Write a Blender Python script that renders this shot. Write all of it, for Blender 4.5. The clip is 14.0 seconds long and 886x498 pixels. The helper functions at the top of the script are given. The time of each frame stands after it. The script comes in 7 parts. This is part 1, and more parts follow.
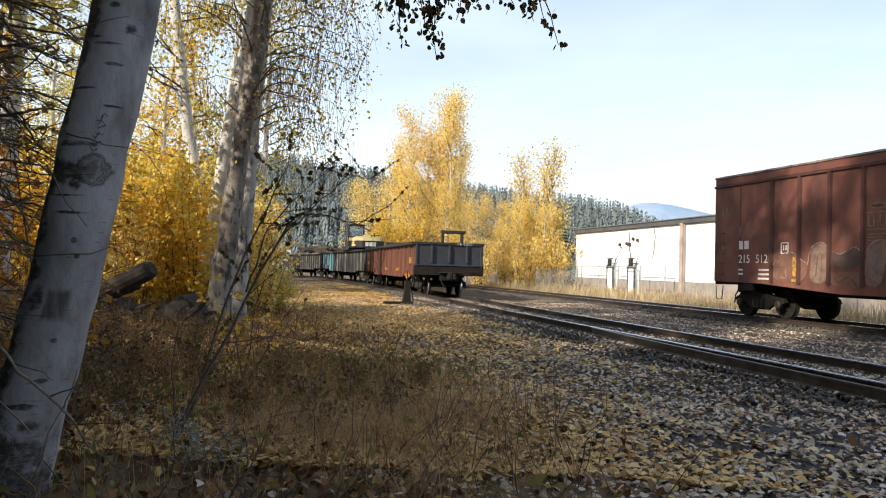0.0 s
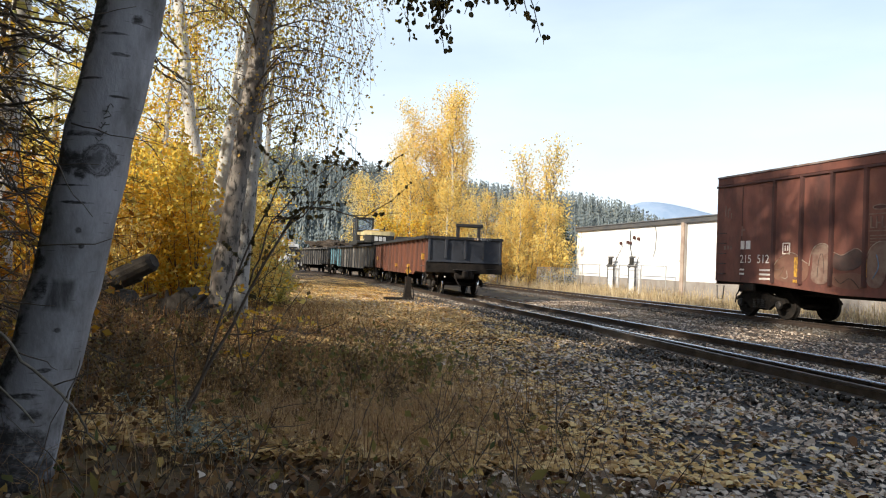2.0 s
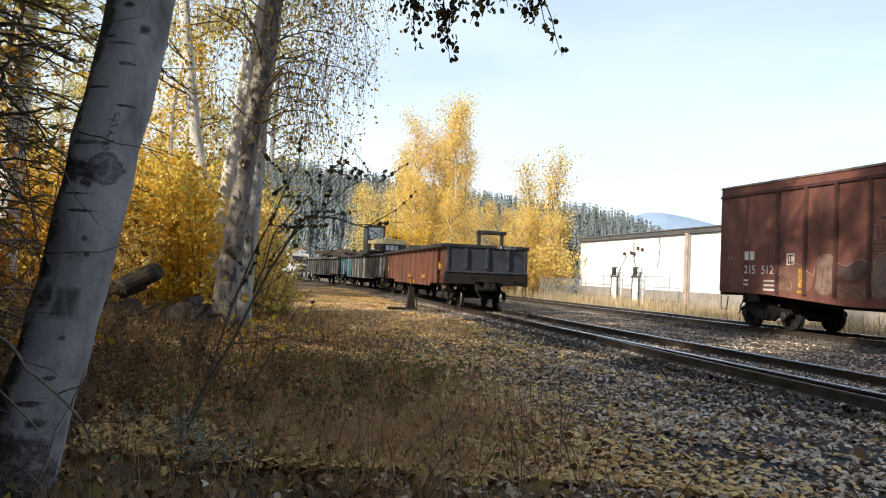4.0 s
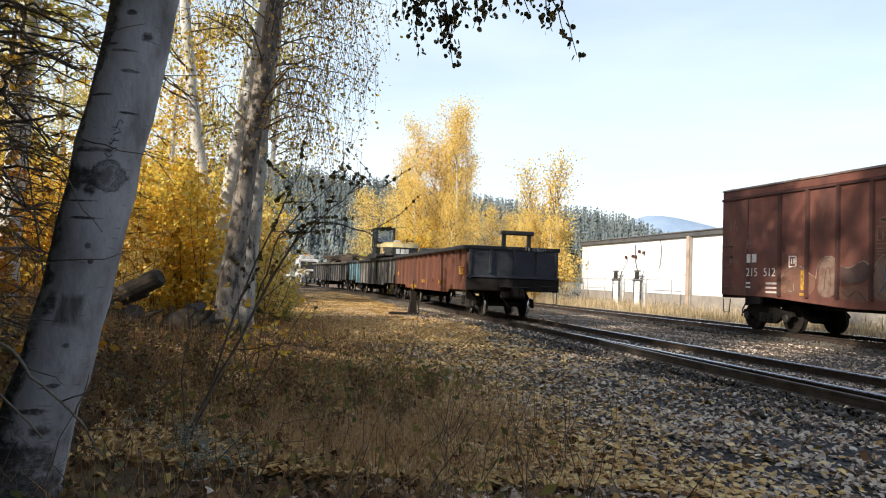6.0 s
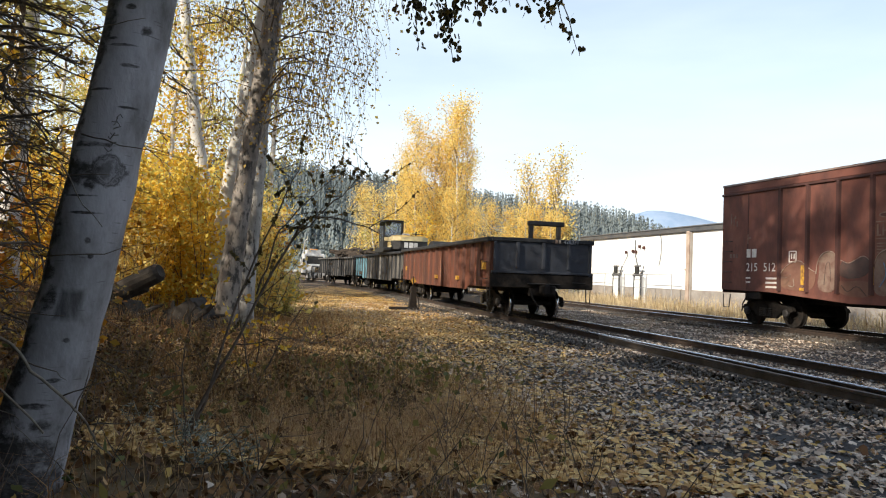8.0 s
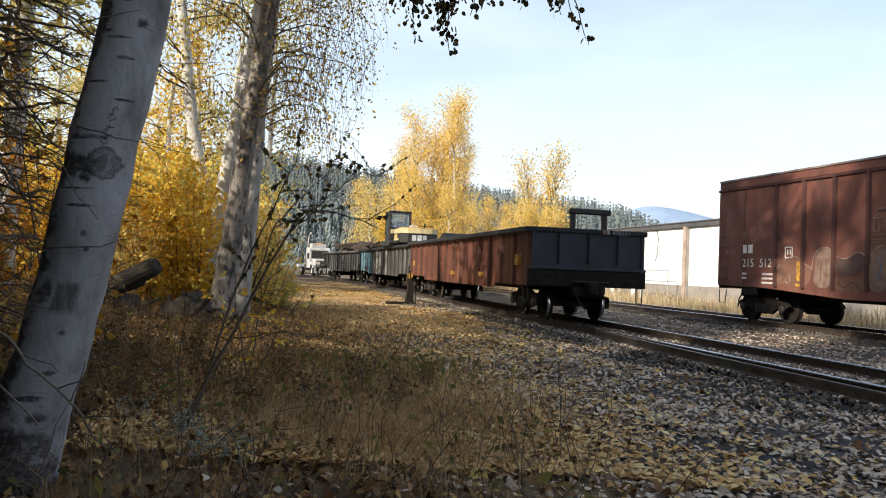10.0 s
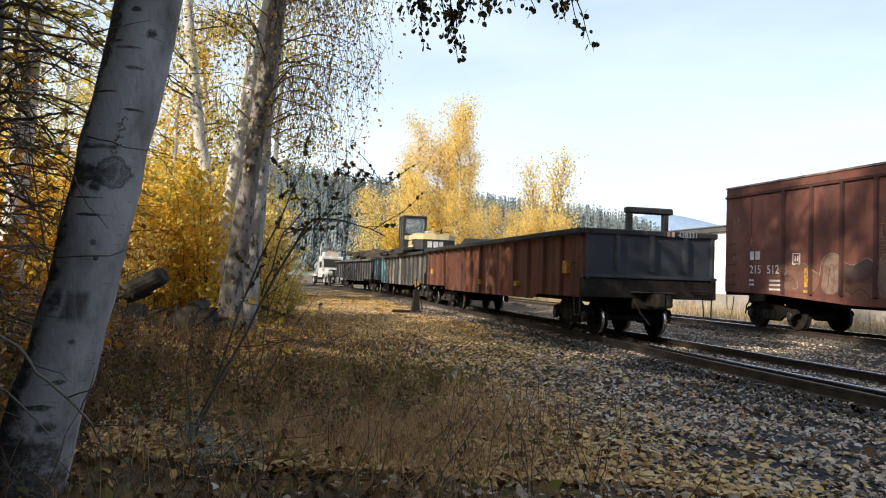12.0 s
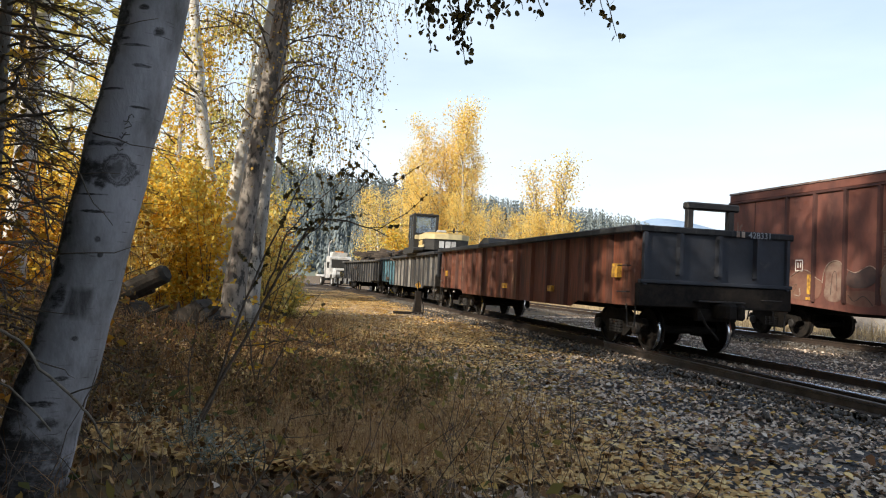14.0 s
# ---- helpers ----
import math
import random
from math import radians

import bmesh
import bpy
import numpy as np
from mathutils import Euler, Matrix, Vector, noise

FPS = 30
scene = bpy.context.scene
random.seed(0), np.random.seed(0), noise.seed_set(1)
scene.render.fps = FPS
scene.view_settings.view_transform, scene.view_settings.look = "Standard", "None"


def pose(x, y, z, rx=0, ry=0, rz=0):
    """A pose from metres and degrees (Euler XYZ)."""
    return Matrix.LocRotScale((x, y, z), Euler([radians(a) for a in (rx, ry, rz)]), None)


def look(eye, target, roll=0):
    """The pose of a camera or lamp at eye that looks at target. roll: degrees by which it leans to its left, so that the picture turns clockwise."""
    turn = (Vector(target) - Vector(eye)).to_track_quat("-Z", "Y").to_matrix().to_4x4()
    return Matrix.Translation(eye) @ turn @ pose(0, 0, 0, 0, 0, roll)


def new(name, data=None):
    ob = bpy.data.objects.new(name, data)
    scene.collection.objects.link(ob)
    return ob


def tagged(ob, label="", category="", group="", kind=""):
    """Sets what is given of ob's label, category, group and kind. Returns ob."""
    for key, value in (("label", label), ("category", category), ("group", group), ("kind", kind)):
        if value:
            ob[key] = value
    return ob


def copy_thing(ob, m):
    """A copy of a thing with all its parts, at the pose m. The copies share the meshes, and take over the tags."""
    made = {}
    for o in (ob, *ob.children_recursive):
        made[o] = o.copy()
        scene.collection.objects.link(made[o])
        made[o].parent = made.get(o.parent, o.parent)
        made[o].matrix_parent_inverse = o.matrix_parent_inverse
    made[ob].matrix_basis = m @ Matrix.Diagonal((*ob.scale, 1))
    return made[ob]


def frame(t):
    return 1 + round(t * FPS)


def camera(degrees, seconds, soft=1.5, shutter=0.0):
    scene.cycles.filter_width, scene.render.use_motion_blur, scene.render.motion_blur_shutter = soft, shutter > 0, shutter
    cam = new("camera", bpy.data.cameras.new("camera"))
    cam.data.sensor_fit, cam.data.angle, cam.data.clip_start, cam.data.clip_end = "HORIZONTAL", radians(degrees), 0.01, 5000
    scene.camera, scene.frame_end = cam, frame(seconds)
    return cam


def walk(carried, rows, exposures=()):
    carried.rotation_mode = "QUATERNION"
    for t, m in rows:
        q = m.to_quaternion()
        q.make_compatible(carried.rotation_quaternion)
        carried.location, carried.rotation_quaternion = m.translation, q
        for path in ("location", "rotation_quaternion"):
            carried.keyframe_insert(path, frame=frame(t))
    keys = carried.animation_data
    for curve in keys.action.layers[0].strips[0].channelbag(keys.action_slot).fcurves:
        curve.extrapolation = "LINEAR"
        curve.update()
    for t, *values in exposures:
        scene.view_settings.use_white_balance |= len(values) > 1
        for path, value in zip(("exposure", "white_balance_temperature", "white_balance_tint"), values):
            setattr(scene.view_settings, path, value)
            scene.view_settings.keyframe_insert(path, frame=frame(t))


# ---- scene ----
# Camera, held by hand beside the track: seconds, yaw, pitch, roll, sideways and upward drift
EYE_HEIGHT = 1.26
PATH = [
    (0, 0.000, 1.450, 1.550, -0.000, 0.000),
    (0.5, -0.266, 1.184, 1.483, -0.003, -0.009),
    (1, -0.382, 0.937, 1.869, -0.005, -0.008),
    (1.5, -0.142, 1.008, 1.774, -0.011, -0.015),
    (2, 0.050, 1.182, 2.259, -0.020, -0.012),
    (2.5, 0.181, 1.467, 2.494, -0.021, -0.021),
    (3, 0.270, 1.619, 2.537, -0.019, -0.019),
    (5.5, 0.407, 2.340, 2.120, -0.048, -0.022),
    (6, 0.442, 2.316, 2.035, -0.041, -0.018),
    (6.5, 0.470, 2.245, 1.966, -0.034, -0.020),
    (7, 0.479, 2.206, 2.157, -0.039, -0.022),
    (7.5, 0.458, 2.056, 2.000, -0.036, -0.024),
    (8, 0.438, 1.925, 2.037, -0.040, -0.019),
    (10.5, 0.138, 1.521, 2.197, -0.036, -0.028),
    (11, 0.226, 1.749, 1.477, -0.042, -0.031),
    (11.5, 0.477, 2.057, 1.859, -0.050, -0.035),
    (12, 0.647, 2.177, 1.933, -0.052, -0.032),
    (12.5, 0.692, 2.272, 1.733, -0.051, -0.036),
    (13, 0.788, 2.392, 2.061, -0.057, -0.034),
    (13.5, 0.888, 2.414, 2.304, -0.063, -0.033),
    (14, 0.814, 2.329, 2.719, -0.063, -0.035),
]


def camera_pose(yaw, pitch, roll, dx, dz):
    y, p = radians(yaw), radians(pitch)
    eye = Vector((dx, 0.0, EYE_HEIGHT + dz))
    way = Vector((-math.sin(y) * math.cos(p), math.cos(y) * math.cos(p), math.sin(p)))
    return look(eye, eye + way * 10, roll)


cam = camera(62.19, 14.0, soft=1.1)
walk(cam, [(t, camera_pose(*r)) for t, *r in PATH], exposures=[(0.0, 0.56), (14.0, 0.56)])

# World, sun
SUN_WAY = Vector((-0.68, -0.58, 0.56)).normalized()
world = bpy.data.worlds.new("sky")
scene.world = world
world.use_nodes = True
wn, wl = world.node_tree.nodes, world.node_tree.links
sky = wn.new("ShaderNodeTexSky")
sky.sky_type, sky.sun_disc = "NISHITA", False
sky.sun_elevation = math.asin(SUN_WAY.z)
sky.sun_rotation = math.atan2(SUN_WAY.x, SUN_WAY.y)
sky.air_density, sky.dust_density, sky.ozone_density = 1.0, 1.2, 1.5
bg = wn["Background"]
bg.inputs["Strength"].default_value = 0.126
coord = wn.new("ShaderNodeTexCoord")
stretch = wn.new("ShaderNodeMapping")
stretch.inputs["Scale"].default_value = (1.2, 1.0, 5.0)
veil = wn.new("ShaderNodeTexNoise")
veil.inputs["Scale"].default_value, veil.inputs["Detail"].default_value = 1.7, 6.0
veil_ramp = wn.new("ShaderNodeValToRGB")
veil_ramp.color_ramp.elements[0].position, veil_ramp.color_ramp.elements[1].position = 0.38, 0.72
veil_mix = wn.new("ShaderNodeMixRGB")
veil_mix.inputs["Color2"].default_value = (5.55, 6.38, 7.05, 1)
veil_fac = wn.new("ShaderNodeMath")
veil_fac.operation = "MULTIPLY_ADD"
veil_fac.inputs[1].default_value = 0.30
split = wn.new("ShaderNodeSeparateXYZ")
haze = wn.new("ShaderNodeMapRange")
haze.inputs["From Min"].default_value, haze.inputs["From Max"].default_value = 0.0, 0.58
haze.inputs["To Min"].default_value, haze.inputs["To Max"].default_value = 0.90, 0.16
wl.new(coord.outputs["Generated"], split.inputs[0])
wl.new(split.outputs["Z"], haze.inputs["Value"])
wl.new(haze.outputs[0], veil_fac.inputs[2])
wl.new(coord.outputs["Generated"], stretch.inputs["Vector"])
wl.new(stretch.outputs[0], veil.inputs["Vector"])
wl.new(veil.outputs["Fac"], veil_ramp.inputs[0])
wl.new(veil_ramp.outputs[0], veil_fac.inputs[0])
wl.new(veil_fac.outputs[0], veil_mix.inputs["Fac"])
wl.new(sky.outputs[0], veil_mix.inputs["Color1"])
wl.new(veil_mix.outputs[0], bg.inputs["Color"])

sun_data = bpy.data.lights.new("sun", "SUN")
sun_data.energy, sun_data.angle, sun_data.color = 5.0, radians(0.6), (1.0, 0.91, 0.76)
sun = new("sun", sun_data)
sun.matrix_world = look(SUN_WAY * 80, (0, 0, 0))


# ---------------------------------------------------------------- materials
def material(name, color, rough=0.8, metal=0.0, second=None, scale=6.0, low=0.35, high=0.65, stretch=(1, 1, 1),
             dirt=None, dirt_scale=1.2, dirt_low=0.5, dirt_high=0.75, bump=0.2, bump_scale=40.0, random_value=0.0, island=0.0,
             spec=0.4):
    """A surface with a base colour, a second colour in fine patches, broad dirt over both, and relief."""
    m = bpy.data.materials.new(name)
    m.use_nodes = True
    n, l = m.node_tree.nodes, m.node_tree.links
    b = n["Principled BSDF"]
    b.inputs["Roughness"].default_value, b.inputs["Metallic"].default_value = rough, metal
    b.inputs["Specular IOR Level"].default_value = spec
    tc = n.new("ShaderNodeTexCoord")
    mp = n.new("ShaderNodeMapping")
    mp.inputs["Scale"].default_value = stretch
    l.new(tc.outputs["Object"], mp.inputs["Vector"])

    def patches(s, lo, hi, detail=6.0):
        t = n.new("ShaderNodeTexNoise")
        t.inputs["Scale"].default_value, t.inputs["Detail"].default_value = s, detail
        t.inputs["Roughness"].default_value = 0.65
        r = n.new("ShaderNodeValToRGB")
        r.color_ramp.elements[0].position, r.color_ramp.elements[1].position = lo, hi
        l.new(mp.outputs[0], t.inputs["Vector"])
        l.new(t.outputs["Fac"], r.inputs[0])
        return r.outputs[0]

    def mix(fac, c1, c2):
        x = n.new("ShaderNodeMixRGB")
        l.new(fac, x.inputs["Fac"])
        for k, c in (("Color1", c1), ("Color2", c2)):
            if isinstance(c, tuple):
                x.inputs[k].default_value = (*c, 1)
            else:
                l.new(c, x.inputs[k])
        return x.outputs[0]

    out = color
    if second:
        out = mix(patches(scale, low, high), color, second)
    if dirt:
        out = mix(patches(dirt_scale, dirt_low, dirt_high, 8.0), out, dirt)
    if isinstance(out, tuple):
        rgb = n.new("ShaderNodeRGB")
        rgb.outputs[0].default_value = (*out, 1)
        out = rgb.outputs[0]
    if random_value or island:
        hs = n.new("ShaderNodeHueSaturation")
        src = n.new("ShaderNodeObjectInfo").outputs["Random"] if random_value else n.new("ShaderNodeNewGeometry").outputs["Random Per Island"]
        mr = n.new("ShaderNodeMapRange")
        k = random_value or island
        mr.inputs["To Min"].default_value, mr.inputs["To Max"].default_value = 1 - k, 1 + k
        l.new(src, mr.inputs["Value"])
        l.new(mr.outputs[0], hs.inputs["Value"])
        l.new(out, hs.inputs["Color"])
        out = hs.outputs[0]
    l.new(out, b.inputs["Base Color"])
    if bump:
        t = n.new("ShaderNodeTexNoise")
        t.inputs["Scale"].default_value, t.inputs["Detail"].default_value = bump_scale, 4.0
        l.new(mp.outputs[0], t.inputs["Vector"])
        bp = n.new("ShaderNodeBump")
        bp.inputs["Strength"].default_value, bp.inputs["Distance"].default_value = bump, 0.02
        l.new(t.outputs["Fac"], bp.inputs["Height"])
        l.new(bp.outputs[0], b.inputs["Normal"])
    return m


def leaf_material(name, stops, through_light=0.45, rough=0.6):
    """Thin leaves, each its own colour from the stops, that let some light through."""
    m = bpy.data.materials.new(name)
    m.use_nodes = True
    n, l = m.node_tree.nodes, m.node_tree.links
    b, out = n["Principled BSDF"], n["Material Output"]
    b.inputs["Roughness"].default_value = rough
    b.inputs["Specular IOR Level"].default_value = 0.3
    g = n.new("ShaderNodeNewGeometry")
    r = n.new("ShaderNodeValToRGB")
    cr = r.color_ramp
    while len(cr.elements) < len(stops):
        cr.elements.new(0.5)
    for e, (p, c) in zip(cr.elements, stops):
        e.position, e.color = p, (*c, 1)
    l.new(g.outputs["Random Per Island"], r.inputs[0])
    l.new(r.outputs[0], b.inputs["Base Color"])
    if through_light:
        t = n.new("ShaderNodeBsdfTranslucent")
        l.new(r.outputs[0], t.inputs["Color"])
        x = n.new("ShaderNodeMixShader")
        x.inputs[0].default_value = through_light
        l.new(b.outputs[0], x.inputs[1])
        l.new(t.outputs[0], x.inputs[2])
        l.new(x.outputs[0], out.inputs["Surface"])
    return m


def birch_bark(name, white, grey, tall=1.0, crack=0.66):
    """White bark with dark crosswise dashes, grey blotches and black scars."""
    m = material(name, white, 0.75, second=grey, scale=3.0, low=0.40, high=0.70, stretch=(1, 1, 0.5 * tall),
                 dirt=(0.05, 0.045, 0.04), dirt_scale=2.6 if crack > 0.6 else 10.0, dirt_low=crack, dirt_high=crack + 0.08, bump=0.35, bump_scale=25)
    n, l = m.node_tree.nodes, m.node_tree.links
    b = n["Principled BSDF"]
    src = b.inputs["Base Color"].links[0].from_socket
    tc = n.new("ShaderNodeTexCoord")
    mp = n.new("ShaderNodeMapping")
    mp.inputs["Scale"].default_value = (7, 7, 75)
    t = n.new("ShaderNodeTexNoise")
    t.inputs["Scale"].default_value, t.inputs["Detail"].default_value = 1.0, 2.0
    r = n.new("ShaderNodeValToRGB")
    r.color_ramp.elements[0].position, r.color_ramp.elements[1].position = 0.66, 0.78
    x = n.new("ShaderNodeMixRGB")
    x.inputs["Color2"].default_value = (0.09, 0.08, 0.075, 1)
    l.new(tc.outputs["Object"], mp.inputs["Vector"])
    l.new(mp.outputs[0], t.inputs["Vector"])
    l.new(t.outputs["Fac"], r.inputs[0])
    l.new(r.outputs[0], x.inputs["Fac"])
    l.new(src, x.inputs["Color1"])
    l.new(x.outputs[0], b.inputs["Base Color"])
    return m


M = {}
M["bark"] = birch_bark("birch_bark", (0.55, 0.53, 0.50), (0.26, 0.25, 0.235))
# place across and up the trunk, half width and height, kind
SCARS_AND_SHADE = ((0.115, 1.775, 0.085, 0.105, "eye"), (-0.02, 1.76, 0.13, 0.075, "blot"), (0.06, 1.70, 0.05, 0.05, "smear"), (0.03, 1.92, 0.13, 0.018, "smear"), (0.105, 0.985, 0.070, 0.105, "plate"), (-0.01, 1.03, 0.06, 0.08, "smear"),
         (-0.07, 1.17, 0.06, 0.05, "smear"), (0.13, 2.62, 0.030, 0.035, "blot"), (0.02, 2.75, 0.035, 0.018, "blot"), (0.09, 2.40, 0.05, 0.012, "blot"), (-0.04, 2.56, 0.03, 0.010, "blot"),
         (0.14, 2.15, 0.05, 0.010, "blot"), (0.12, 1.36, 0.018, 0.022, "blot"), (0.15, 1.27, 0.014, 0.016, "blot"), (0.14, 0.78, 0.022, 0.020, "blot"), (0.13, 0.55, 0.04, 0.016, "smear"),
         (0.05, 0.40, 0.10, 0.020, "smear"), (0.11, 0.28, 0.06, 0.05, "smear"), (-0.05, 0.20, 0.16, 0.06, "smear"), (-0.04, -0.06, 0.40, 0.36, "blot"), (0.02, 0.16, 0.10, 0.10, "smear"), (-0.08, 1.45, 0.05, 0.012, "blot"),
         # the three long blots at -0.15 paint the trunk's shaded left side
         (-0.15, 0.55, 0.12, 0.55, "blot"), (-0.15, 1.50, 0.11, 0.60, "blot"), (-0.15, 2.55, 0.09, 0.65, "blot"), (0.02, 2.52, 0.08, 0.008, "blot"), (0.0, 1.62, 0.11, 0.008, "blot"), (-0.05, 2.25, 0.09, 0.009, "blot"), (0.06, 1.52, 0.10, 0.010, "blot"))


def add_scars_and_shade(m, scars):
    """Black healed scars with ragged rims on the leaning trunk, and shade painted down its left side; the first kind is
    a ring round an eye.
    """
    n, l = m.node_tree.nodes, m.node_tree.links
    b = n["Principled BSDF"]
    tc, sep = n.new("ShaderNodeTexCoord"), n.new("ShaderNodeSeparateXYZ")
    l.new(tc.outputs["Object"], sep.inputs[0])
    def ragged(scale, tall):
        mp = n.new("ShaderNodeMapping")
        mp.inputs["Scale"].default_value = (1, 1, tall)
        t = n.new("ShaderNodeTexNoise")
        t.inputs["Scale"].default_value, t.inputs["Detail"].default_value, t.inputs["Roughness"].default_value = scale, 8.0, 0.7
        l.new(tc.outputs["Object"], mp.inputs["Vector"])
        l.new(mp.outputs[0], t.inputs["Vector"])
        return t.outputs["Fac"]

    rim, holes, streaks = ragged(9.0, 1.0), ragged(17.0, 2.2), ragged(26.0, 0.2)

    def calc(op, p, q, r=None):
        k = n.new("ShaderNodeMath")
        k.operation = op
        for i, x in enumerate((p, q, r)):
            if isinstance(x, (int, float)):
                k.inputs[i].default_value = x
            elif x is not None:
                l.new(x, k.inputs[i])
        return k.outputs[0]

    front = calc("LESS_THAN", sep.outputs["Y"], 4.42)
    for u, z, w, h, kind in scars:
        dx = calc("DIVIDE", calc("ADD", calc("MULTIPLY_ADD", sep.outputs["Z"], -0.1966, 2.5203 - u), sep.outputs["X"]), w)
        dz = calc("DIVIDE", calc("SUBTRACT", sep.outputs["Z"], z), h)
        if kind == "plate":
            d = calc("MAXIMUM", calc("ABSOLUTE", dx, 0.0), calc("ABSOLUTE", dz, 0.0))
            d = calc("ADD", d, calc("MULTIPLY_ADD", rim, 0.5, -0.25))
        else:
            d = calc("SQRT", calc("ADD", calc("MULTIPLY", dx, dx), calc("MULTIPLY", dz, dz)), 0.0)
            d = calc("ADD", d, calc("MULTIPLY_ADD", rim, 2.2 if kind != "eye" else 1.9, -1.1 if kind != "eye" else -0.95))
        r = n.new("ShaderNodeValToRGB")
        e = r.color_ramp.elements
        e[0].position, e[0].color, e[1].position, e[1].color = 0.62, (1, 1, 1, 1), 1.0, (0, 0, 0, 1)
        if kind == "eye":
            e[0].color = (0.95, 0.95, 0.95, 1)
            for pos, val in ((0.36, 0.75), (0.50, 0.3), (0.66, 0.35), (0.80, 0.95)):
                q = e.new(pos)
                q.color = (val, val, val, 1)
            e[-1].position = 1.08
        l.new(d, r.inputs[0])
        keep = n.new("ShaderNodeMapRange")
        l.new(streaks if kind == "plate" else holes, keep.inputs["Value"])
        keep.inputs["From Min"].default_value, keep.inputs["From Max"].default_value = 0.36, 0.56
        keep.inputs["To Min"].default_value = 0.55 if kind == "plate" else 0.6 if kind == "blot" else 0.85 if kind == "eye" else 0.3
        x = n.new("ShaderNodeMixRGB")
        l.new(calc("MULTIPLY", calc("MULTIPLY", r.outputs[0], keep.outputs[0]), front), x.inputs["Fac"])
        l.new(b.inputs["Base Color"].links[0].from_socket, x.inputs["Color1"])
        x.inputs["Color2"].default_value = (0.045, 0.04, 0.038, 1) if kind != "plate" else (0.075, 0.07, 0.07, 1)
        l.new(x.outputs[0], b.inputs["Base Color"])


M["bark_scarred_shaded"] = birch_bark("scarred_shaded_birch_bark", (0.38, 0.365, 0.385), (0.12, 0.11, 0.105))
add_scars_and_shade(M["bark_scarred_shaded"], SCARS_AND_SHADE)
M["bark_grey"] = birch_bark("old_birch_bark", (0.26, 0.225, 0.195), (0.070, 0.054, 0.045), 0.9, 0.50)
M["bark_pale"] = birch_bark("pale_birch_bark", (0.42, 0.40, 0.37), (0.16, 0.14, 0.125), 0.9, 0.54)
M["bark_dark"] = material("dark_bark", (0.10, 0.085, 0.07), 0.9, second=(0.19, 0.17, 0.145), scale=7, bump=0.6, bump_scale=22, stretch=(1, 1, 0.3))
M["scar"] = material("black_scar", (0.035, 0.032, 0.03), 0.9, second=(0.14, 0.125, 0.11), scale=22, bump=0.6)
M["twig"] = material("twig", (0.075, 0.058, 0.045), 0.85, second=(0.15, 0.12, 0.095), scale=20, bump=0.2)
M["twig_pale"] = material("pale_twig", (0.28, 0.24, 0.19), 0.85, second=(0.14, 0.12, 0.09), scale=20, bump=0.2)
M["log"] = material("rotten_log", (0.020, 0.017, 0.014), 0.95, second=(0.052, 0.042, 0.034), scale=9, stretch=(1, 0.25, 1), bump=0.8, bump_scale=18)
M["leaf_gold"] = leaf_material("golden_leaves", [(0.0, (0.54, 0.27, 0.03)), (0.3, (0.76, 0.47, 0.05)), (0.62, (0.86, 0.60, 0.09)), (0.86, (0.62, 0.55, 0.13)), (1.0, (0.90, 0.72, 0.22))], 0.55)
M["leaf_poplar"] = leaf_material("poplar_leaves", [(0.0, (0.68, 0.42, 0.10)), (0.3, (0.86, 0.62, 0.17)), (0.7, (0.89, 0.71, 0.25)), (1.0, (0.77, 0.68, 0.32))], 0.52)
M["leaf_withered"] = leaf_material("withered_leaves", [(0.0, (0.060, 0.038, 0.020)), (0.45, (0.16, 0.090, 0.040)), (0.8, (0.21, 0.155, 0.058)), (1.0, (0.36, 0.23, 0.095))], 0.15, 0.8)
M["leaf_pale"] = leaf_material("fading_leaves", [(0.0, (0.46, 0.36, 0.09)), (0.4, (0.58, 0.49, 0.14)), (0.75, (0.42, 0.42, 0.14)), (1.0, (0.72, 0.59, 0.19))])
M["leaf_orange"] = leaf_material("orange_leaves", [(0.0, (0.26, 0.09, 0.015)), (0.4, (0.46, 0.18, 0.02)), (0.75, (0.56, 0.29, 0.03)), (1.0, (0.33, 0.22, 0.04))])
M["leaf_brown"] = leaf_material("brown_hanging_leaves", [(0.0, (0.14, 0.08, 0.03)), (0.35, (0.34, 0.20, 0.05)), (0.7, (0.56, 0.37, 0.07)), (1.0, (0.74, 0.54, 0.13))])
M["leaf_dark"] = leaf_material("dark_hanging_leaves", [(0.0, (0.05, 0.045, 0.02)), (0.6, (0.11, 0.085, 0.03)), (1.0, (0.26, 0.16, 0.035))], 0.3)
M["leaf_green"] = leaf_material("green_weeds", [(0.0, (0.08, 0.10, 0.035)), (0.5, (0.18, 0.17, 0.055)), (1.0, (0.34, 0.27, 0.08))])
M["leaf_sage"] = leaf_material("grey_green_leaves", [(0.0, (0.13, 0.16, 0.12)), (0.5, (0.24, 0.28, 0.23)), (1.0, (0.42, 0.45, 0.42))], 0.15)
M["fallen_pale"] = leaf_material("fallen_pale_leaves", [(0.0, (0.19, 0.12, 0.08)), (0.3, (0.42, 0.32, 0.235)), (0.75, (0.62, 0.51, 0.405)), (1.0, (0.74, 0.64, 0.53))], 0.06, 0.65)
M["fallen_gold"] = leaf_material("fallen_golden_leaves", [(0.0, (0.24, 0.12, 0.03)), (0.4, (0.44, 0.26, 0.06)), (0.8, (0.58, 0.38, 0.11)), (1.0, (0.68, 0.46, 0.12))], 0.06, 0.65)
M["fallen_tan"] = leaf_material("fallen_tan_leaves", [(0.0, (0.42, 0.23, 0.07)), (0.4, (0.66, 0.41, 0.15)), (0.8, (0.80, 0.56, 0.23)), (1.0, (0.86, 0.66, 0.32))], 0.06, 0.65)
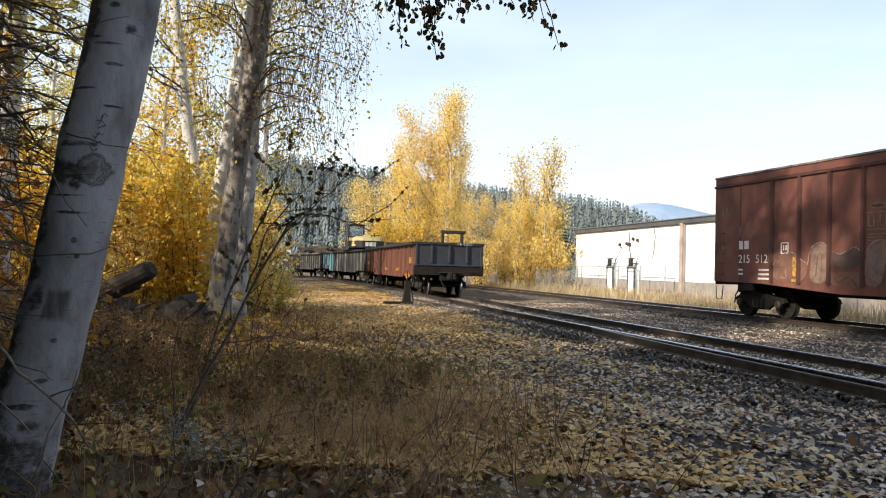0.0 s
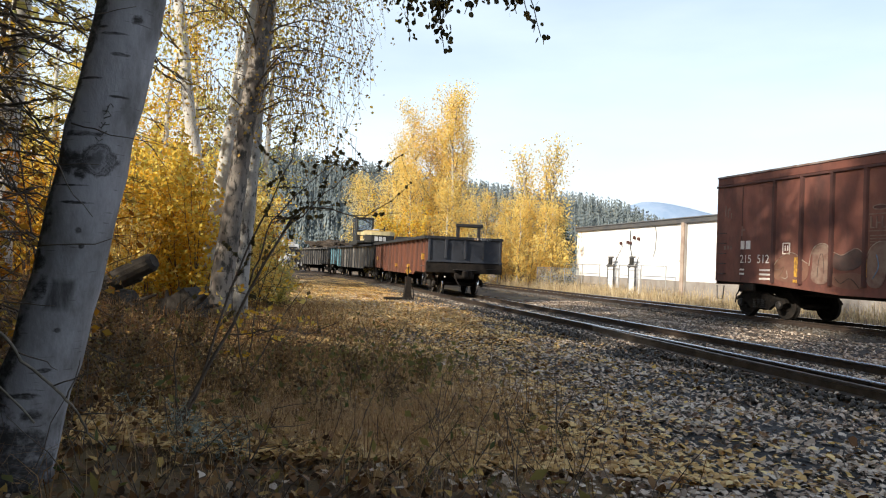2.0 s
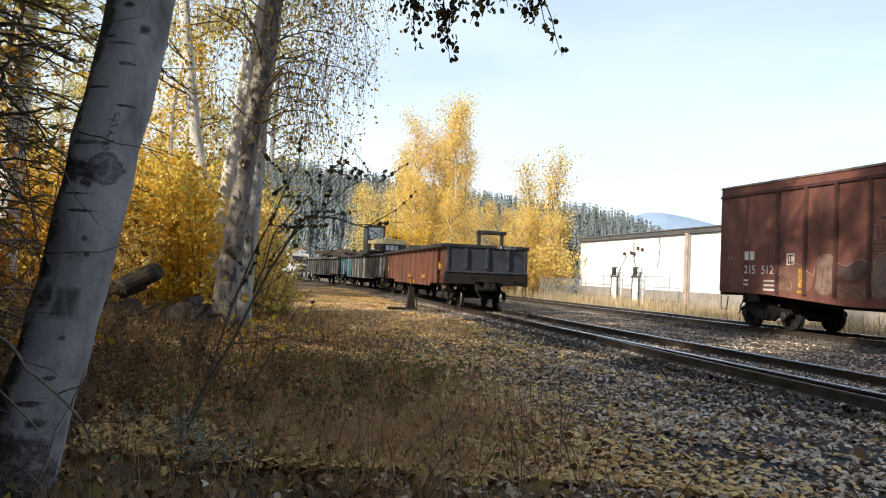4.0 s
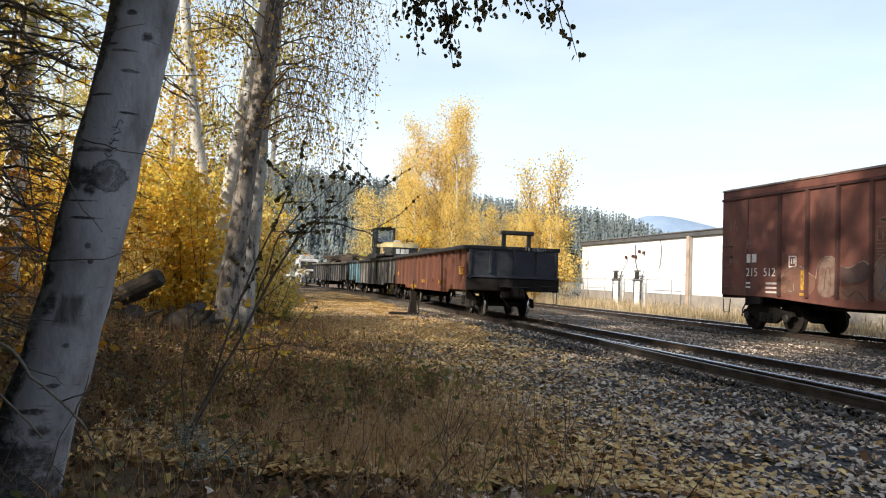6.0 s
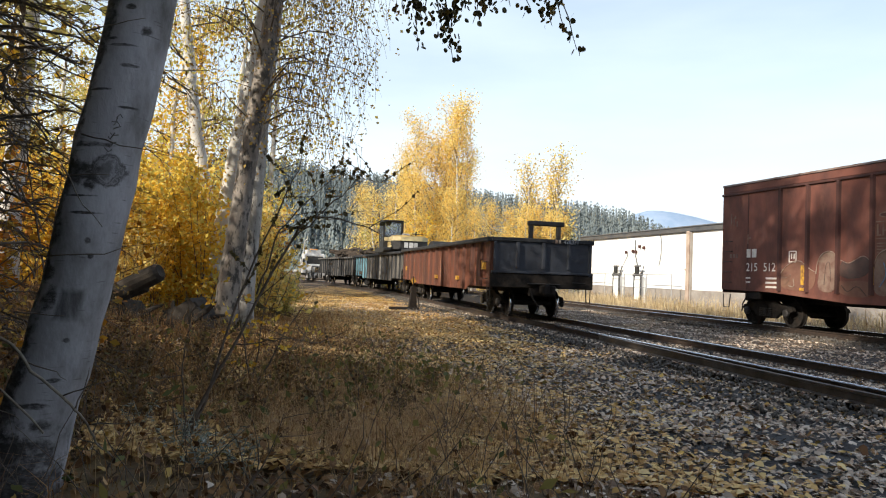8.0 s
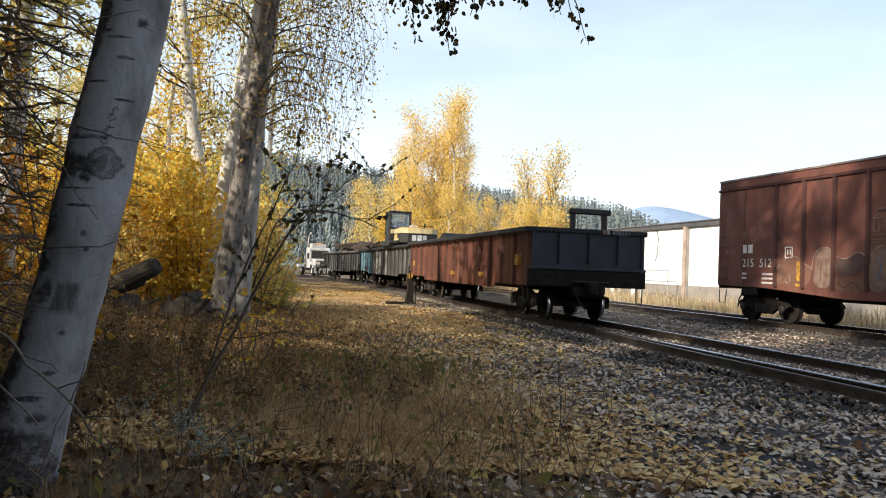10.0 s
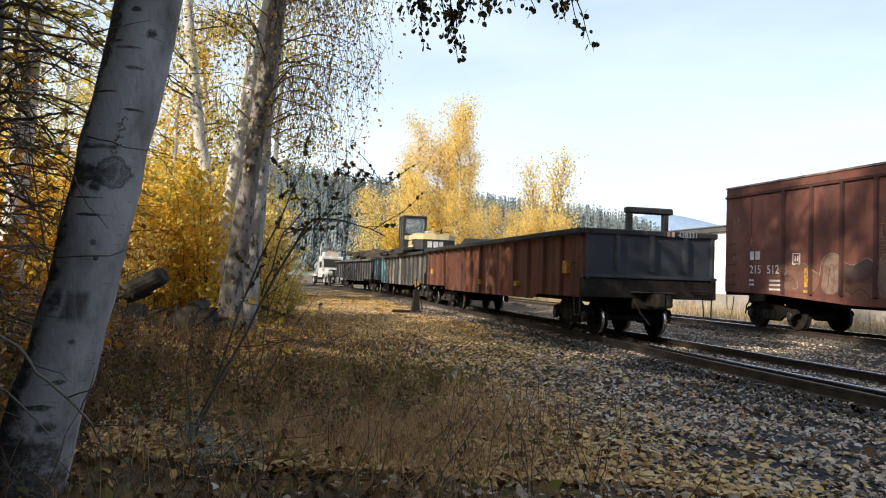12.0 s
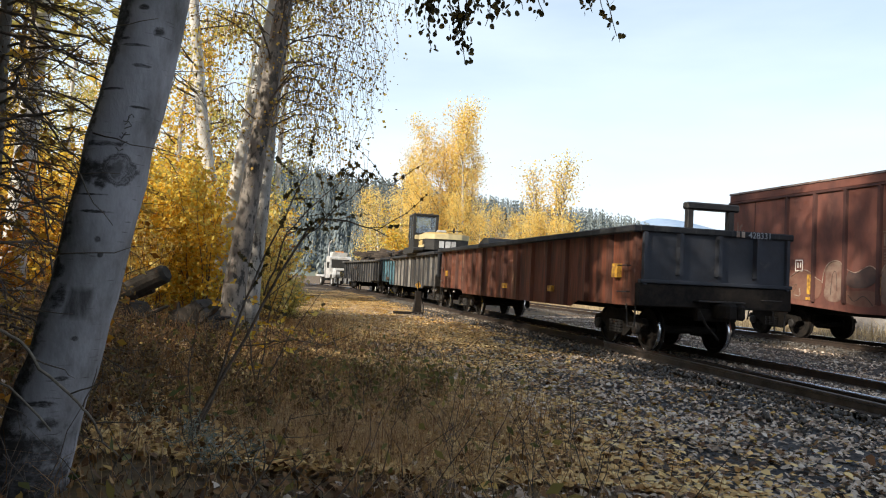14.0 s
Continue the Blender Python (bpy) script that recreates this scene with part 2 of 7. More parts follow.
M["fallen_brown"] = leaf_material("fallen_brown_leaves", [(0.0, (0.05, 0.028, 0.016)), (0.4, (0.16, 0.075, 0.030)), (0.8, (0.28, 0.15, 0.058)), (1.0, (0.42, 0.25, 0.10))], 0.0, 0.7)
M["grass"] = leaf_material("dry_grass", [(0.0, (0.12, 0.056, 0.023)), (0.4, (0.26, 0.134, 0.051)), (0.75, (0.43, 0.25, 0.100)), (1.0, (0.18, 0.125, 0.046))], 0.25, 0.8)
M["grass_pale"] = leaf_material("feathery_grass", [(0.0, (0.36, 0.21, 0.10)), (0.5, (0.54, 0.35, 0.17)), (1.0, (0.66, 0.47, 0.26))], 0.35, 0.8)
M["straw"] = leaf_material("tall_straw", [(0.0, (0.32, 0.23, 0.12)), (0.5, (0.48, 0.37, 0.21)), (1.0, (0.58, 0.47, 0.29))], 0.25, 0.8)
M["needle"] = leaf_material("conifer_needles", [(0.0, (0.018, 0.035, 0.02)), (0.6, (0.04, 0.065, 0.035)), (1.0, (0.075, 0.095, 0.045))], 0.1, 0.9)
# distant wood, mountain and hillside: aerial haze is mixed into the base colours
M["wood_far_hazy"] = leaf_material("hazy_far_wood", [(0.0, (0.150, 0.180, 0.190)), (0.6, (0.162, 0.192, 0.194)), (0.9, (0.178, 0.198, 0.180)), (1.0, (0.23, 0.21, 0.15))], 0.0, 1.0)
M["mountain"] = material("blue_mountain", (0.20, 0.28, 0.40), 1.0, second=(0.26, 0.33, 0.44), scale=0.02, bump=0)
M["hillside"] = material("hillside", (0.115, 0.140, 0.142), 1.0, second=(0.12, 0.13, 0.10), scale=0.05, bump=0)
M["steel_dark"] = material("dark_steel", (0.010, 0.0095, 0.009), 0.9, 0.0, second=(0.024, 0.019, 0.016), scale=8, bump=0.3, spec=0.15)
M["steel_black"] = material("black_steel", (0.014, 0.014, 0.015), 0.55, 0.1, second=(0.035, 0.03, 0.027), scale=6, bump=0.2)
M["rail_head"] = material("polished_rail", (0.66, 0.68, 0.72), 0.2, 1.0, second=(0.42, 0.38, 0.35), scale=5, low=0.6, high=0.85, stretch=(1, 1, 1), bump=0.05)
M["rail_web"] = material("rusty_rail", (0.022, 0.016, 0.013), 0.8, 0.1, second=(0.05, 0.032, 0.022), scale=9, bump=0.3)
M["rail_worn"] = material("worn_rail", (0.045, 0.035, 0.03), 0.45, 0.4, second=(0.10, 0.085, 0.075), scale=4, bump=0.2)
M["tie"] = material("wooden_tie", (0.055, 0.043, 0.033), 0.95, second=(0.12, 0.098, 0.078), scale=6, stretch=(0.3, 3, 1), bump=0.6, random_value=0.3)
M["ballast"] = material("ballast_stone", (0.075, 0.068, 0.062), 0.95, second=(0.16, 0.145, 0.13), scale=20, bump=0.3, island=0.45)
M["box_red"] = material("boxcar_red", (0.172, 0.062, 0.043), 0.75, second=(0.060, 0.026, 0.022), scale=1.3, stretch=(1, 1, 0.5), low=0.38, high=0.74,
                        dirt=(0.25, 0.12, 0.078), dirt_scale=0.9, dirt_low=0.52, dirt_high=0.85, bump=0.15, bump_scale=9)
M["box_rib"] = material("boxcar_rib", (0.085, 0.031, 0.024), 0.75, second=(0.05, 0.022, 0.018), scale=3, stretch=(1, 1, 0.4), bump=0.2)
M["box_roof"] = material("boxcar_roof", (0.20, 0.17, 0.15), 0.7, second=(0.12, 0.07, 0.05), scale=2, bump=0.2)
M["gon_red"] = material("gondola_red", (0.150, 0.045, 0.022), 0.78, second=(0.040, 0.017, 0.012), scale=4.2, stretch=(1, 1, 0.12), low=0.38, high=0.64,
                        dirt=(0.34, 0.19, 0.12), dirt_scale=3.4, dirt_low=0.60, dirt_high=0.74, bump=0.3, bump_scale=12)
M["gon_end"] = material("gondola_end_blue", (0.031, 0.036, 0.049), 0.68, second=(0.018, 0.019, 0.024), scale=1.7, low=0.35, high=0.75,
                        dirt=(0.075, 0.066, 0.062), dirt_scale=2.6, dirt_low=0.62, dirt_high=0.85, bump=0.2, bump_scale=9)
M["gon_black"] = material("gondola_black", (0.014, 0.015, 0.018), 0.8, second=(0.060, 0.058, 0.060), scale=3.6, stretch=(1, 1, 0.14), low=0.54, high=0.74, bump=0.3)
M["gon_grey"] = material("gondola_grey", (0.15, 0.14, 0.128), 0.82, second=(0.032, 0.029, 0.028), scale=3.6, stretch=(1, 1, 0.14), low=0.36, high=0.58, bump=0.3)
M["gon_teal"] = material("teal_paint", (0.13, 0.29, 0.36), 0.75, second=(0.03, 0.05, 0.065), scale=5, stretch=(1, 1, 0.3), bump=0.2)
M["gon_chalky"] = material("chalky_paint", (0.22, 0.21, 0.195), 0.8, second=(0.07, 0.062, 0.056), scale=4, stretch=(1, 1, 0.2), low=0.4, high=0.62, bump=0.2)
M["white_mark"] = material("white_lettering", (0.66, 0.63, 0.58), 0.8, second=(0.42, 0.33, 0.28), scale=9, low=0.45, high=0.8, bump=0)
M["yellow_mark"] = material("yellow_reflector", (0.52, 0.28, 0.03), 0.7, second=(0.13, 0.06, 0.025), scale=9, low=0.40, high=0.66, bump=0)
M["number_paint"] = material("worn_number_paint", (0.34, 0.36, 0.40), 0.8, second=(0.16, 0.17, 0.19), scale=9, bump=0)
M["spray_tan"] = material("tan_spray_paint", (0.185, 0.100, 0.066), 0.8, second=(0.135, 0.055, 0.040), scale=3, low=0.35, high=0.75, bump=0)
M["spray_grey"] = material("grey_spray_paint", (0.20, 0.140, 0.108), 0.8, second=(0.125, 0.062, 0.046), scale=4, low=0.38, high=0.68, bump=0)
M["spray_line"] = material("cream_spray_line", (0.36, 0.30, 0.24), 0.8, second=(0.13, 0.06, 0.045), scale=7, low=0.38, high=0.66, bump=0)
# side posts: the sides' red made darker, their shading put into the colour
M["gon_rib_shaded"] = material("shaded_gondola_post", (0.120, 0.040, 0.023), 0.78, second=(0.042, 0.019, 0.014), scale=3.6, stretch=(1, 1, 0.1), bump=0.3)
M["spray_dark"] = material("dark_spray_paint", (0.045, 0.036, 0.034), 0.8, second=(0.095, 0.052, 0.042), scale=3, bump=0)
M["spray_blue"] = material("blue_spray_paint", (0.13, 0.24, 0.38), 0.8, second=(0.08, 0.12, 0.18), scale=5, bump=0)
M["white_wall"] = material("white_painted_wall", (0.78, 0.78, 0.77), 0.85, second=(0.70, 0.71, 0.72), scale=0.8, low=0.4, high=0.8,
                           dirt=(0.58, 0.60, 0.64), dirt_scale=0.35, dirt_low=0.60, dirt_high=0.8, bump=0.1)
M["concrete"] = material("concrete_footing", (0.30, 0.275, 0.25), 0.9, second=(0.22, 0.19, 0.165), scale=1.5, bump=0.3)
M["fascia"] = material("grey_fascia", (0.050, 0.054, 0.064), 0.7, second=(0.10, 0.095, 0.09), scale=1.2, bump=0.1)
M["pilaster"] = material("brown_downpipe", (0.40, 0.32, 0.26), 0.8, second=(0.28, 0.20, 0.16), scale=2, bump=0.1)
M["roof_metal"] = material("roof_metal", (0.14, 0.145, 0.155), 0.6, 0.2, second=(0.10, 0.10, 0.10), scale=1, bump=0.1)
M["galvanised"] = material("galvanised_steel", (0.42, 0.43, 0.44), 0.5, 0.7, second=(0.32, 0.32, 0.32), scale=5, bump=0.1)
M["mesh_wire"] = material("fence_wire", (0.42, 0.45, 0.45), 0.6, 0.4, bump=0)
M["rust_mark"] = material("rust_stain", (0.27, 0.09, 0.05), 0.9, second=(0.5, 0.33, 0.27), scale=6, bump=0)
M["machine_yellow"] = material("machine_yellow", (0.52, 0.37, 0.13), 0.55, second=(0.34, 0.25, 0.11), scale=3, bump=0.05)
M["machine_cream"] = material("faded_yellow_panel", (0.58, 0.48, 0.26), 0.55, second=(0.40, 0.33, 0.19), scale=3, bump=0.05)
M["machine_black"] = material("machine_black", (0.011, 0.011, 0.011), 0.6, second=(0.026, 0.024, 0.022), scale=4, bump=0.1)
M["truck_white"] = material("truck_white_paint", (0.54, 0.54, 0.54), 0.45, second=(0.30, 0.29, 0.28), scale=3, bump=0)
M["rubber"] = material("tyre_rubber", (0.02, 0.02, 0.02), 0.9, second=(0.045, 0.04, 0.036), scale=9, bump=0.3)
M["chrome"] = material("bright_trim", (0.65, 0.65, 0.66), 0.25, 1.0, second=(0.45, 0.45, 0.45), scale=8, bump=0)
M["amber"] = material("amber_lens", (0.75, 0.28, 0.02), 0.3, bump=0)
M["lamp_glass"] = material("lamp_glass", (0.75, 0.76, 0.78), 0.15, bump=0)
M["scrap_wood"] = material("old_tie_wood", (0.085, 0.066, 0.052), 0.95, second=(0.035, 0.027, 0.022), scale=5, bump=0.5, random_value=0.35)
M["stand_iron"] = material("stand_iron", (0.010, 0.010, 0.010), 0.85, 0.0, second=(0.026, 0.019, 0.015), scale=10, bump=0.3, spec=0.15)

gl = bpy.data.materials.new("window_glass")
gl.use_nodes = True
gb = gl.node_tree.nodes["Principled BSDF"]
gb.inputs["Base Color"].default_value = (0.50, 0.60, 0.72, 1)
gb.inputs["Roughness"].default_value, gb.inputs["Transmission Weight"].default_value = 0.03, 0.92
M["glass"] = gl


# ---------------------------------------------------------------- building tools
class Geo:
    """Collects shapes in metres into one mesh."""

    def __init__(self):
        self.v, self.f = [], []

    def add(self, verts, faces):
        k = len(self.v)
        self.v.extend([tuple(p) for p in verts])
        self.f.extend([tuple(i + k for i in q) for q in faces])
        return self

    def box(self, x0, y0, z0, x1, y1, z1, b=0.0, m=None):
        """A block between two corners, its edges chamfered by b."""
        c = Vector(((x0 + x1) / 2, (y0 + y1) / 2, (z0 + z1) / 2))
        h = Vector((abs(x1 - x0) / 2, abs(y1 - y0) / 2, abs(z1 - z0) / 2))
        b = min(b, min(h) * 0.8)
        if b <= 0:
            vs = [c + Vector((h.x * i, h.y * j, h.z * k)) for i in (-1, 1) for j in (-1, 1) for k in (-1, 1)]
            fs = [(0, 1, 3, 2), (4, 6, 7, 5), (0, 4, 5, 1), (2, 3, 7, 6), (0, 2, 6, 4), (1, 5, 7, 3)]
        else:
            vs, ix = [], {}
            for i in (-1, 1):
                for j in (-1, 1):
                    for k in (-1, 1):
                        for a in range(3):
                            d = [h.x - b, h.y - b, h.z - b]
                            d[a] += b
                            ix[i, j, k, a] = len(vs)
                            vs.append(c + Vector((d[0] * i, d[1] * j, d[2] * k)))
            fs, s = [], (-1, 1)
            for i in s:
                fs.append([ix[i, j, k, 0] for j, k in ((-1, -1), (1, -1), (1, 1), (-1, 1))][::i])
                fs.append([ix[j, i, k, 1] for j, k in ((-1, -1), (1, -1), (1, 1), (-1, 1))][::-i])
                fs.append([ix[j, k, i, 2] for j, k in ((-1, -1), (1, -1), (1, 1), (-1, 1))][::i])
            for i in s:
                for j in s:
                    o = i * j
                    fs.append([ix[i, j, -1, 0], ix[i, j, -1, 1], ix[i, j, 1, 1], ix[i, j, 1, 0]][::o])
                    fs.append([ix[i, -1, j, 0], ix[i, -1, j, 2], ix[i, 1, j, 2], ix[i, 1, j, 0]][::-o])
                    fs.append([ix[-1, i, j, 1], ix[-1, i, j, 2], ix[1, i, j, 2], ix[1, i, j, 1]][::o])
                    for k in s:
                        fs.append([ix[i, j, k, a] for a in range(3)][::i * j * k])
        if m is not None:
            vs = [m @ p for p in vs]
        return self.add(vs, fs)

    def tube(self, pts, radii, n=8, cap=True):
        """A round bar through the points."""
        pts = [Vector(p) for p in pts]
        if not isinstance(radii, (list, tuple)):
            radii = [radii] * len(pts)
        ref = Vector((0.31, 0.77, 0.55)).normalized()
        vs, fs = [], []
        for i, p in enumerate(pts):
            d = (pts[min(i + 1, len(pts) - 1)] - pts[max(i - 1, 0)]).normalized()
            if abs(d.dot(ref)) > 0.95:
                ref = Vector((1, 0, 0))
            u = d.cross(ref).normalized()
            w = d.cross(u)
            for k in range(n):
                a = 2 * math.pi * k / n
                vs.append(p + (u * math.cos(a) + w * math.sin(a)) * radii[i])
        for i in range(len(pts) - 1):
            for k in range(n):
                k2 = (k + 1) % n
                fs.append((i * n + k, (i + 1) * n + k, (i + 1) * n + k2, i * n + k2))
        if cap:
            fs.append(tuple(range(n)))
            fs.append(tuple(range((len(pts) - 1) * n, len(pts) * n))[::-1])
        return self.add(vs, fs)

    def prism(self, outline, x0, x1, axis="x"):
        """A flat outline of (a, b) pairs, drawn out along an axis."""
        n = len(outline)
        put = {"x": lambda a, b, c: (c, a, b), "y": lambda a, b, c: (a, c, b), "z": lambda a, b, c: (a, b, c)}[axis]
        vs = [put(a, b, x0) for a, b in outline] + [put(a, b, x1) for a, b in outline]
        fs = [tuple(range(n))[::-1], tuple(range(n, 2 * n))]
        fs += [(i, (i + 1) % n, n + (i + 1) % n, n + i) for i in range(n)]
        return self.add(vs, fs)

    def ring(self, centre, axis, profile, n=24):
        """A turned shape: profile of (along, radius) pairs about an axis."""
        axis = Vector(axis).normalized()
        u = axis.orthogonal().normalized()
        w = axis.cross(u)
        vs, fs, c, k = [], [], Vector(centre), len(profile)
        for i in range(n):
            a = 2 * math.pi * i / n
            r = u * math.cos(a) + w * math.sin(a)
            vs += [c + axis * s + r * q for s, q in profile]
        for i in range(n):
            j = (i + 1) % n
            for p in range(k - 1):
                fs.append((i * k + p, j * k + p, j * k + p + 1, i * k + p + 1))
        return self.add(vs, fs)

    def mesh(self, name, mat, smooth=False):
        me = bpy.data.meshes.new(name)
        me.from_pydata(self.v, [], self.f)
        me.materials.append(mat)
        bm = bmesh.new()
        bm.from_mesh(me)
        bmesh.ops.recalc_face_normals(bm, faces=bm.faces)
        bm.to_mesh(me)
        bm.free()
        if smooth:
            me.polygons.foreach_set("use_smooth", [True] * len(me.polygons))
        return me


def mesh_quads(name, verts, quads, mat, smooth=False):
    """A mesh from arrays of vertices and of four-cornered faces."""
    me = bpy.data.meshes.new(name)
    verts, quads = np.asarray(verts, dtype=np.float32), np.asarray(quads, dtype=np.int32)
    me.vertices.add(len(verts))
    me.vertices.foreach_set("co", verts.ravel())
    me.loops.add(quads.size)
    me.loops.foreach_set("vertex_index", quads.ravel())
    me.polygons.add(len(quads))
    me.polygons.foreach_set("loop_start", np.arange(len(quads), dtype=np.int32) * 4)
    if smooth:
        me.polygons.foreach_set("use_smooth", np.ones(len(quads), dtype=bool))
    me.materials.append(mat)
    me.update(calc_edges=True)
    return me


FINE = ("branchwork", "stemwork", "twigwork", "crown", "foliage", "leafage", "wire_mesh")


def part(name, geo, mat, parent, label="", smooth=False, at=None):
    ob = new(name, geo if isinstance(geo, bpy.types.Mesh) else geo.mesh(name, mat, smooth))
    ob.parent = parent
    if at is not None:
        ob.matrix_local = at
    return tagged(ob, label, kind="stuff" if name in FINE else "")


def thing(name, label, category, group="", at=None, kind=""):
    ob = new(name)
    ob.empty_display_size = 0.3
    if at is not None:
        ob.matrix_world = at
    return tagged(ob, label, category, group, kind)


def single(name, geo, mat, label, category, group="", at=None, kind="", smooth=False):
    ob = new(name, geo if isinstance(geo, bpy.types.Mesh) else geo.mesh(name, mat, smooth))
    if at is not None:
        ob.matrix_world = at
    return tagged(ob, label, category, group, kind)


def leaf_faces(c, a, b, lift, s, long, near):
    """Leaves from their centres, long and cross axes and lift of the rims; those marked near are ovals of two faces, the others diamonds."""
    far = ~near
    v = np.stack([c - a * s * 0.55 * long, c + b * s * 0.40 + lift, c + a * s * 0.60 * long, c - b * s * 0.40 + lift], 1)[far].reshape(-1, 3)
    q = np.arange(len(v)).reshape(-1, 4)
    if near.any():
        w = np.stack([c - a * s * 0.50 * long, c - a * s * 0.22 * long + b * s * 0.36 + lift, c + a * s * 0.14 * long + b * s * 0.33 + lift,
                      c + a * s * 0.58 * long, c + a * s * 0.14 * long - b * s * 0.33 + lift, c - a * s * 0.22 * long - b * s * 0.36 + lift], 1)[near].reshape(-1, 3)
        k = 6 * np.arange(len(w) // 6)[:, None] + len(v)
        q = np.concatenate([q, k + np.array([[0, 1, 2, 5]]), k + np.array([[5, 2, 3, 4]])])
        v = np.concatenate([v, w])
    return v, q


def leaf_cards(rng, centres, size, spread=0.5, droop=0.0, long=1.0, oval_to=-99.0):
    """Small folded leaves at the centres, in all directions: vertices and faces, each leaf an island of its own."""
    n = len(centres)
    a = rng.normal(size=(n, 3))
    a[:, 2] = a[:, 2] * (1 - droop) - droop
    a /= np.linalg.norm(a, axis=1)[:, None] + 1e-9
    b = rng.normal(size=(n, 3))
    b -= a * (a * b).sum(1)[:, None]
    b /= np.linalg.norm(b, axis=1)[:, None] + 1e-9
    s = size * (1 - spread + 2 * spread * rng.random(n))[:, None]
    return leaf_faces(centres, a, b, np.cross(a, b) * s * 0.12, s, long, centres[:, 1] < oval_to)


def flat_leaves(rng, centres, size, tilt=0.3, spread=0.4, curl=0.35, oval_to=9.0):
    """Fallen leaves lying on the ground, a little curled."""
    n = len(centres)
    turn = rng.random(n) * 2 * math.pi
    a = np.stack([np.cos(turn), np.sin(turn), rng.normal(size=n) * tilt], 1)
    b = np.stack([-np.sin(turn), np.cos(turn), rng.normal(size=n) * tilt], 1)
    s = size * (1 - spread + 2 * spread * rng.random(n))[:, None]
    lift = np.array([0, 0, 1.0]) * s * (rng.random(n)[:, None] - 0.3) * curl
    return leaf_faces(centres, a, b, lift, s, 1.0, centres[:, 1] < oval_to)


# ---------------------------------------------------------------- the plan: two tracks and the ground
NEAR_AT, NEAR_TURN, BEND_FROM, CURVE_FROM = Vector((4.98, 13.94)), radians(14.1), 12.0, 21.7
FAR_AT, FAR_TURN = Vector((10.40, 24.55)), radians(15.66)
GAUGE = 1.51


def arc(at, heading, bend_by, s):
    """Place and heading s metres on along a curve of that curvature."""
    h = heading + bend_by * s
    return at + Vector((math.cos(h) - math.cos(heading), math.sin(h) - math.sin(heading))) / bend_by, h


def near_track(s):
    """The centre line of the train's track: straight, then a slight bend to the right and a long one to the left through the switch."""
    d = Vector((-math.sin(NEAR_TURN), math.cos(NEAR_TURN)))
    if s <= BEND_FROM:
        return NEAR_AT + d * s, NEAR_TURN
    at = NEAR_AT + d * BEND_FROM
    if s <= CURVE_FROM:
        return arc(at, NEAR_TURN, -0.0046, s - BEND_FROM)
    return arc(*arc(at, NEAR_TURN, -0.0046, CURVE_FROM - BEND_FROM), 0.0051, s - CURVE_FROM)


def far_track(s):
    return FAR_AT + Vector((-math.sin(FAR_TURN), math.cos(FAR_TURN))) * s, FAR_TURN


def smooth(a, b, x):
    t = np.clip((x - a) / (b - a), 0, 1)
    return t * t * (3 - 2 * t)


def near_side(x, y):
    """How far to the left of the near track's straight line a place lies."""
    d = np.array([-math.sin(NEAR_TURN), math.cos(NEAR_TURN)])
    return -((x - NEAR_AT.x) * d[1] - (y - NEAR_AT.y) * d[0])


def ground_z(x, y):
    x, y = np.asarray(x, float), np.asarray(y, float)
    side = near_side(x, y)
    z = -0.24 + 0.035 * np.sin(x * 1.3 + 0.7 * np.sin(y * 0.9)) + 0.03 * np.sin(y * 1.7 + x * 0.6) + 0.012 * np.sin(x * 4.1 + y * 3.3)
    z = z + 0.62 * smooth(7.2, 12.5, side) * smooth(5.0, 13.0, y) * (1 - smooth(34, 60, y))
    z = z + 0.10 * smooth(4.5, 8, side) * (1 - smooth(5, 10, y))
    z = np.where(np.abs(side) < 2.2, np.minimum(z, -0.235), z)
    return z


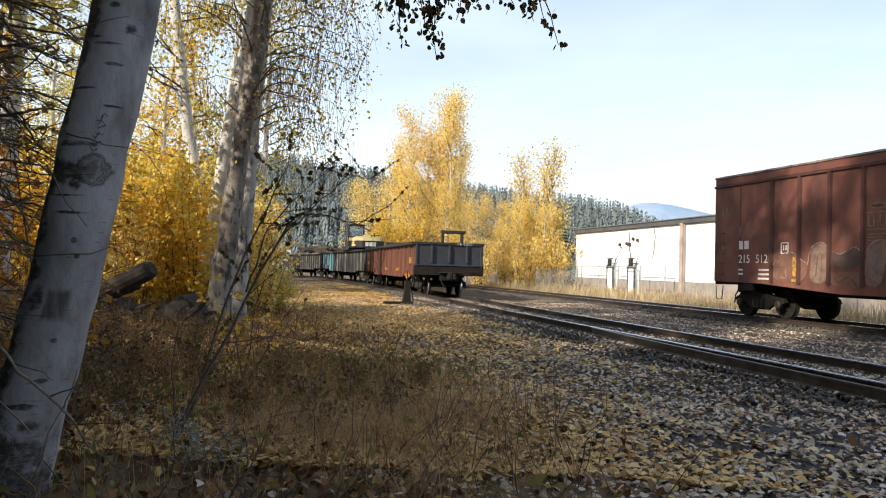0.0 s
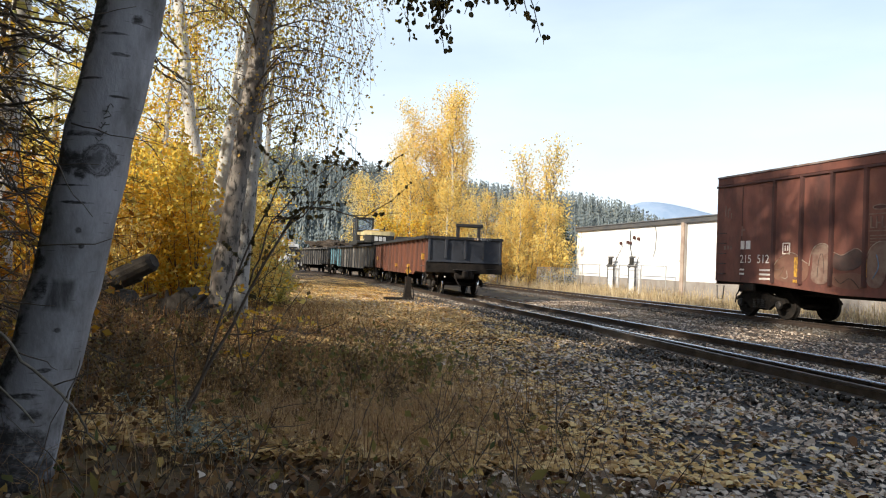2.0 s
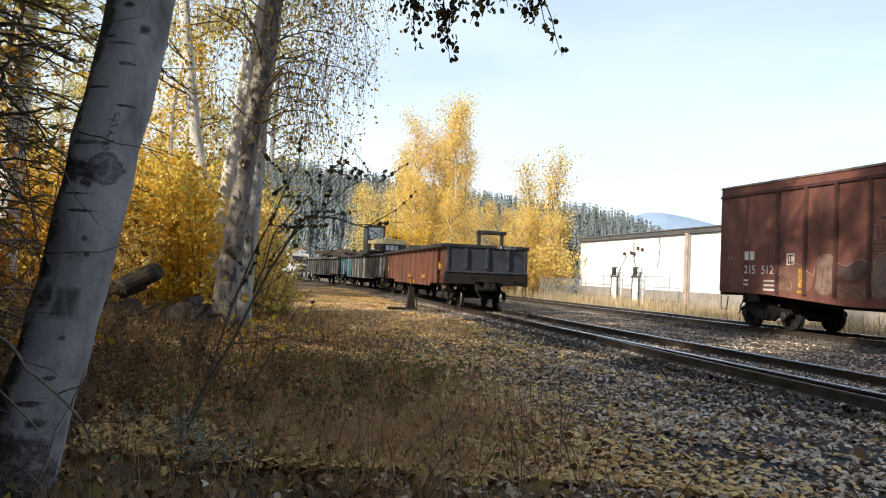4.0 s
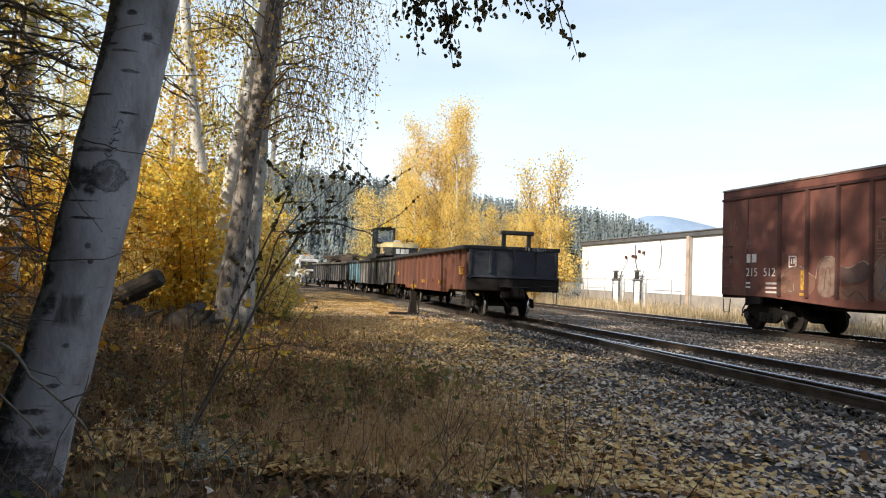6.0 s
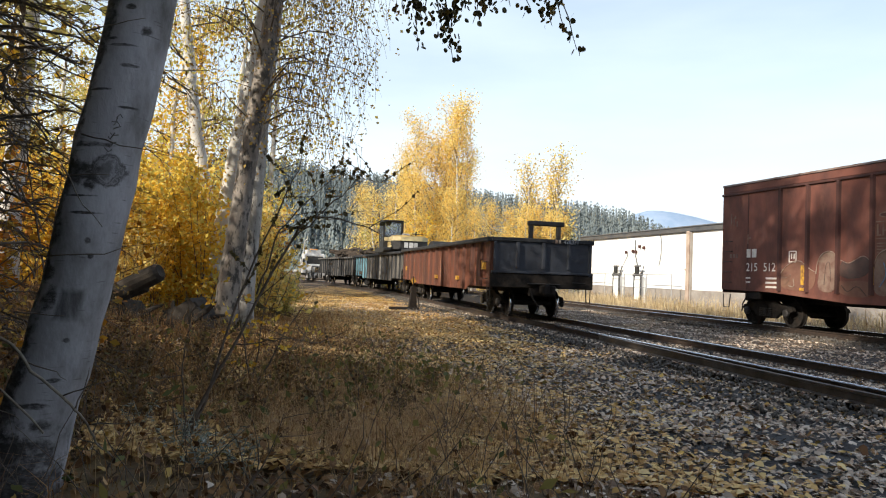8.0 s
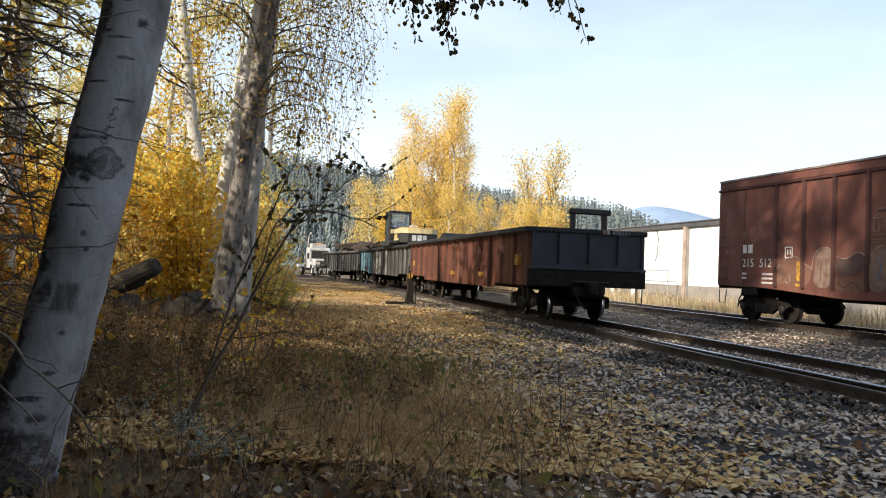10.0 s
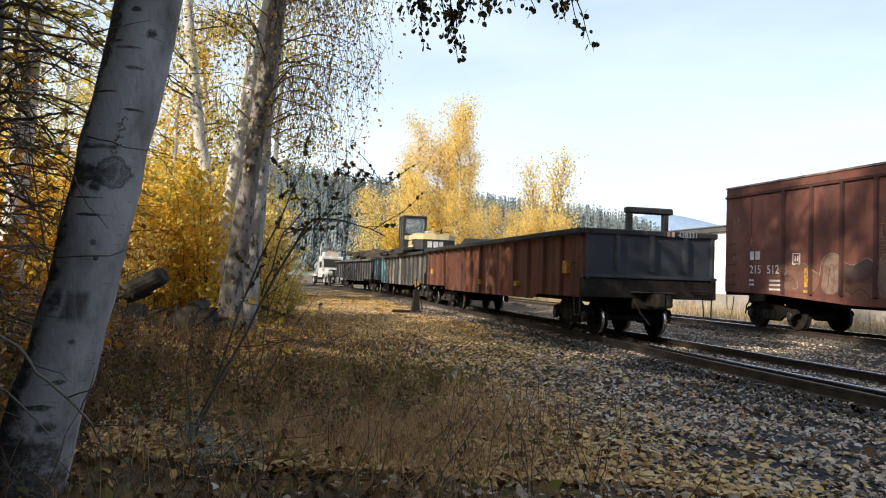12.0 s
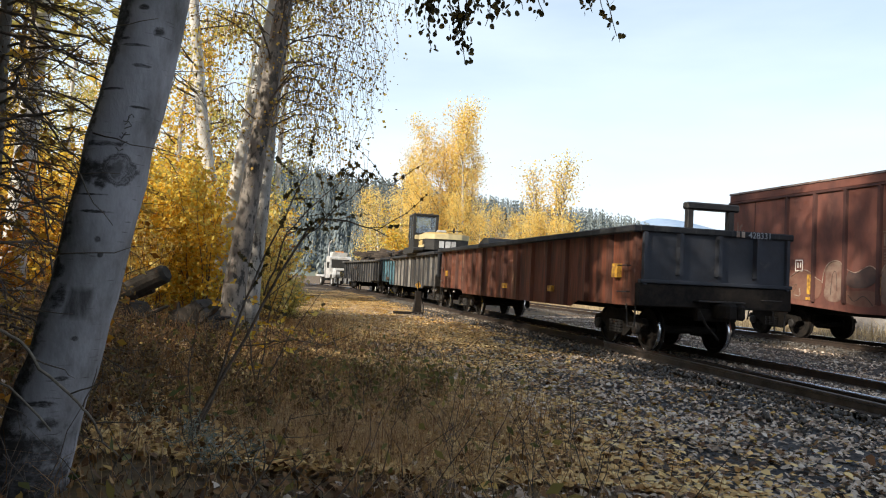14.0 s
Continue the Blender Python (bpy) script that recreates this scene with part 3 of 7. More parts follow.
def build_ground():
    def axis(lo, hi, step, far):
        a = list(np.arange(lo, hi + 1e-6, step))
        d = step
        while a[-1] < far:
            d *= 1.35
            a.append(a[-1] + d)
        d = step
        while a[0] > -far:
            d *= 1.35
            a.insert(0, a[0] - d)
        return np.array(a)

    xs, ys = axis(-14, 14, 0.3, 3000), axis(-4, 46, 0.3, 3000)
    gx, gy = np.meshgrid(xs, ys)
    v = np.stack([gx, gy, ground_z(gx, gy)], -1).reshape(-1, 3)
    nx, ny = len(xs), len(ys)
    i = (np.arange(ny - 1)[:, None] * nx + np.arange(nx - 1)[None, :]).ravel()
    q = np.stack([i, i + 1, i + nx + 1, i + nx], 1)
    m = material("forest_floor", (0.070, 0.050, 0.034), 0.95, second=(0.16, 0.10, 0.054), scale=9, low=0.35, high=0.65,
                 dirt=(0.27, 0.19, 0.085), dirt_scale=0.55, dirt_low=0.5, dirt_high=0.72, bump=0.8, bump_scale=14)
    n, l = m.node_tree.nodes, m.node_tree.links
    b = n["Principled BSDF"]
    tc, sep, edge = n.new("ShaderNodeTexCoord"), n.new("ShaderNodeVectorMath"), n.new("ShaderNodeMapRange")
    sep.operation = "DOT_PRODUCT"
    sep.inputs[1].default_value = (math.cos(NEAR_TURN), math.sin(NEAR_TURN), 0)
    l.new(tc.outputs["Object"], sep.inputs[0])
    across = NEAR_AT.x * math.cos(NEAR_TURN) + NEAR_AT.y * math.sin(NEAR_TURN)
    edge.inputs["From Min"].default_value, edge.inputs["From Max"].default_value = across - 6.2, across - 4.6
    l.new(sep.outputs["Value"], edge.inputs["Value"])
    grit = n.new("ShaderNodeTexNoise")
    grit.inputs["Scale"].default_value, grit.inputs["Detail"].default_value = 30.0, 5.0
    l.new(tc.outputs["Object"], grit.inputs["Vector"])
    shade = n.new("ShaderNodeValToRGB")
    shade.color_ramp.elements[0].position, shade.color_ramp.elements[0].color = 0.32, (0.024, 0.024, 0.026, 1)
    shade.color_ramp.elements[1].position, shade.color_ramp.elements[1].color = 0.72, (0.105, 0.10, 0.098, 1)
    l.new(grit.outputs["Fac"], shade.inputs[0])
    blend = n.new("ShaderNodeMixRGB")
    far = n.new("ShaderNodeMapRange")
    axes, both = n.new("ShaderNodeSeparateXYZ"), n.new("ShaderNodeMath")
    both.operation = "MULTIPLY"
    far.inputs["From Min"].default_value, far.inputs["From Max"].default_value = 14.0, 24.0
    far.inputs["To Min"].default_value, far.inputs["To Max"].default_value = 1.0, 0.15
    l.new(tc.outputs["Object"], axes.inputs[0])
    l.new(axes.outputs["Y"], far.inputs["Value"])
    l.new(edge.outputs[0], both.inputs[0])
    l.new(far.outputs[0], both.inputs[1])
    l.new(both.outputs[0], blend.inputs["Fac"])
    l.new(b.inputs["Base Color"].links[0].from_socket, blend.inputs["Color1"])
    l.new(shade.outputs[0], blend.inputs["Color2"])
    l.new(blend.outputs[0], b.inputs["Base Color"])
    single("ground", mesh_quads("ground", v, q, m, True), m, "brown autumn ground strewn with leaves and gravel", "ground", kind="structure")


build_ground()


def build_track(name, line, s0, s1, label):
    road = thing(name, label, "railway track", kind="structure")
    profile = [(-0.07, -0.165), (-0.07, -0.15), (-0.012, -0.13), (-0.012, -0.045), (-0.034, -0.035), (-0.034, -0.004), (-0.028, 0.0),
               (0.028, 0.0), (0.034, -0.004), (0.034, -0.035), (0.012, -0.045), (0.012, -0.13), (0.07, -0.15), (0.07, -0.165)]
    crown = [(-0.034, -0.012), (-0.027, -0.003), (-0.014, 0.0015), (0.0, 0.003), (0.014, 0.0015), (0.027, -0.003), (0.034, -0.012)]
    ss = np.arange(s0, s1, 1.5)
    for side in (-1, 1):
        for piece, keep, mat in (("rail", range(0, 14), M["rail_web"]), ("rail_head", range(0, 7), M["rail_head"])):
            v, f = [], []
            keep = list(keep)
            for s in ss:
                c, h = line(float(s))
                r = Vector((math.cos(h), math.sin(h)))
                for k in keep:
                    o, z = (profile if piece == "rail" else crown)[k]
                    lift = 0.003 if piece == "rail_head" else 0.0
                    p = c + r * (side * GAUGE / 2 + o * (1.05 if lift else 1))
                    v.append((p.x, p.y, z + lift))
            n = len(keep)
            for i in range(len(ss) - 1):
                for k in range(n - 1):
                    f.append((i * n + k, i * n + k + 1, (i + 1) * n + k + 1, (i + 1) * n + k))
                if n > 10:
                    f.append((i * n + n - 1, i * n, (i + 1) * n, (i + 1) * n + n - 1))
            part(piece, Geo().add(v, f), mat, road, "polished running surface" if piece == "rail_head" else "rusty steel rail", piece == "rail_head")
    rng = random.Random(5)
    tie = Geo().box(-1.3, -0.115, -0.36, 1.3, 0.115, -0.172, 0.012).mesh("tie", M["tie"])
    plate = Geo().box(-0.19, -0.09, -0.174, 0.19, 0.09, -0.160, 0.004)
    for d in (-0.12, 0.12):
        plate.box(d - 0.015, -0.06, -0.162, d + 0.015, -0.03, -0.135, 0.003)
    plate = plate.mesh("tie_plate", M["rail_web"])
    s = s0 + 0.4
    while s < min(s1, s0 + 150):
        c, h = line(s)
        m = pose(c.x, c.y, rng.uniform(-0.012, 0.0), 0, rng.uniform(-0.3, 0.3), math.degrees(h) + rng.uniform(-1.5, 1.5))
        t = part("tie", tie, None, road, at=m)
        s += 0.56
        if -12 < s < 14:
            for side in (-1, 1):
                part("tie_plate", plate, None, t, at=Matrix.Translation((side * GAUGE / 2, 0, 0)))
    return road


def build_side_rail(road):
    """The rail of the switch, which parts from the near rail and runs beside it."""
    v, f = [], []
    outline = [(-0.07, -0.165), (-0.07, -0.15), (-0.012, -0.13), (-0.012, -0.045), (-0.034, -0.035), (-0.034, -0.004), (-0.028, 0.0),
               (0.028, 0.0), (0.034, -0.004), (0.034, -0.035), (0.012, -0.045), (0.012, -0.13), (0.07, -0.15), (0.07, -0.165)]
    ss = np.arange(-24.0, 3.1, 0.75)
    for s in ss:
        c, h = near_track(float(s))
        o = -GAUGE / 2 - 0.09 - 0.42 * (1 - math.exp(-(3.0 - s) / 5.0))
        for a, z in outline:
            q = c + Vector((math.cos(h), math.sin(h))) * (o + a)
            v.append((q.x, q.y, z))
    n = len(outline)
    for i in range(len(ss) - 1):
        f += [(i * n + k, i * n + (k + 1) % n, (i + 1) * n + (k + 1) % n, (i + 1) * n + k) for k in range(n)]
    part("switch_rail", Geo().add(v, f), M["rail_worn"], road, "dark worn switch rail")


near_road = build_track("railway_track_near", near_track, -24.0, 110.0, "steel railway track on dark wooden ties")
build_side_rail(near_road)
build_track("railway_track_far", far_track, -30.0, 75.0, "siding track with rusty rails on ties")


def build_ballast():
    """Crushed stone between and beside the ties, thick near the camera."""
    rng = np.random.default_rng(11)
    cube = np.array([[i, j, k] for i in (-1, 1) for j in (-1, 1) for k in (-1, 1)], float)
    fs = np.array([(0, 1, 3, 2), (4, 6, 7, 5), (0, 4, 5, 1), (2, 3, 7, 6), (0, 2, 6, 4), (1, 5, 7, 3)])
    for line, lo, hi, count in ((near_track, -10, 34, 26000), (far_track, -16, 32, 14000)):
        s = lo + (hi - lo) * rng.random(count) ** 1.25
        lat = np.clip(rng.normal(size=count) * 1.1, -2.6, 2.6)
        c = np.array([[*line(float(a))[0], line(float(a))[1]] for a in s])
        x, y = c[:, 0] + np.cos(c[:, 2]) * lat, c[:, 1] + np.sin(c[:, 2]) * lat
        z = -0.178 - 0.06 * smooth(1.2, 2.4, np.abs(lat)) + rng.normal(size=count) * 0.012
        size = 0.014 + 0.022 * rng.random(count)
        basis = np.linalg.qr(rng.normal(size=(count, 3, 3)))[0]
        shape = cube[None] * (0.55 + 0.7 * rng.random((count, 8, 1))) * (0.6 + 0.8 * rng.random((count, 1, 3)))
        v = np.einsum("nij,nkj->nki", basis, shape) * size[:, None, None] * 0.75 + np.stack([x, y, z], 1)[:, None]
        q = fs[None] + 8 * np.arange(count)[:, None, None]
        single("ballast", mesh_quads("ballast", v.reshape(-1, 3), q.reshape(-1, 4), M["ballast"]), None,
               "crushed grey ballast stones between the rails", "ballast", kind="stuff")


build_ballast()


def scatter(rng, count, box, test):
    """Places on the ground inside a box that pass a test."""
    x = rng.uniform(box[0], box[1], count)
    y = box[2] + (box[3] - box[2]) * rng.random(count) ** 1.35
    keep = test(x, y, rng.random(count))
    x, y = x[keep], y[keep]
    return np.stack([x, y, ground_z(x, y)], 1)


def clumps(x, y, f, seed):
    """Soft uneven cover between 0 and 1."""
    v = np.sin(x * f + seed) * np.sin(y * f * 1.13 + seed * 1.7) + 0.6 * np.sin(x * f * 2.3 + y * f * 1.9 + seed * 2.1)
    return np.clip(0.5 + 0.4 * v, 0, 1)


def build_litter():
    rng = np.random.default_rng(21)

    def shoulder(x, y, r):
        s = near_side(x, y)
        return (s > -6) & (s < 9) & (r < (0.12 + 0.58 * clumps(x, y, 1.9, 1.0) * clumps(x, y, 5.3, 2.0) ** 0.5) * np.clip(1.15 - np.maximum(s - 4.5, 0) * 0.34, 0.06, 1) * np.where(s < 1.3, 1.5, 1))

    p = scatter(rng, 230000, (-4.5, 16, 2.6, 34), shoulder)
    p[:, 2] += 0.012 + 0.015 * rng.random(len(p))
    extra = scatter(rng, 90000, (-1.5, 9, 2.6, 15), shoulder)
    extra[:, 2] += 0.02 + 0.02 * rng.random(len(extra))
    p = np.concatenate([p, extra])
    inside = np.abs(near_side(p[:, 0], p[:, 1])) < 1.3
    p[inside, 2] = -0.155
    v, q = flat_leaves(rng, p, 0.056, 0.32)
    single("fallen_leaves", mesh_quads("fallen_leaves", v, q, M["fallen_pale"]), None, "pale dry fallen leaves over dark gravel", "fallen leaves", kind="stuff")

    def gold(x, y, r):
        s = near_side(x, y)
        return (s > 0.9) & (s < 13) & (r < (0.25 + 0.75 * clumps(x, y, 1.1, 4.0) * smooth(0.5, 3.5, s)) * (0.3 + 0.7 * smooth(5, 11, y)))

    p = scatter(rng, 40000, (-13, 7, 2.6, 44), gold)
    p[:, 2] += 0.02 + 0.02 * rng.random(len(p))
    v, q = flat_leaves(rng, p, 0.072)
    single("fallen_leaves", mesh_quads("fallen_leaves", v, q, M["fallen_gold"]), None, "golden fallen leaves on the ground", "fallen leaves", kind="stuff")

    p = scatter(rng, 230000, (-11, 1, 17, 58), lambda x, y, r: (near_side(x, y) > 1.2) & (near_side(x, y) < 10) & (r < 0.45 + 0.6 * clumps(x, y, 0.9, 5.0)))
    p[:, 2] += 0.004 + 0.006 * rng.random(len(p))
    v, q = flat_leaves(rng, p, 0.10, 0.03, curl=0.05)
    single("fallen_leaves", mesh_quads("fallen_leaves", v, q, M["fallen_tan"]), None, "golden leaf carpet beside the track", "fallen leaves", kind="stuff")

    p = scatter(rng, 40000, (-26, 2, 30, 70), lambda x, y, r: (near_side(x, y) > 1.0) & (r < 0.5 + 0.5 * clumps(x, y, 0.7, 2.0)))
    p[:, 2] += 0.006 + 0.008 * rng.random(len(p))
    v, q = flat_leaves(rng, p, 0.15, 0.03, curl=0.04)
    single("fallen_leaves", mesh_quads("fallen_leaves", v, q, M["fallen_tan"]), None, "golden leaf carpet under the far trees", "fallen leaves", kind="stuff")

    p = scatter(rng, 80000, (-5, 4.5, 5.0, 24), lambda x, y, r: (near_side(x, y) < 9.5) & (r < (0.35 + 0.65 * clumps(x, y, 1.3, 6.5)) * smooth(0.0, 4.2, near_side(x, y) - 1.2 - 2.6 * (1 - smooth(9, 16, y)) + 1.2 * clumps(x, y, 2.7, 3.0))))
    p[:, 2] += 0.03 + 0.03 * rng.random(len(p))
    v, q = flat_leaves(rng, p, 0.066, 0.2)
    single("fallen_leaves", mesh_quads("fallen_leaves", v, q, M["fallen_tan"]), None, "tan fallen leaves thick on the verge", "fallen leaves", kind="stuff")

    # the same litter goes on beside and behind the camera
    for mat, count, words in (("fallen_pale", 30000, "pale dry fallen leaves over dark gravel"), ("fallen_brown", 22000, "brown curled leaves on bare ground")):
        x, y = rng.uniform(-8, 9, count), rng.uniform(-9, 2.7, count)
        p = np.stack([x, y, ground_z(x, y) + 0.012 + 0.015 * rng.random(count)], 1)[rng.random(count) < 0.4 + 0.6 * clumps(x, y, 1.6, 3.0)]
        v, q = flat_leaves(rng, p, 0.062, 0.3)
        single("fallen_leaves", mesh_quads("fallen_leaves", v, q, M[mat]), None, words, "fallen leaves", kind="stuff")

    def brown(x, y, r):
        s = near_side(x, y)
        return r < (0.3 + 0.7 * clumps(x, y, 1.4, 8.0)) * (0.1 + 0.9 * smooth(5.4, 8.2, s))

    p = scatter(rng, 46000, (-12, 4, 2.3, 26), brown)
    p[:, 2] += 0.015 + 0.05 * rng.random(len(p))
    v, q = flat_leaves(rng, p, 0.062, 0.5)
    single("fallen_leaves", mesh_quads("fallen_leaves", v, q, M["fallen_brown"]), None, "brown curled leaves among the dry grass", "fallen leaves", kind="stuff")


build_litter()


def bend(rng, a, b, n, wobble):
    """Points from a to b, gently crooked."""
    a, b = Vector(a), Vector(b)
    o, out = Vector((0, 0, 0)), []
    for i in range(n):
        t = i / (n - 1)
        out.append(a.lerp(b, t) + o * math.sin(math.pi * t))
        o += Vector((rng.uniform(-1, 1), rng.uniform(-1, 1), rng.uniform(-0.5, 0.5))) * wobble
    return out


def along(pts, t):
    x = t * (len(pts) - 1)
    i = min(int(x), len(pts) - 2)
    return pts[i].lerp(pts[i + 1], x - i)


def grass_blades(rng, places, height, width=0.006, lean=0.5):
    """Bent blades, two faces each."""
    n = len(places)
    turn = rng.random(n) * 2 * math.pi
    d = np.stack([np.cos(turn), np.sin(turn), np.zeros(n)], 1)
    w = np.stack([-np.sin(turn), np.cos(turn), np.zeros(n)], 1) * width
    h = (height * (0.4 + 0.9 * rng.random(n)))[:, None]
    k = (lean * rng.random(n))[:, None]
    up = np.array([0, 0, 1.0])
    a, b, c = places - 0.02 * up, places + up * h * 0.6 + d * h * k * 0.35, places + up * h * (1 - 0.3 * k) + d * h * k
    v = np.stack([a - w, a + w, b + w * 0.8, b - w * 0.8, c + w * 0.15, c - w * 0.15], 1).reshape(-1, 3)
    q = np.array([[0, 1, 2, 3], [3, 2, 4, 5]])[None] + 6 * np.arange(n)[:, None, None]
    return v, q.reshape(-1, 4)


def build_grass():
    rng = np.random.default_rng(31)

    def verge(x, y, r):
        s = near_side(x, y)
        return (s > 4.2 + 0.8 * np.sin(y * 0.9)) & (r < clumps(x, y, 1.7, 2.0) * smooth(4.8, 7.8, s) * (0.10 + 0.90 * smooth(4, 7.5, y)))

    p = scatter(rng, 95000, (-12, 2.5, 2.4, 22), verge)
    v, q = grass_blades(rng, p, np.full(len(p), 0.36) * (0.5 + clumps(p[:, 0], p[:, 1], 0.9, 3.0)), 0.0032, 1.9)
    single("dry_grass", mesh_quads("dry_grass", v, q, M["grass"]), None, "dry brown grass on the track verge", "grass", kind="stuff")

    # tangled dead stalks, thin and crooked
    n = 900
    x, y = rng.uniform(-6, 1.5, n), 3.2 + 11 * rng.random(n) ** 1.4
    keep = (near_side(x, y) > 5.0) & (clumps(x, y, 1.3, 7.0) > 0.35)
    g, pr = Geo(), random.Random(33)
    for px, py in zip(x[keep], y[keep]):
        p = Vector((px, py, float(ground_z(px, py)) - 0.02))
        e = p + Vector((pr.uniform(-0.4, 0.4), pr.uniform(-0.3, 0.3), pr.uniform(0.12, 0.7)))
        g.tube(bend(pr, p, e, 5, 0.05), [0.004, 0.0035, 0.003, 0.0025, 0.0015], 4, False)
    single("dead_stalks", g, M["twig"], "tangled dead brown stalks on the verge", "weeds", kind="stuff")

    def bank(x, y, r):
        s = near_side(x, y)
        return (s > 4.0 + 1.2 * np.sin(y * 0.5)) & (r < clumps(x, y, 1.1, 6.0))

    p = scatter(rng, 14000, (-14, 0, 17, 46), bank)
    v, q = grass_blades(rng, p, np.full(len(p), 0.17), 0.010, 1.4)
    single("dry_grass", mesh_quads("dry_grass", v, q, M["straw"]), None, "sunlit straw-coloured grass beside the track", "grass", kind="stuff")
    n = 9000
    x, y = rng.normal(-0.6, 0.9, n), rng.normal(6.9, 1.5, n)
    keep = (clumps(x, y, 2.3, 1.0) > 0.3) & (y > 4.2) & (near_side(x, y) > 3.6)
    p = np.stack([x, y, ground_z(x, y)], 1)[keep]
    v, q = grass_blades(rng, p, np.full(len(p), 0.34), 0.0018, 2.2)
    single("dry_grass", mesh_quads("dry_grass", v, q, M["grass_pale"]), None, "pale feathery dry grass on the verge", "grass", kind="stuff")
    # weeds along the foot of the warehouse
    n = 24000
    x, y = rng.uniform(4, 26, n), rng.uniform(24, 66, n)
    d = np.array([-math.sin(FAR_TURN), math.cos(FAR_TURN)])
    side = (x - FAR_AT.x) * d[1] - (y - FAR_AT.y) * d[0]
    keep = (side > 1.9) & (side < 9.5)
    p = np.stack([x, y, ground_z(x, y)], 1)[keep]
    v, q = grass_blades(rng, p, np.full(len(p), 0.62) * (0.4 + clumps(p[:, 0], p[:, 1], 0.8, 3.0)), 0.010, 0.9)
    single("tall_grass", mesh_quads("tall_grass", v, q, M["straw"]), None, "tall straw-coloured grass before the warehouse wall", "grass", kind="stuff")

    def weeds(x, y, r):
        s = near_side(x, y)
        return (s > 5.4) & (r < clumps(x, y, 2.1, 9.0) ** 2)

    # leaves caught in the grass
    for mat, count, seed in (("fallen_brown", 17000, 3.0), ("fallen_gold", 1300, 5.0), ("fallen_pale", 1100, 11.0)):
        p = scatter(rng, count, (-8, 2.6, 2.8, 15), lambda x, y, r: r < clumps(x, y, 1.9, seed) * smooth(5.0, 8.0, near_side(x, y)))
        p[:, 2] += 0.03 + 0.16 * rng.random(len(p)) ** 2
        v, q = leaf_cards(rng, p, 0.054, 0.5, 0.0, 1.0, 9.0)
        single("fallen_leaves", mesh_quads("fallen_leaves", v, q, M[mat]), None, "curled fallen leaves caught in the dry grass", "fallen leaves", kind="stuff")

    n = 800
    x, y = rng.normal(-0.9, 0.8, n), rng.normal(9.4, 1.3, n)
    keep = near_side(x, y) > 3.8
    p = np.stack([x, y, ground_z(x, y) + 0.32 * rng.random(n)], 1)[keep]
    v, q = leaf_cards(rng, p, 0.05, 0.5, 0.1, 1.6)
    single("weeds", mesh_quads("weeds", v, q, M["leaf_green"]), None, "green weeds among the pale grass", "weeds", kind="stuff")

    p = scatter(rng, 5200, (-9, 1, 2.8, 17), weeds)
    p[:, 2] += rng.random(len(p)) * 0.34
    v, q = leaf_cards(rng, p, 0.05, 0.5, 0.1, 1.5)
    single("weeds", mesh_quads("weeds", v, q, M["leaf_green"]), None, "fading green weeds and nettles on the verge", "weeds", kind="stuff")


build_grass()


# ---------------------------------------------------------------- trees
def grow_crown(rng, nrng, trunk, start, limbs, reach, rise, twigs, leaves, size, droop=0.0, spread=0.35, hang=0.0, r0=0.05, shape=0.0, towards=None):
    """Limbs and twigs from a trunk, and the places of the leaves. shape: 0 keeps the reach, 1 tapers it to the top."""
    wood, spots = Geo(), []
    for i in range(limbs):
        t = start + (1 - start) * ((i + rng.random()) / limbs)
        p = along(trunk, min(t, 0.995))
        a = rng.uniform(0, 2 * math.pi)
        d = Vector((math.cos(a), math.sin(a), 0))
        if towards is not None and rng.random() < 0.6:
            d = (d * 0.5 + Vector(towards)).normalized()
        length = reach * rng.uniform(0.55, 1.15) * (1 - shape * (t - start) / (1 - start))
        e = p + d * length + Vector((0, 0, rise * length * rng.uniform(0.5, 1.2)))
        limb = bend(rng, p, e, 6, 0.07 * length)
        if hang:
            limb = [q + Vector((0, 0, length * hang * (0.9 * k / 5 - 1.35 * (k / 5) ** 2))) for k, q in enumerate(limb)]
        r = r0 * (1.1 - 0.75 * t)
        wood.tube(limb, [max(r * (1 - 0.85 * k / 5), 0.004) for k in range(6)], 6)
        for j in range(twigs):
            u = 0.25 + 0.75 * (j + rng.random()) / twigs
            q = along(limb, min(u, 0.99))
            w = Vector((rng.uniform(-1, 1), rng.uniform(-1, 1), rng.uniform(-0.4, 0.9) - hang * 2.2)).normalized()
            if hang:
                w = Vector((rng.uniform(-0.4, 0.4), rng.uniform(-0.4, 0.4), -1.0 if rng.random() < 0.85 else 0.6)).normalized()
            tl = length * rng.uniform(0.22, 0.5) * (1 + hang)
            twig = bend(rng, q, q + w * tl, 4, 0.05 * tl)
            wood.tube(twig, [max(r * 0.3, 0.005), max(r * 0.2, 0.004), 0.003, 0.002], 4, False)
            for _ in range(leaves):
                spots.append(along(twig, rng.uniform(0.15, 1.0)))
    c = np.array([tuple(s) for s in spots]) if spots else np.zeros((0, 3))
    c = c + nrng.normal(size=c.shape) * spread * np.array([1, 1, 0.8])
    v, q = leaf_cards(nrng, c, size, 0.45, droop)
    return wood, v, q


def trunk_geo(pts, radii, n=14, flare=0.0):
    g = Geo()
    radii = list(radii)
    radii[0] *= 1 + flare
    return g.tube(pts, radii, n)


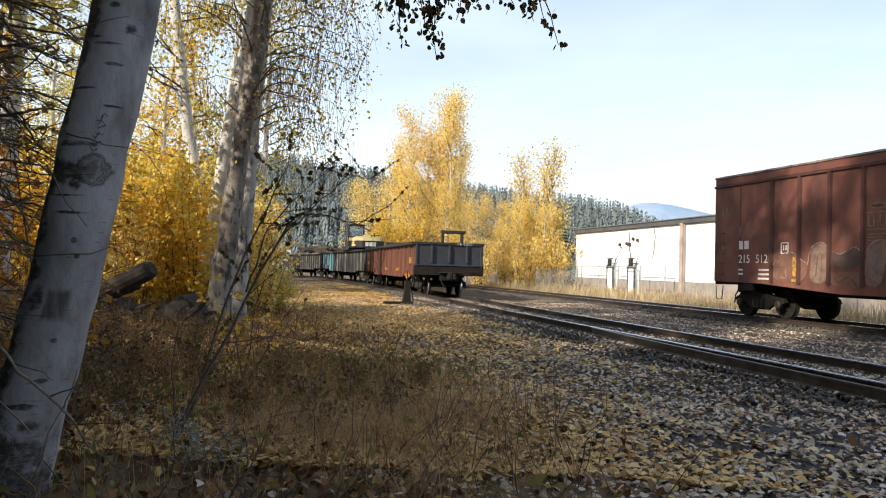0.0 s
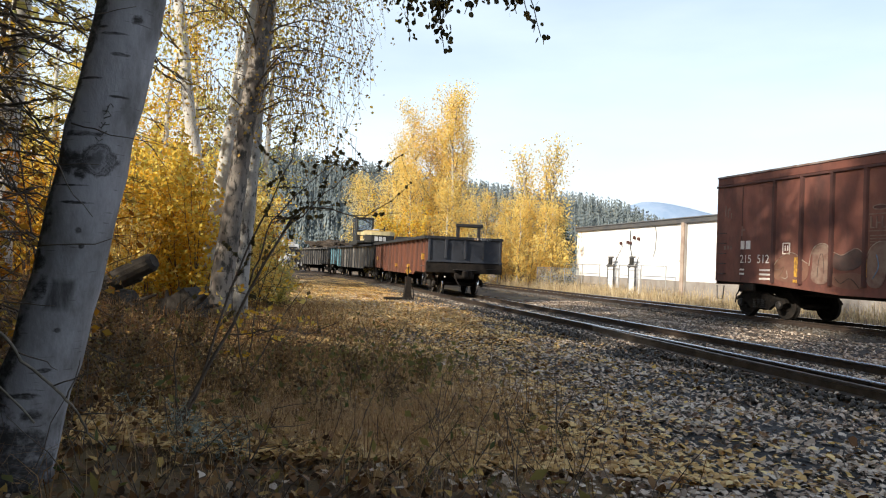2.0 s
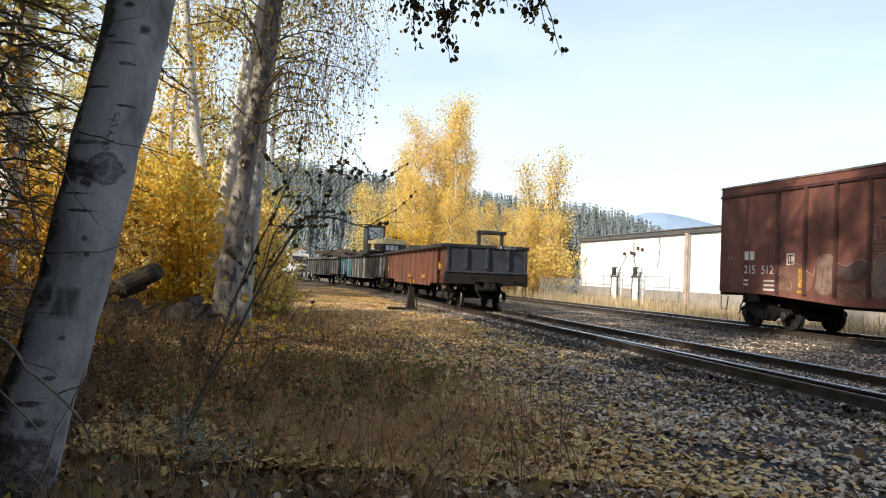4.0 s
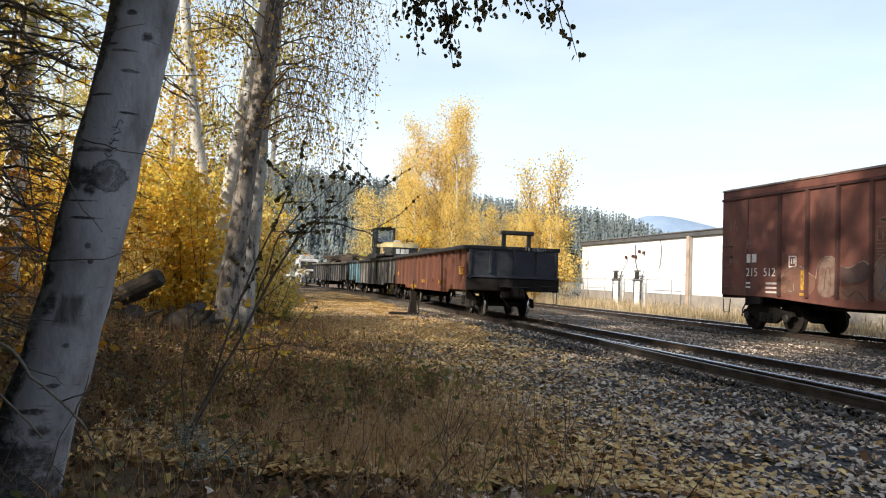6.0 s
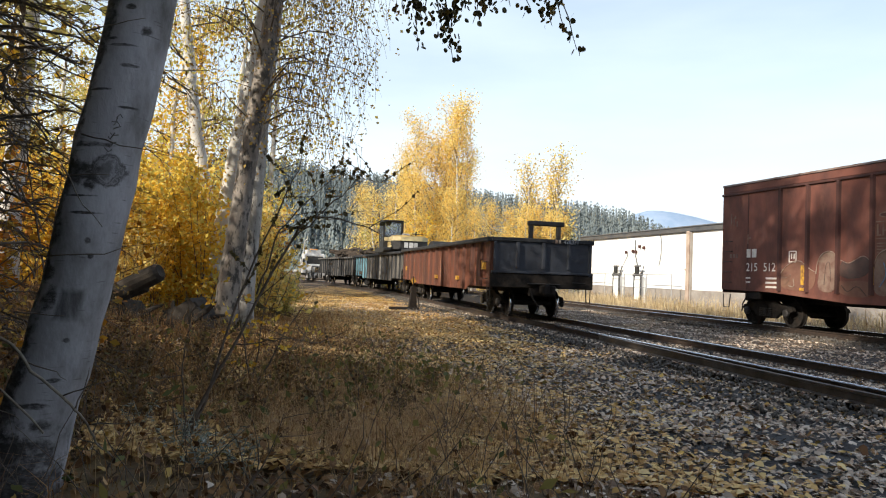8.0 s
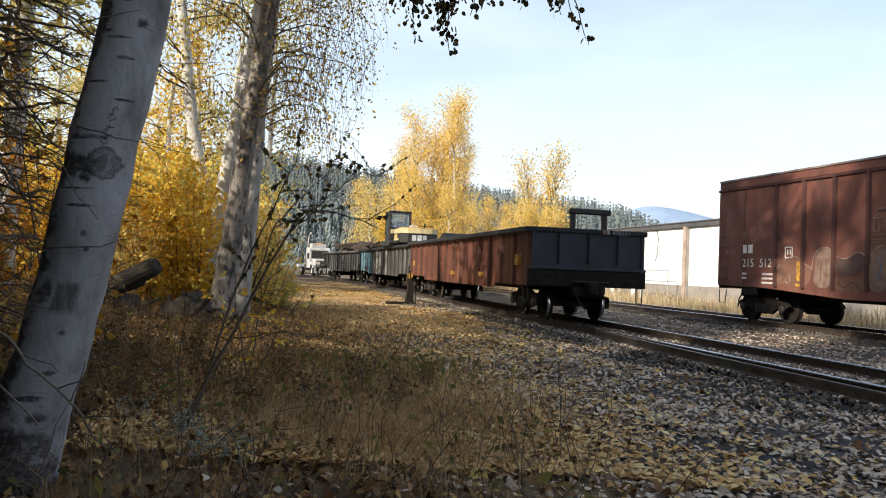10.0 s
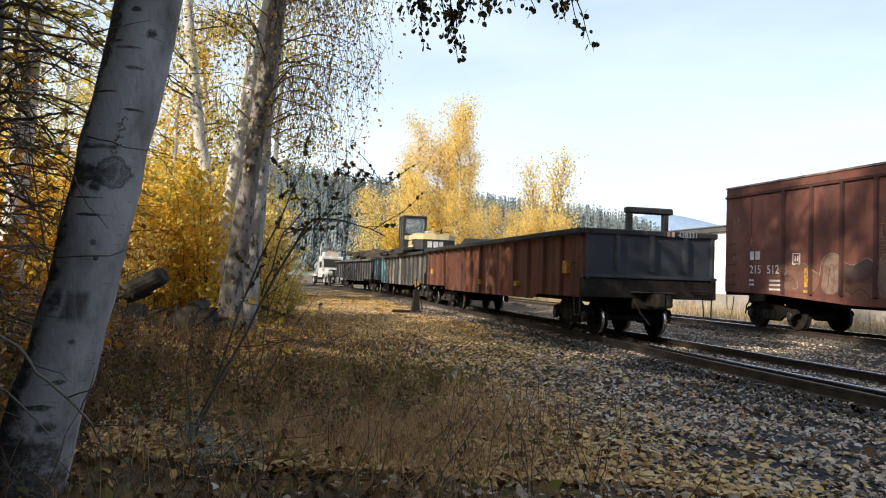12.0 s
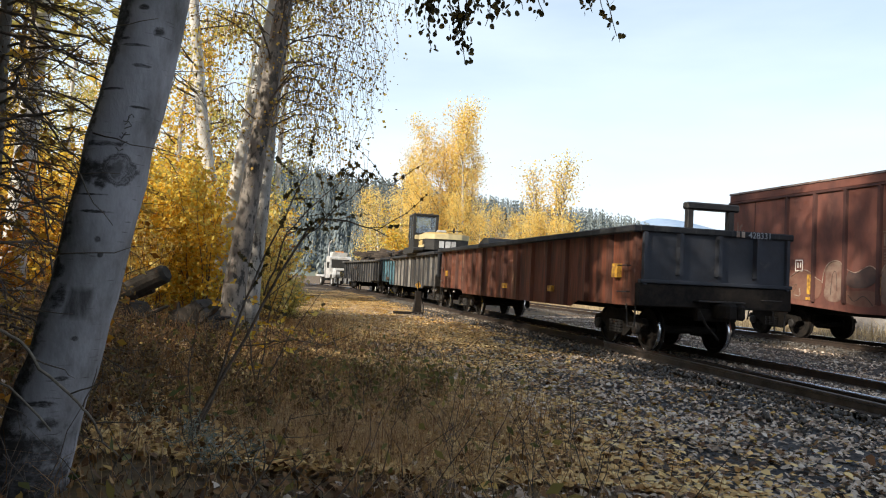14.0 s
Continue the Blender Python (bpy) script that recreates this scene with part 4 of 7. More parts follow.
def build_tree(name, label, seed, pts, radii, bark, leaf, sides=12, flare=0.35, at=None, group="", category="tree", **crown):
    rng, nrng = random.Random(seed), np.random.default_rng(seed)
    fine, fr = [], []
    for i in range((len(pts) - 1) * 4 + 1):
        t = i / ((len(pts) - 1) * 4)
        fine.append(along([Vector(p) for p in pts], t) + Vector((rng.uniform(-1, 1), rng.uniform(-1, 1), 0)) * radii[0] * 0.06)
        x = t * (len(radii) - 1)
        k = min(int(x), len(radii) - 2)
        fr.append(radii[k] + (radii[k + 1] - radii[k]) * (x - k))
    tree = thing(name, label, category, group, at)
    part("trunk", trunk_geo(fine, fr, sides, flare), M[bark], tree, smooth=True)
    wood, v, q = grow_crown(rng, nrng, fine, **crown)
    part("branchwork", wood, M["twig"], tree, "thin dark limbs and twigs", True)
    if len(v):
        part("crown", mesh_quads("crown", v, q, M[leaf]), None, tree)
    return tree


def gz(x, y):
    return float(ground_z(x, y))


def build_foreground_birch():
    base = Vector((-2.56, 4.4, gz(-2.56, 4.4) - 0.05))
    pts = [base, (-2.415, 4.4, 0.45), (-2.28, 4.41, 1.05), (-2.115, 4.42, 1.95), (-1.97, 4.45, 2.85), (-1.68, 4.5, 4.6), (-1.45, 4.6, 6.6), (-1.3, 4.7, 9.0)]
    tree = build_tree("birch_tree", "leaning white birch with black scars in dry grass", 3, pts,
                      [0.225, 0.203, 0.195, 0.193, 0.19, 0.17, 0.13, 0.05], "bark_scarred_shaded", "leaf_pale", 22, 0.25,
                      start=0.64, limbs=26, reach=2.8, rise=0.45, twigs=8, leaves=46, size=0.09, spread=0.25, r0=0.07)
    rng = random.Random(8)
    # carved letters gone black: short strokes
    g = Geo()
    for k in range(9):
        z = 1.90 + 0.022 * k
        y = 4.4 - 0.185
        x0 = -2.14 + 0.10 + 0.006 * k
        x0 += rng.uniform(-0.02, 0.02)
        g.tube([(x0, y, z), (x0 + rng.uniform(0.008, 0.02), y + 0.008, z + rng.uniform(-0.03, 0.03)), (x0 + rng.uniform(0.02, 0.04), y + 0.02, z + rng.uniform(-0.01, 0.03))], 0.0035, 4)
    part("carving", g, M["scar"], tree, "weathered carving marks")
    # thin bare twigs that cross the trunk
    g = Geo()
    for k in range(26):
        z = rng.uniform(0.1, 2.9)
        x = -2.56 + 0.23 * (z + 0.2) + rng.uniform(-0.45, 0.0)
        a = Vector((x, 4.05 + rng.uniform(-0.15, 0.1), z))
        b = a + Vector((rng.uniform(-0.5, 0.5), rng.uniform(-0.3, 0.1), rng.uniform(-0.45, 0.3)))
        g.tube(bend(rng, a, b, 6, 0.03), [0.005, 0.0045, 0.004, 0.003, 0.0025, 0.002], 5)
    part("twigwork", g, M["twig"], tree, "thin bare twigs across the trunk", True)


build_foreground_birch()

HANG = dict(hang=0.6, droop=0.6)
# a clump of old birches beside the track
build_tree("birch_tree", "old grey birch with peeling bark and drooping twigs", 12,
           [(-4.58, 15, gz(-4.58, 15) - 0.1), (-4.38, 15, 2.0), (-4.16, 15, 3.9), (-3.86, 15, 6.4), (-3.6, 15.1, 9.0), (-3.4, 15.2, 12.5)],
           [0.26, 0.205, 0.185, 0.17, 0.12, 0.04], "bark_grey", "leaf_brown", 18, 0.4,
           start=0.40, limbs=30, reach=2.6, rise=0.5, twigs=17, leaves=10, size=0.058, spread=0.14, r0=0.030, towards=(0.9, 0.05, 0), **HANG)
build_tree("birch_tree", "pale grey birch leaning beside the old birch", 13,
           [(-4.40, 15.7, gz(-4.40, 15.7) - 0.1), (-4.25, 15.7, 2.2), (-4.15, 15.7, 4.2), (-3.95, 15.8, 7.0), (-3.6, 16, 11.0)],
           [0.21, 0.17, 0.15, 0.11, 0.03], "bark_pale", "leaf_brown", 14, 0.3,
           start=0.42, limbs=22, reach=2.4, rise=0.45, twigs=16, leaves=8, size=0.062, spread=0.14, r0=0.020, towards=(0.9, 0.1, 0), **HANG)
build_tree("birch_tree", "sunlit white birch behind the old birch", 14,
           [(-6.10, 18.5, gz(-6.10, 18.5) - 0.1), (-5.70, 18.5, 3.0), (-5.32, 18.5, 5.6), (-4.95, 18.5, 8.0), (-4.5, 18.5, 12.0)],
           [0.22, 0.19, 0.17, 0.14, 0.04], "bark", "leaf_gold", 14, 0.3,
           start=0.45, limbs=14, reach=2.6, rise=0.35, twigs=8, leaves=9, size=0.09, spread=0.2, r0=0.05, towards=(0.9, 0.2, 0), **HANG)
build_tree("birch_tree", "slender white birch among golden leaves", 15,
           [(-7.1, 22, gz(-7.1, 22) - 0.1), (-7.35, 22, 3.2), (-7.85, 22, 5.6), (-8.3, 22, 9.0), (-8.6, 22, 14.0)],
           [0.23, 0.20, 0.18, 0.15, 0.04], "bark", "leaf_pale", 14, 0.3,
           start=0.45, limbs=16, reach=2.4, rise=0.5, twigs=7, leaves=13, size=0.10, spread=0.3, r0=0.05)

# forest birches: two kinds, set out again and again behind
FOREST_LABEL = "white-stemmed birch with thinning yellow leaves"
forest_a = build_tree("birch_tree", FOREST_LABEL, 31, [(0, 0, -0.2), (0.1, 0, 4), (0.0, 0.1, 9), (0.2, 0, 15)], [0.17, 0.14, 0.10, 0.03], "bark", "leaf_pale", 10, 0.3,
                      at=pose(-8.0, 1.5, 0.0), group="forest birches", start=0.25, limbs=26, reach=2.3, rise=0.6, twigs=7, leaves=18, size=0.14, spread=0.4, r0=0.05, shape=0.5)
forest_b = build_tree("birch_tree", FOREST_LABEL, 32, [(0, 0, -0.2), (-0.2, 0.1, 4), (-0.1, 0.1, 8), (-0.5, 0, 13)], [0.15, 0.13, 0.09, 0.03], "bark", "leaf_gold", 10, 0.3,
                      at=pose(-10.5, 4.5, 0.0), group="forest birches", start=0.25, limbs=24, reach=2.2, rise=0.5, twigs=7, leaves=20, size=0.14, spread=0.4, r0=0.05, shape=0.4)
forest_c = build_tree("birch_tree", "white-stemmed birch with sparse yellow leaves", 33, [(0, 0, -0.2), (0.15, 0, 4), (-0.05, 0.1, 9), (0.3, 0, 14)], [0.17, 0.14, 0.10, 0.03], "bark", "leaf_pale", 10, 0.3,
                      at=pose(-20, 37, 0.3), group="forest birches", start=0.22, limbs=24, reach=2.3, rise=0.6, twigs=8, leaves=13, size=0.13, spread=0.35, r0=0.05, shape=0.5)
forest_d = build_tree("birch_tree", "white-stemmed birch with sparse golden leaves", 34, [(0, 0, -0.2), (-0.2, 0.1, 4), (0.1, 0.1, 8), (-0.4, 0, 12.5)], [0.15, 0.13, 0.09, 0.03], "bark", "leaf_gold", 10, 0.3,
                      at=pose(-23.5, 38, 0.3), group="forest birches", start=0.22, limbs=22, reach=2.1, rise=0.5, twigs=8, leaves=14, size=0.13, spread=0.35, r0=0.05, shape=0.4)
frng = random.Random(77)
for k, (x, y) in enumerate([(-21.5, 29.0), (-21.6, 43.5), (-24.5, 46), (-25.5, 52), (-22, 33), (-18.4, 52), (-24, 42), (-19, 48),
                            (-22, 56), (-30, 48), (-27, 36)]):
    copy_thing((forest_c, forest_d)[k % 2], pose(x, y, gz(x, y), 0, frng.uniform(-4, 4), frng.uniform(0, 360)) @ Matrix.Scale(frng.uniform(0.85, 1.2), 4))
# unseen birches added beside and behind the camera, to shade the verge
for k, (x, y) in enumerate([(-9.0, -2.5), (-12.5, 0.5), (-7.0, -6.5), (-11.5, -7), (-15.5, -3), (-9.5, 8.2), (-18, 2),
                            (-10, -11), (-15, -12), (-5.5, -4.0), (-20, -8), (-5.6, 1.0), (-3.4, -2.4), (-1.2, -5.6), (-7.4, 3.2), (-8.9, 5.6), (-6.4, 1.8), (-7.2, -1.5), (-4.6, -6.0), (-2.6, -9.0)]):
    copy_thing((forest_a, forest_b)[k % 2], pose(x, y, gz(x, y), 0, frng.uniform(-4, 4), frng.uniform(0, 360)) @ Matrix.Scale(frng.uniform(0.95, 1.25), 4))

for k, (x, y, size) in enumerate([(-11.3, 37.0, 1.15), (-13.4, 40.0, 1.2), (-10.6, 42.5, 1.2), (-15.2, 38.0, 1.15)]):
    copy_thing((forest_c, forest_d)[k % 2], pose(x, y, gz(x, y), 0, frng.uniform(-4, 4), 70 * k) @ Matrix.Scale(size, 4))

# tall birches added beside the view, to dapple the boxcar and shade the train
tufted = build_tree("birch_tree", "tall birch with dense leaf tufts, added for its shade", 35, [(0, 0, -0.2), (0.1, 0.1, 6), (0.3, 0.0, 12), (0.1, 0, 20)], [0.24, 0.20, 0.14, 0.04], "bark", "leaf_gold", 12, 0.3,
                    at=pose(-7.5, 9.3, 0.0), group="forest birches", start=0.35, limbs=17, reach=3.1, rise=0.35, twigs=4, leaves=210, size=0.16, spread=0.42, r0=0.07, shape=0.35)
for x, y, turn in ((-9.6, 8.2, 140), (-7.0, 1.4, 60), (-8.0, 2.1, 290)):
    copy_thing(tufted, pose(x, y, gz(x, y), 0, 0, turn))
for k, (x, y) in enumerate([(-9.9, 12.6), (-8.9, 14.6)]):
    copy_thing((forest_b, forest_a)[k % 2], pose(x, y, gz(x, y), 0, 2, 80 * k) @ Matrix.Scale(1.4, 4))


def build_shrub(seed, leaf, label, height, count, at, leaves=26, size=0.11):
    rng, nrng = random.Random(seed), np.random.default_rng(seed)
    bush = thing("shrub", label, "shrub", "golden undergrowth", at)
    stems, spots = Geo(), []
    for i in range(count):
        a = rng.uniform(0, 2 * math.pi)
        r = rng.uniform(0.05, 0.5)
        p = Vector((math.cos(a) * r, math.sin(a) * r, -0.15))
        h = height * rng.uniform(0.55, 1.05)
        e = p + Vector((math.cos(a) * rng.uniform(0.3, 1.3), math.sin(a) * rng.uniform(0.3, 1.3), h))
        pts = bend(rng, p, e, 6, 0.12)
        stems.tube(pts, [0.022, 0.018, 0.014, 0.011, 0.007, 0.003], 5)
        for j in range(11):
            q = along(pts, 0.12 + 0.87 * (j + rng.random()) / 11)
            w = Vector((rng.uniform(-1, 1), rng.uniform(-1, 1), rng.uniform(-0.2, 0.8))).normalized()
            tw = bend(rng, q, q + w * rng.uniform(0.3, 0.8), 3, 0.04)
            stems.tube(tw, [0.007, 0.005, 0.002], 4, False)
            spots += [along(tw, rng.uniform(0.1, 1.0)) for _ in range(leaves)]
    part("stemwork", stems, M["twig"], bush, "thin brown stems", True)
    c = np.array([tuple(s) for s in spots]) + nrng.normal(size=(len(spots), 3)) * 0.13
    v, q = leaf_cards(nrng, c, size, 0.45, 0.15)
    part("foliage", mesh_quads("foliage", v, q, M[leaf]), None, bush)
    return bush


shrubs = [build_shrub(41, "leaf_gold", "dense golden-leaved shrub at the wood's edge", 4.6, 15, pose(-9.0, 20, 0.3)),
          build_shrub(42, "leaf_orange", "orange-brown shrub under the birches", 3.6, 13, pose(-8.6, 13.0, 0.2), 22),
          build_shrub(43, "leaf_pale", "yellow-green shrub under the birches", 3.4, 12, pose(-12.6, 34.5, 0.3), 20),
          build_shrub(44, "leaf_poplar", "twiggy shrub with few pale yellow leaves", 4.4, 16, pose(6.6, 58.0, -0.25), 12, 0.12)]
for k, (kind, x, y, s) in enumerate([(0, -7.6, 18.4, 0.9), (0, -10.6, 23.5, 1.1), (0, -9.6, 25.0, 0.9), (0, -13.6, 28.5, 1.15), (1, -13.2, 14.6, 1.1), (0, -12.6, 19.4, 1.15), (1, -12.2, 12.2, 1.0),
                                     (2, -8.4, 27.4, 0.5), (2, -10.4, 31, 0.6), (0, -11.8, 29.5, 1.2), (1, -9.9, 10.4, 0.8), (2, -6.0, 20.6, 0.55), (0, -6.9, 16.6, 0.62), (1, -14.8, 17.5, 1.2), (0, -14.5, 24, 1.3),
                                     (2, -13.6, 38.5, 1.1), (2, -15.4, 43, 1.2), (2, -15.8, 62, 1.5), (2, -18.8, 64, 1.7), (2, -13.6, 52, 1.2), (0, -19.5, 73, 1.5), (2, -7.9, 34, 0.45), (0, -13.5, 33, 1.3), (2, -5.3, 18.2, 0.42), (2, -4.9, 21.5, 0.42), (0, -18, 22, 1.3), (2, -13, 47, 1.3), (2, -15, 55, 1.5), (2, -17, 63, 1.6),
                                     (0, -7.1, 19.6, 0.95), (0, -6.5, 21.0, 0.92), (0, -6.4, 22.4, 0.85), (3, -6.4, 21.4, 1.0), (2, -7.4, 23.0, 1.0), (2, -5.9, 19.6, 0.72), (2, -5.4, 21.5, 0.85), (3, -5.1, 20.0, 0.75), (1, -6.0, 23.0, 0.9), (0, -7.9, 17.2, 0.8), (0, -9.9, 18.0, 0.95), (0, -5.95, 17.4, 0.86), (3, -6.9, 15.6, 0.5)]):
    copy_thing(shrubs[kind], pose(x, y, gz(x, y), 0, 0, 47 * k) @ Matrix.Scale(s, 4))



# poplars beyond the tracks
def build_poplar(seed, height, label, at, leaf="leaf_poplar", bare=0.0, wide=0.16, rise=1.5):
    rng = random.Random(seed)
    pts = [(0, 0, -0.2), (0.15, 0.1, height * 0.35), (-0.1, 0, height * 0.7), (0.2, 0.1, height)]
    return build_tree("poplar_tree", label, seed, pts, [0.17, 0.13, 0.08, 0.02], "bark", leaf, 9, 0.2, at=at, group="poplars beyond the tracks",
                      start=0.10, limbs=44, reach=height * wide, rise=rise, twigs=7, leaves=int(23 * (1 - bare)), size=0.134, spread=0.45, r0=0.05, shape=0.55)


pop = [build_poplar(51, 15.4, "tall golden poplar beside the railway", pose(0.5, 62, -0.2), wide=0.15, rise=1.7),
       build_poplar(52, 12.5, "golden poplar with a ragged spreading crown", pose(-1.4, 63, -0.2), "leaf_poplar", 0.15, 0.22, 1.1),
       build_poplar(53, 9.5, "bare-topped poplar with few leaves", pose(7.0, 66, -0.2), "leaf_poplar", 0.70, 0.13, 2.0)]
for k, (kind, x, y, s) in enumerate([(0, -0.7, 63.4, 0.97), (0, 1.5, 63.0, 0.78), (0, -2.9, 62.5, 0.90), (0, -3.9, 64.0, 0.74), (1, -2.8, 60.5, 0.70), (1, 3.4, 62, 0.58), (2, -4.9, 66, 1.15), (1, 0.2, 58.5, 0.62), (1, 1.9, 59, 0.52),
                                     (1, 5.2, 63, 0.55), (1, 7.0, 62, 0.56), (2, 9.1, 63, 1.22), (2, 8.9, 64, 1.1), (2, 8.3, 60, 0.66), (2, 6.7, 63.5, 1.15), (2, 6.0, 59.5, 0.62), (1, -5.6, 70, 0.7), (2, -6.6, 64, 0.85), (1, -8.0, 72, 0.75),
                                     (1, 8.6, 61, 0.52), (1, 4.4, 59.0, 0.42), (1, 9.6, 62, 0.50), (1, 6.2, 61, 0.55)]):
    copy_thing(pop[kind], pose(x, y, -0.22, 0, frng.uniform(-3, 3), 61 * k) @ Matrix.Scale(s, 4))


for k, (kind, x, y, s) in enumerate([(0, -3.6, 58.5, 1.5), (3, 3.0, 57.6, 1.0), (3, 8.6, 58.6, 1.15), (3, 7.6, 61.0, 1.45), (3, 5.2, 60.0, 1.1), (3, 9.6, 60.2, 1.0), (2, -5.4, 61, 1.5)]):
    copy_thing(shrubs[kind], pose(x, y, -0.25, 0, 0, 53 * k) @ Matrix.Scale(s, 4))


def conifer_mesh(seed, height, levels, boughs, droop=0.35):
    """Tiers of drooping boughs, each a pair of bent blades."""
    rng = np.random.default_rng(seed)
    v, q = [], []
    for i in range(levels):
        t = i / levels
        z, r = height * (0.08 + 0.92 * t), height * 0.19 * (1 - t) ** 0.85 + 0.05
        for j in range(boughs):
            a = 2 * math.pi * (j + rng.random()) / boughs
            rr = r * (0.7 + 0.5 * rng.random())
            d, w = np.array([math.cos(a), math.sin(a), 0]), np.array([-math.sin(a), math.cos(a), 0]) * rr * 0.30
            p = np.array([0, 0, z])
            m, e = p + d * rr * 0.55 - np.array([0, 0, rr * droop * 0.5]), p + d * rr - np.array([0, 0, rr * droop])
            k = len(v)
            v += [p - w * 0.2, p + w * 0.2, m + w, m - w, e + w * 0.15, e - w * 0.15]
            q += [(k, k + 1, k + 2, k + 3), (k + 3, k + 2, k + 4, k + 5)]
    return np.array(v), np.array(q)


def build_conifer(label, at, height, seed):
    tree = thing("conifer_tree", label, "tree", "", at)
    part("trunk", Geo().tube([(0, 0, -0.2), (0, 0, height * 0.95)], [height * 0.018, 0.02], 8), M["bark_dark"], tree, smooth=True)
    v, q = conifer_mesh(seed, height, 26, 11)
    part("crown", mesh_quads("crown", v, q, M["needle"]), None, tree)
    return tree


build_conifer("dark green spruce beside the warehouse", pose(10.2, 63, -0.2), 7.2, 61)
build_conifer("dark spruce out of view", pose(-14.0, 16.5, 0.3), 6.5, 62)
build_conifer("dark spruce out of view", pose(-7.6, 9.6, 0.0), 3.6, 63)
# unseen young spruces, added close round the camera to block skylight from birch and verge
for k, (x, y, tall) in enumerate([(-3.75, 3.5, 4.6), (-4.3, 1.6, 6.0), (-3.2, 0.7, 8.0), (-3.5, -1.4, 9.0), (-1.9, -3.2, 8.5), (-3.05, 2.7, 4.4), (-2.5, 1.5, 5.0), (-2.1, 0.2, 6.5), (-2.0, -1.4, 7.0),
                                  (-4.9, 3.3, 6.5), (-5.6, 5.0, 6.5), (-6.4, 6.8, 6.0), (-5.4, 2.4, 8.0), (-6.2, 0.6, 9.0), (-5.0, -0.6, 8.0), (-0.6, -2.6, 8.0), (0.5, -4.2, 9.0), (-0.9, -5.0, 10.0), (1.9, -6.4, 10.0), (2.5, -3.3, 7.0), (4.2, -5.0, 9.0), (-4.6, -3.0, 9.0), (-3.2, -4.6, 8.0), (-6.8, 4.2, 8.0)]):
    build_conifer("dark spruce out of view", pose(x, y, 0.0, 0, 0, 37 * k), tall, 62 + k)


# ---------------------------------------------------------------- hills with their woods
def build_hill(name, label, ridge, y0, depth, mat, trees, seed, tall):
    """A ridge: heights over x, rising from its foot at y0 over depth."""
    rng = np.random.default_rng(seed)
    xs = np.linspace(ridge[0][0], ridge[-1][0], 90)
    top = np.interp(xs, [p[0] for p in ridge], [p[1] for p in ridge]) * (1 + (0.03 if trees else 0.0) * np.sin(xs * 0.05 + seed))
    ts = np.linspace(0, 1, 24)
    gx, gt = np.meshgrid(xs, ts)
    prof = np.sin(gt * math.pi * 0.5) ** 1.2
    z = -1 + top[None] * prof * (1 + (0.06 if trees else 0.0) * np.sin(gx * 0.06 + gt * 9))
    v = np.stack([gx, y0 + depth * gt, z], -1).reshape(-1, 3)
    n = len(xs)
    i = (np.arange(23)[:, None] * n + np.arange(n - 1)[None]).ravel()
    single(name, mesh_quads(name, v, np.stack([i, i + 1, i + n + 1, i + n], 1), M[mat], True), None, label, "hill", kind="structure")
    if not trees:
        return
    cv, cq = conifer_mesh(seed, 1.0, 8, 6, 1.1)
    t = rng.random(trees) ** 0.7
    x = rng.uniform(xs[0], xs[-1], trees)
    h = tall * (0.6 + 0.7 * rng.random(trees))
    zz = -1 + np.interp(x, xs, top) * np.sin(t * math.pi * 0.5) ** 1.2
    fat = (0.44 + 0.30 * rng.random(trees))[:, None, None]
    spin = rng.random(trees) * 6.28
    c, s = np.cos(spin)[:, None], np.sin(spin)[:, None]
    lv = np.stack([cv[None, :, 0] * c - cv[None, :, 1] * s, cv[None, :, 0] * s + cv[None, :, 1] * c, np.repeat(cv[None, :, 2], trees, 0)], -1)
    lv = lv * h[:, None, None] * np.concatenate([fat, fat, np.ones_like(fat)], 2) + np.stack([x, y0 + depth * t, zz - 0.5], 1)[:, None]
    q = cq[None] + len(cv) * np.arange(trees)[:, None, None]
    single("conifer_wood", mesh_quads("conifer_wood", lv.reshape(-1, 3), q.reshape(-1, 4), M["wood_far_hazy"]), None,
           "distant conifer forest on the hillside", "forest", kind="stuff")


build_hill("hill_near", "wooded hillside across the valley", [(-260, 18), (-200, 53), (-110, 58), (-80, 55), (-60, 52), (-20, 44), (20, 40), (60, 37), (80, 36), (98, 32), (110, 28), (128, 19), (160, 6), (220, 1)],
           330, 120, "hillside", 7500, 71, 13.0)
build_hill("mountain_far", "hazy blue mountain on the horizon", [(200, 60), (520, 150), (620, 205), (670, 243), (725, 260), (770, 261), (820, 256), (890, 243), (965, 226), (1100, 200), (1400, 120), (1800, 60)],
           2300, 400, "mountain", 0, 72, 0)


# ---------------------------------------------------------------- rolling stock
def wheelset_mesh():
    g = Geo()
    g.tube([(0, -0.98, 0), (0, 0.98, 0)], 0.075, 12)
    for s in (-1, 1):
        y = s * GAUGE / 2
        g.ring((0, y, 0), (0, s, 0), [(-0.08, 0.10), (-0.08, 0.16), (-0.035, 0.20), (-0.035, 0.36), (-0.075, 0.375), (-0.075, 0.455), (-0.045, 0.448), (-0.035, 0.424),
                                      (0.065, 0.418), (0.065, 0.36), (0.03, 0.35), (0.02, 0.20), (0.06, 0.15), (0.06, 0.075)], 28)
        for k in range(4):
            a = math.pi / 2 * k
            g.box(math.cos(a) * 0.27 - 0.02, y + s * 0.02, math.sin(a) * 0.27 - 0.02, math.cos(a) * 0.27 + 0.02, y + s * 0.034, math.sin(a) * 0.27 + 0.02, 0.004)
    return g.mesh("wheelset", M["steel_dark"], False)


WHEELSET = wheelset_mesh()
